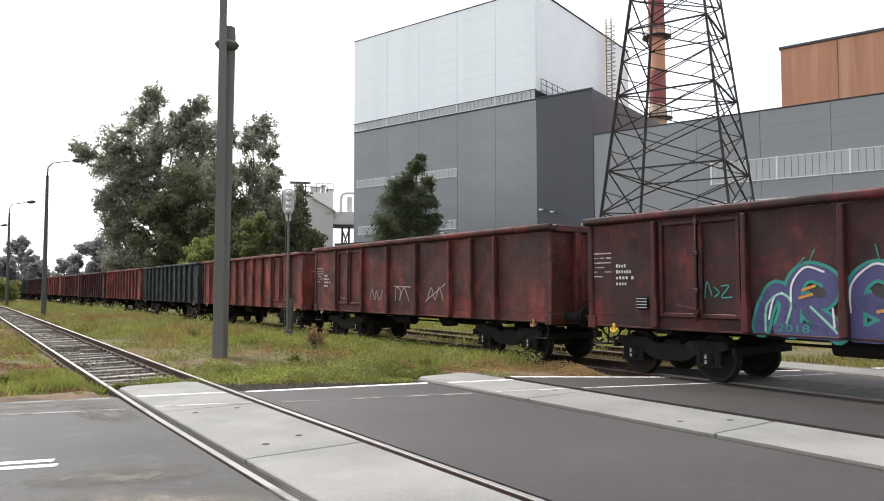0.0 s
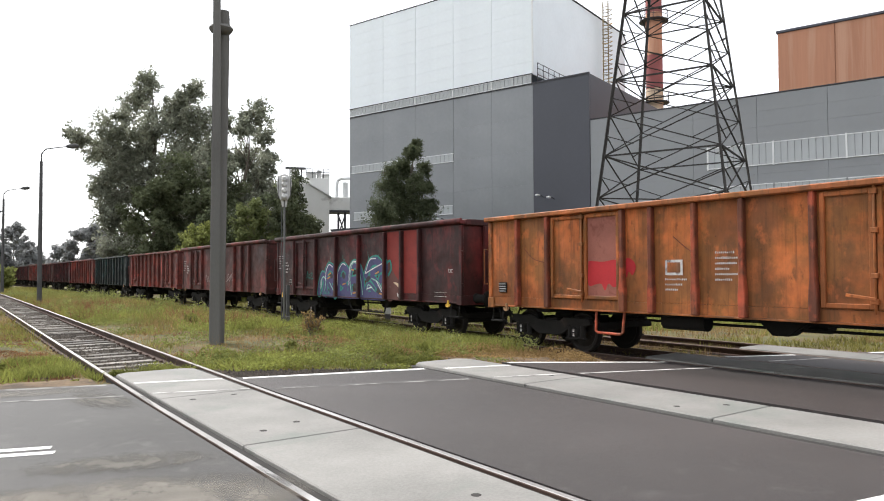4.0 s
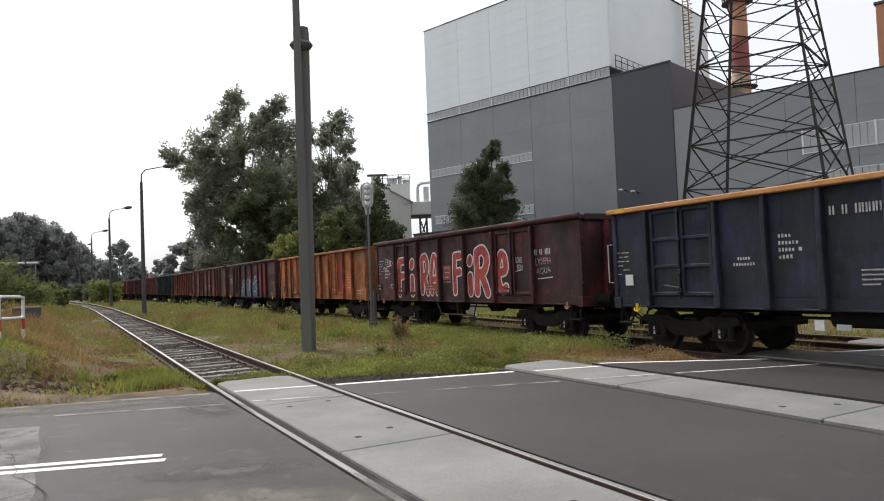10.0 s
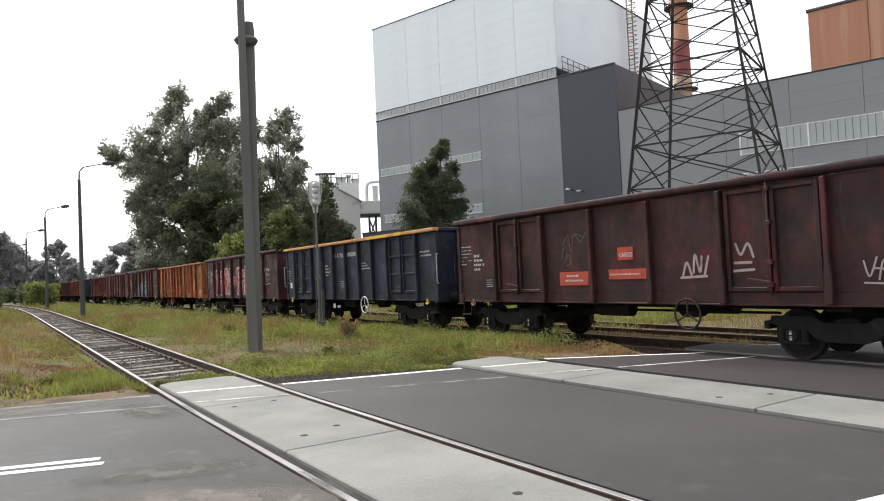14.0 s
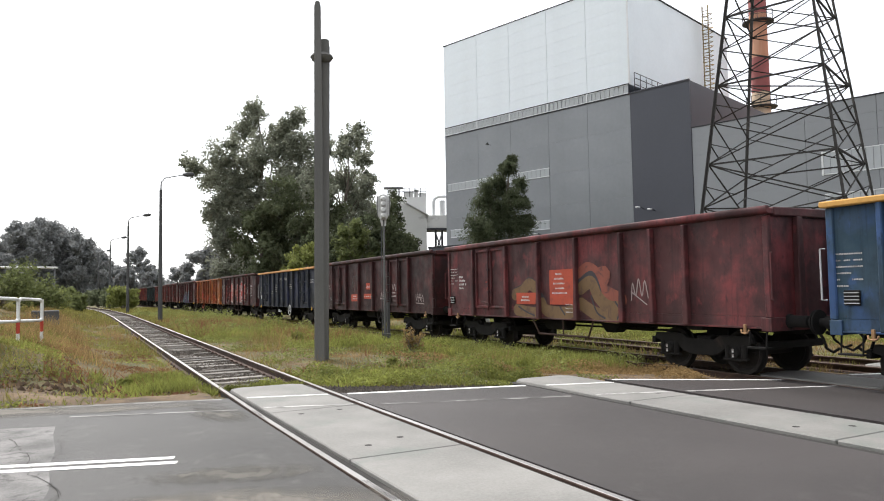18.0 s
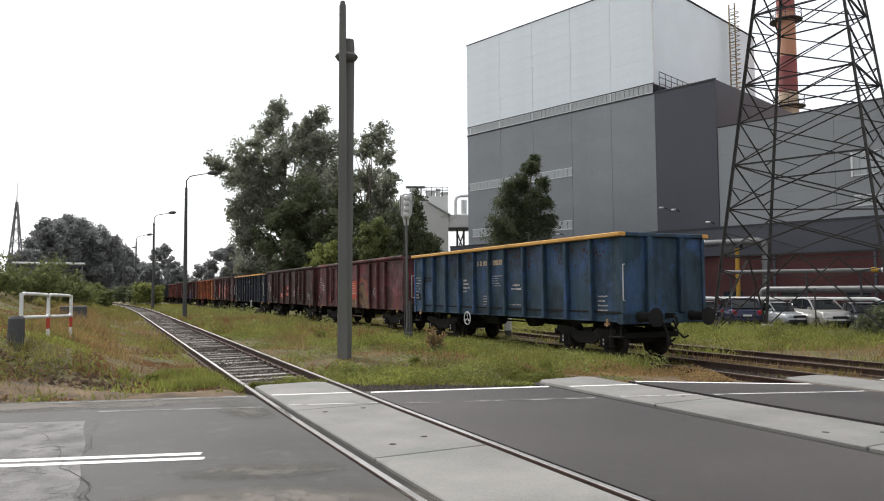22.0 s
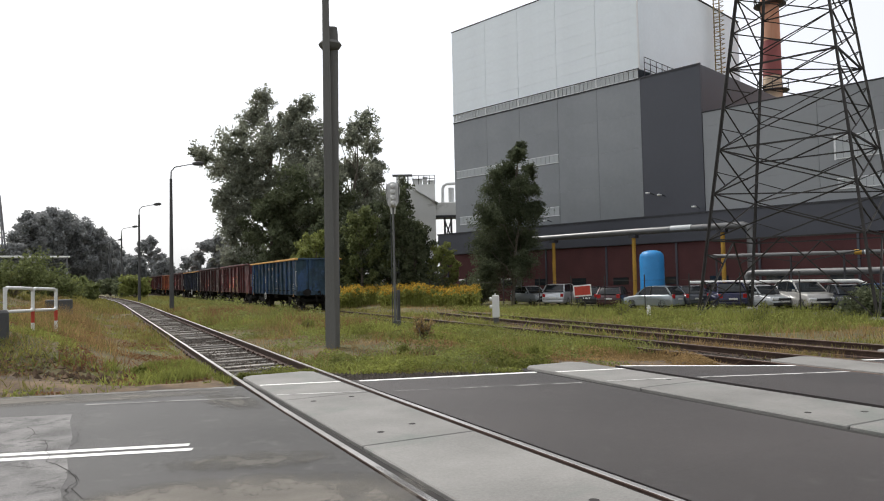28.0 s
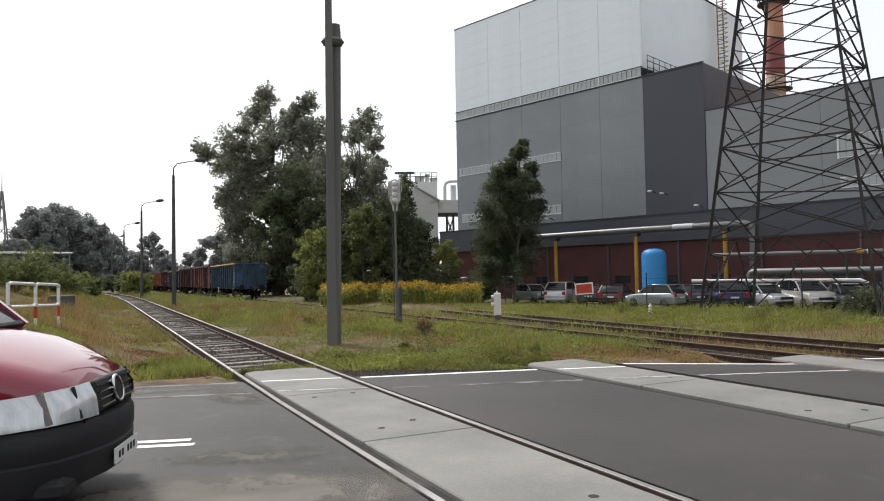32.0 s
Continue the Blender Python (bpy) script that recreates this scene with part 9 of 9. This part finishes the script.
    part("bumper", Shape().add(rows_b, [(i * kb + j, (i + 1) * kb + j, (i + 1) * kb + j + 1, i * kb + j + 1) for i in range(len(ys) - 1) for j in range(kb - 1)]), M_BUMPER, v, "black plastic bumper", smooth=40)
    part("lower_valance", Shape().box(1.6, 2.32, -0.78, 0.78, 0.2, 0.34), M_BUMPER, v, bevel=0.04)
    # grille with bars and a plain round badge
    tilt = pose(2.375, 0, 0.79, 0, -12, 0)
    g = part("grille", Shape().box(-0.05, 0.02, -0.36, 0.36, -0.1, 0.12), M_BUMPER, v, bevel=0.012, m=tilt)
    for z in (-0.07, -0.02, 0.03, 0.08):
        part("grille_bar", Shape().box(0.015, 0.036, -0.35, 0.35, z - 0.007, z + 0.007), M_CHROME, g)
    part("badge", Shape().tube([(0.045, 0.095 * math.cos(a * math.pi / 10), 0.01 + 0.095 * math.sin(a * math.pi / 10)) for a in range(20)], 0.012, 6, closed=True), M_CHROME, g, "plain round chrome badge")
    part("badge_disc", Shape().lathe([(0.0, 0.0), (0.085, 0.0), (0.085, 0.012), (0.0, 0.014)], 18, pose(0.03, 0, 0.01, 0, 90, 0)), M_BUMPER, g)
    for s in (-1, 1):
        pts = [(2.36, 0.38), (2.29, 0.56), (2.16, 0.73), (1.97, 0.87), (1.84, 0.92)]
        vs = []
        for i, (x, y) in enumerate(pts):
            top = 0.93 - 0.012 * i
            vs += [(x + 0.06, s * (y + 0.035), 0.685 - 0.004 * i), (x + 0.045, s * (y + 0.035), (0.685 + top) / 2), (x - 0.012, s * (y + 0.012), top - 0.02)]
        fs = [(3 * i + j, 3 * i + j + 1, 3 * i + j + 4, 3 * i + j + 3) for i in range(4) for j in range(2)]
        hl = part("headlamp", Shape().add(vs, fs), M_LAMPGLASS, v, "clear glass headlamp", smooth=40)
        part("lamp_divider", Shape().beam((2.235, s * 0.765, 0.69), (2.165, s * 0.745, 0.9), 0.03), M_CHROME, hl)
        part("lamp_divider", Shape().beam((2.36, s * 0.57, 0.69), (2.3, s * 0.56, 0.9), 0.018), M_BUMPER, hl)
        part("indicator", Shape().box(1.84, 1.9, min(s * 0.915, s * 0.94), max(s * 0.915, s * 0.94), 0.72, 0.8), M_LAMPGLASS, v)
        for x in (1.45, -1.45):
            wh = part("wheel", Shape().lathe([(0.18, -0.11), (0.31, -0.11), (0.33, -0.08), (0.33, 0.08), (0.31, 0.11), (0.18, 0.11)], 22, pose(x, s * 0.83, 0.33, 90, 0, 0)), M_TYRE, v)
            part("rim", Shape().lathe([(0.0, -0.03), (0.19, -0.03), (0.2, 0.05), (0.06, 0.02), (0.0, 0.02)], 16, pose(x, s * 0.86, 0.33, -90 * s, 0, 0)), M_RIMS, wh)
        part("wheel_arch", Shape().tube([(1.45 + 0.42 * math.cos(a), s * 0.925, 0.33 + 0.42 * math.sin(a)) for a in [math.pi * q / 8 for q in range(9)]], 0.02, 6), M_VANRED, v)
    part("number_plate", Shape().box(2.468, 2.482, -0.26, 0.26, 0.3, 0.41), M_PLATE, v)
    for y in (-0.2, -0.13, 0.0, 0.07, 0.14):
        part("plate_bar", Shape().box(2.481, 2.485, y, y + 0.04, 0.33, 0.38), M_BUMPER, v)
    part("wiper", Shape().tube([(1.4, -0.5, 1.24), (1.2, -0.1, 1.42), (1.12, 0.2, 1.48)], 0.012, 5).tube([(1.4, 0.2, 1.24), (1.25, 0.5, 1.38)], 0.012, 5), M_BUMPER, v)
    part("scuttle", Shape().box(1.34, 1.46, -0.72, 0.72, 1.24, 1.29), M_BUMPER, v, bevel=0.02)
    return v


van = make_van()

# ---- bird leaving the birch ----
bird = thing("bird", "small dark bird in flight", "bird")
M_BIRD = mat("dark_plumage", (0.03, 0.03, 0.032), 0.8, var=0.3, bump=0.0)
part("body", Shape().lathe([(0.005, -0.16), (0.035, -0.1), (0.05, 0.0), (0.035, 0.09), (0.03, 0.13), (0.005, 0.18)], 10, pose(0, 0, 0, -90, 0, 0)), M_BIRD, bird)
part("tail", Shape().prism([(-0.03, -0.14), (0.03, -0.14), (0.05, -0.28), (-0.05, -0.28)], -0.006, 0.006, axis=2), M_BIRD, bird)
wings = []
for s in (-1, 1):
    wings.append(part("wing", Shape().prism([(0.02 * s, 0.06), (0.16 * s, 0.09), (0.32 * s, -0.02), (0.18 * s, -0.04), (0.03 * s, -0.06)], -0.006, 0.006, axis=2), M_BIRD, bird))


def move_others():
    head = Vector((0.945, -0.326, 0))
    nose = Vector((0.32, 5.75, 0)) - head * 2.55
    for t0, t1 in ((0, 32),):
        walk(van, [(t, pose(*(nose - head * 6.6 * (32 - t)), 0, 0, -19.03)) for t in (0, 8, 16, 24, 30, 31, 32)])
    spots = [(0, (31.4, 47.6, 10.9)), (17.2, (31.4, 47.6, 10.9)), (18, (28.94, 46.77, 13.07)), (18.5, (26.63, 44.66, 14.03)), (19, (24.1, 42.67, 14.84)), (19.5, (21.44, 40.7, 17.2)), (22, (5, 34, 30)), (26, (-30, 40, 45)), (32, (-90, 60, 60))]
    walk(bird, [(t, pose(*p, 10, 0, 50)) for t, p in spots])
    for k, wg_ in enumerate(wings):
        walk(wg_, [(q * 0.2, pose(0, 0, 0, 0, (35 if (q % 2) else -25) * (1 if k else -1), 0)) for q in range(161)])


def motions():
    """Everything that moves: the train, its wheels, the van and the bird."""
    move_train()
    move_others()


motions()
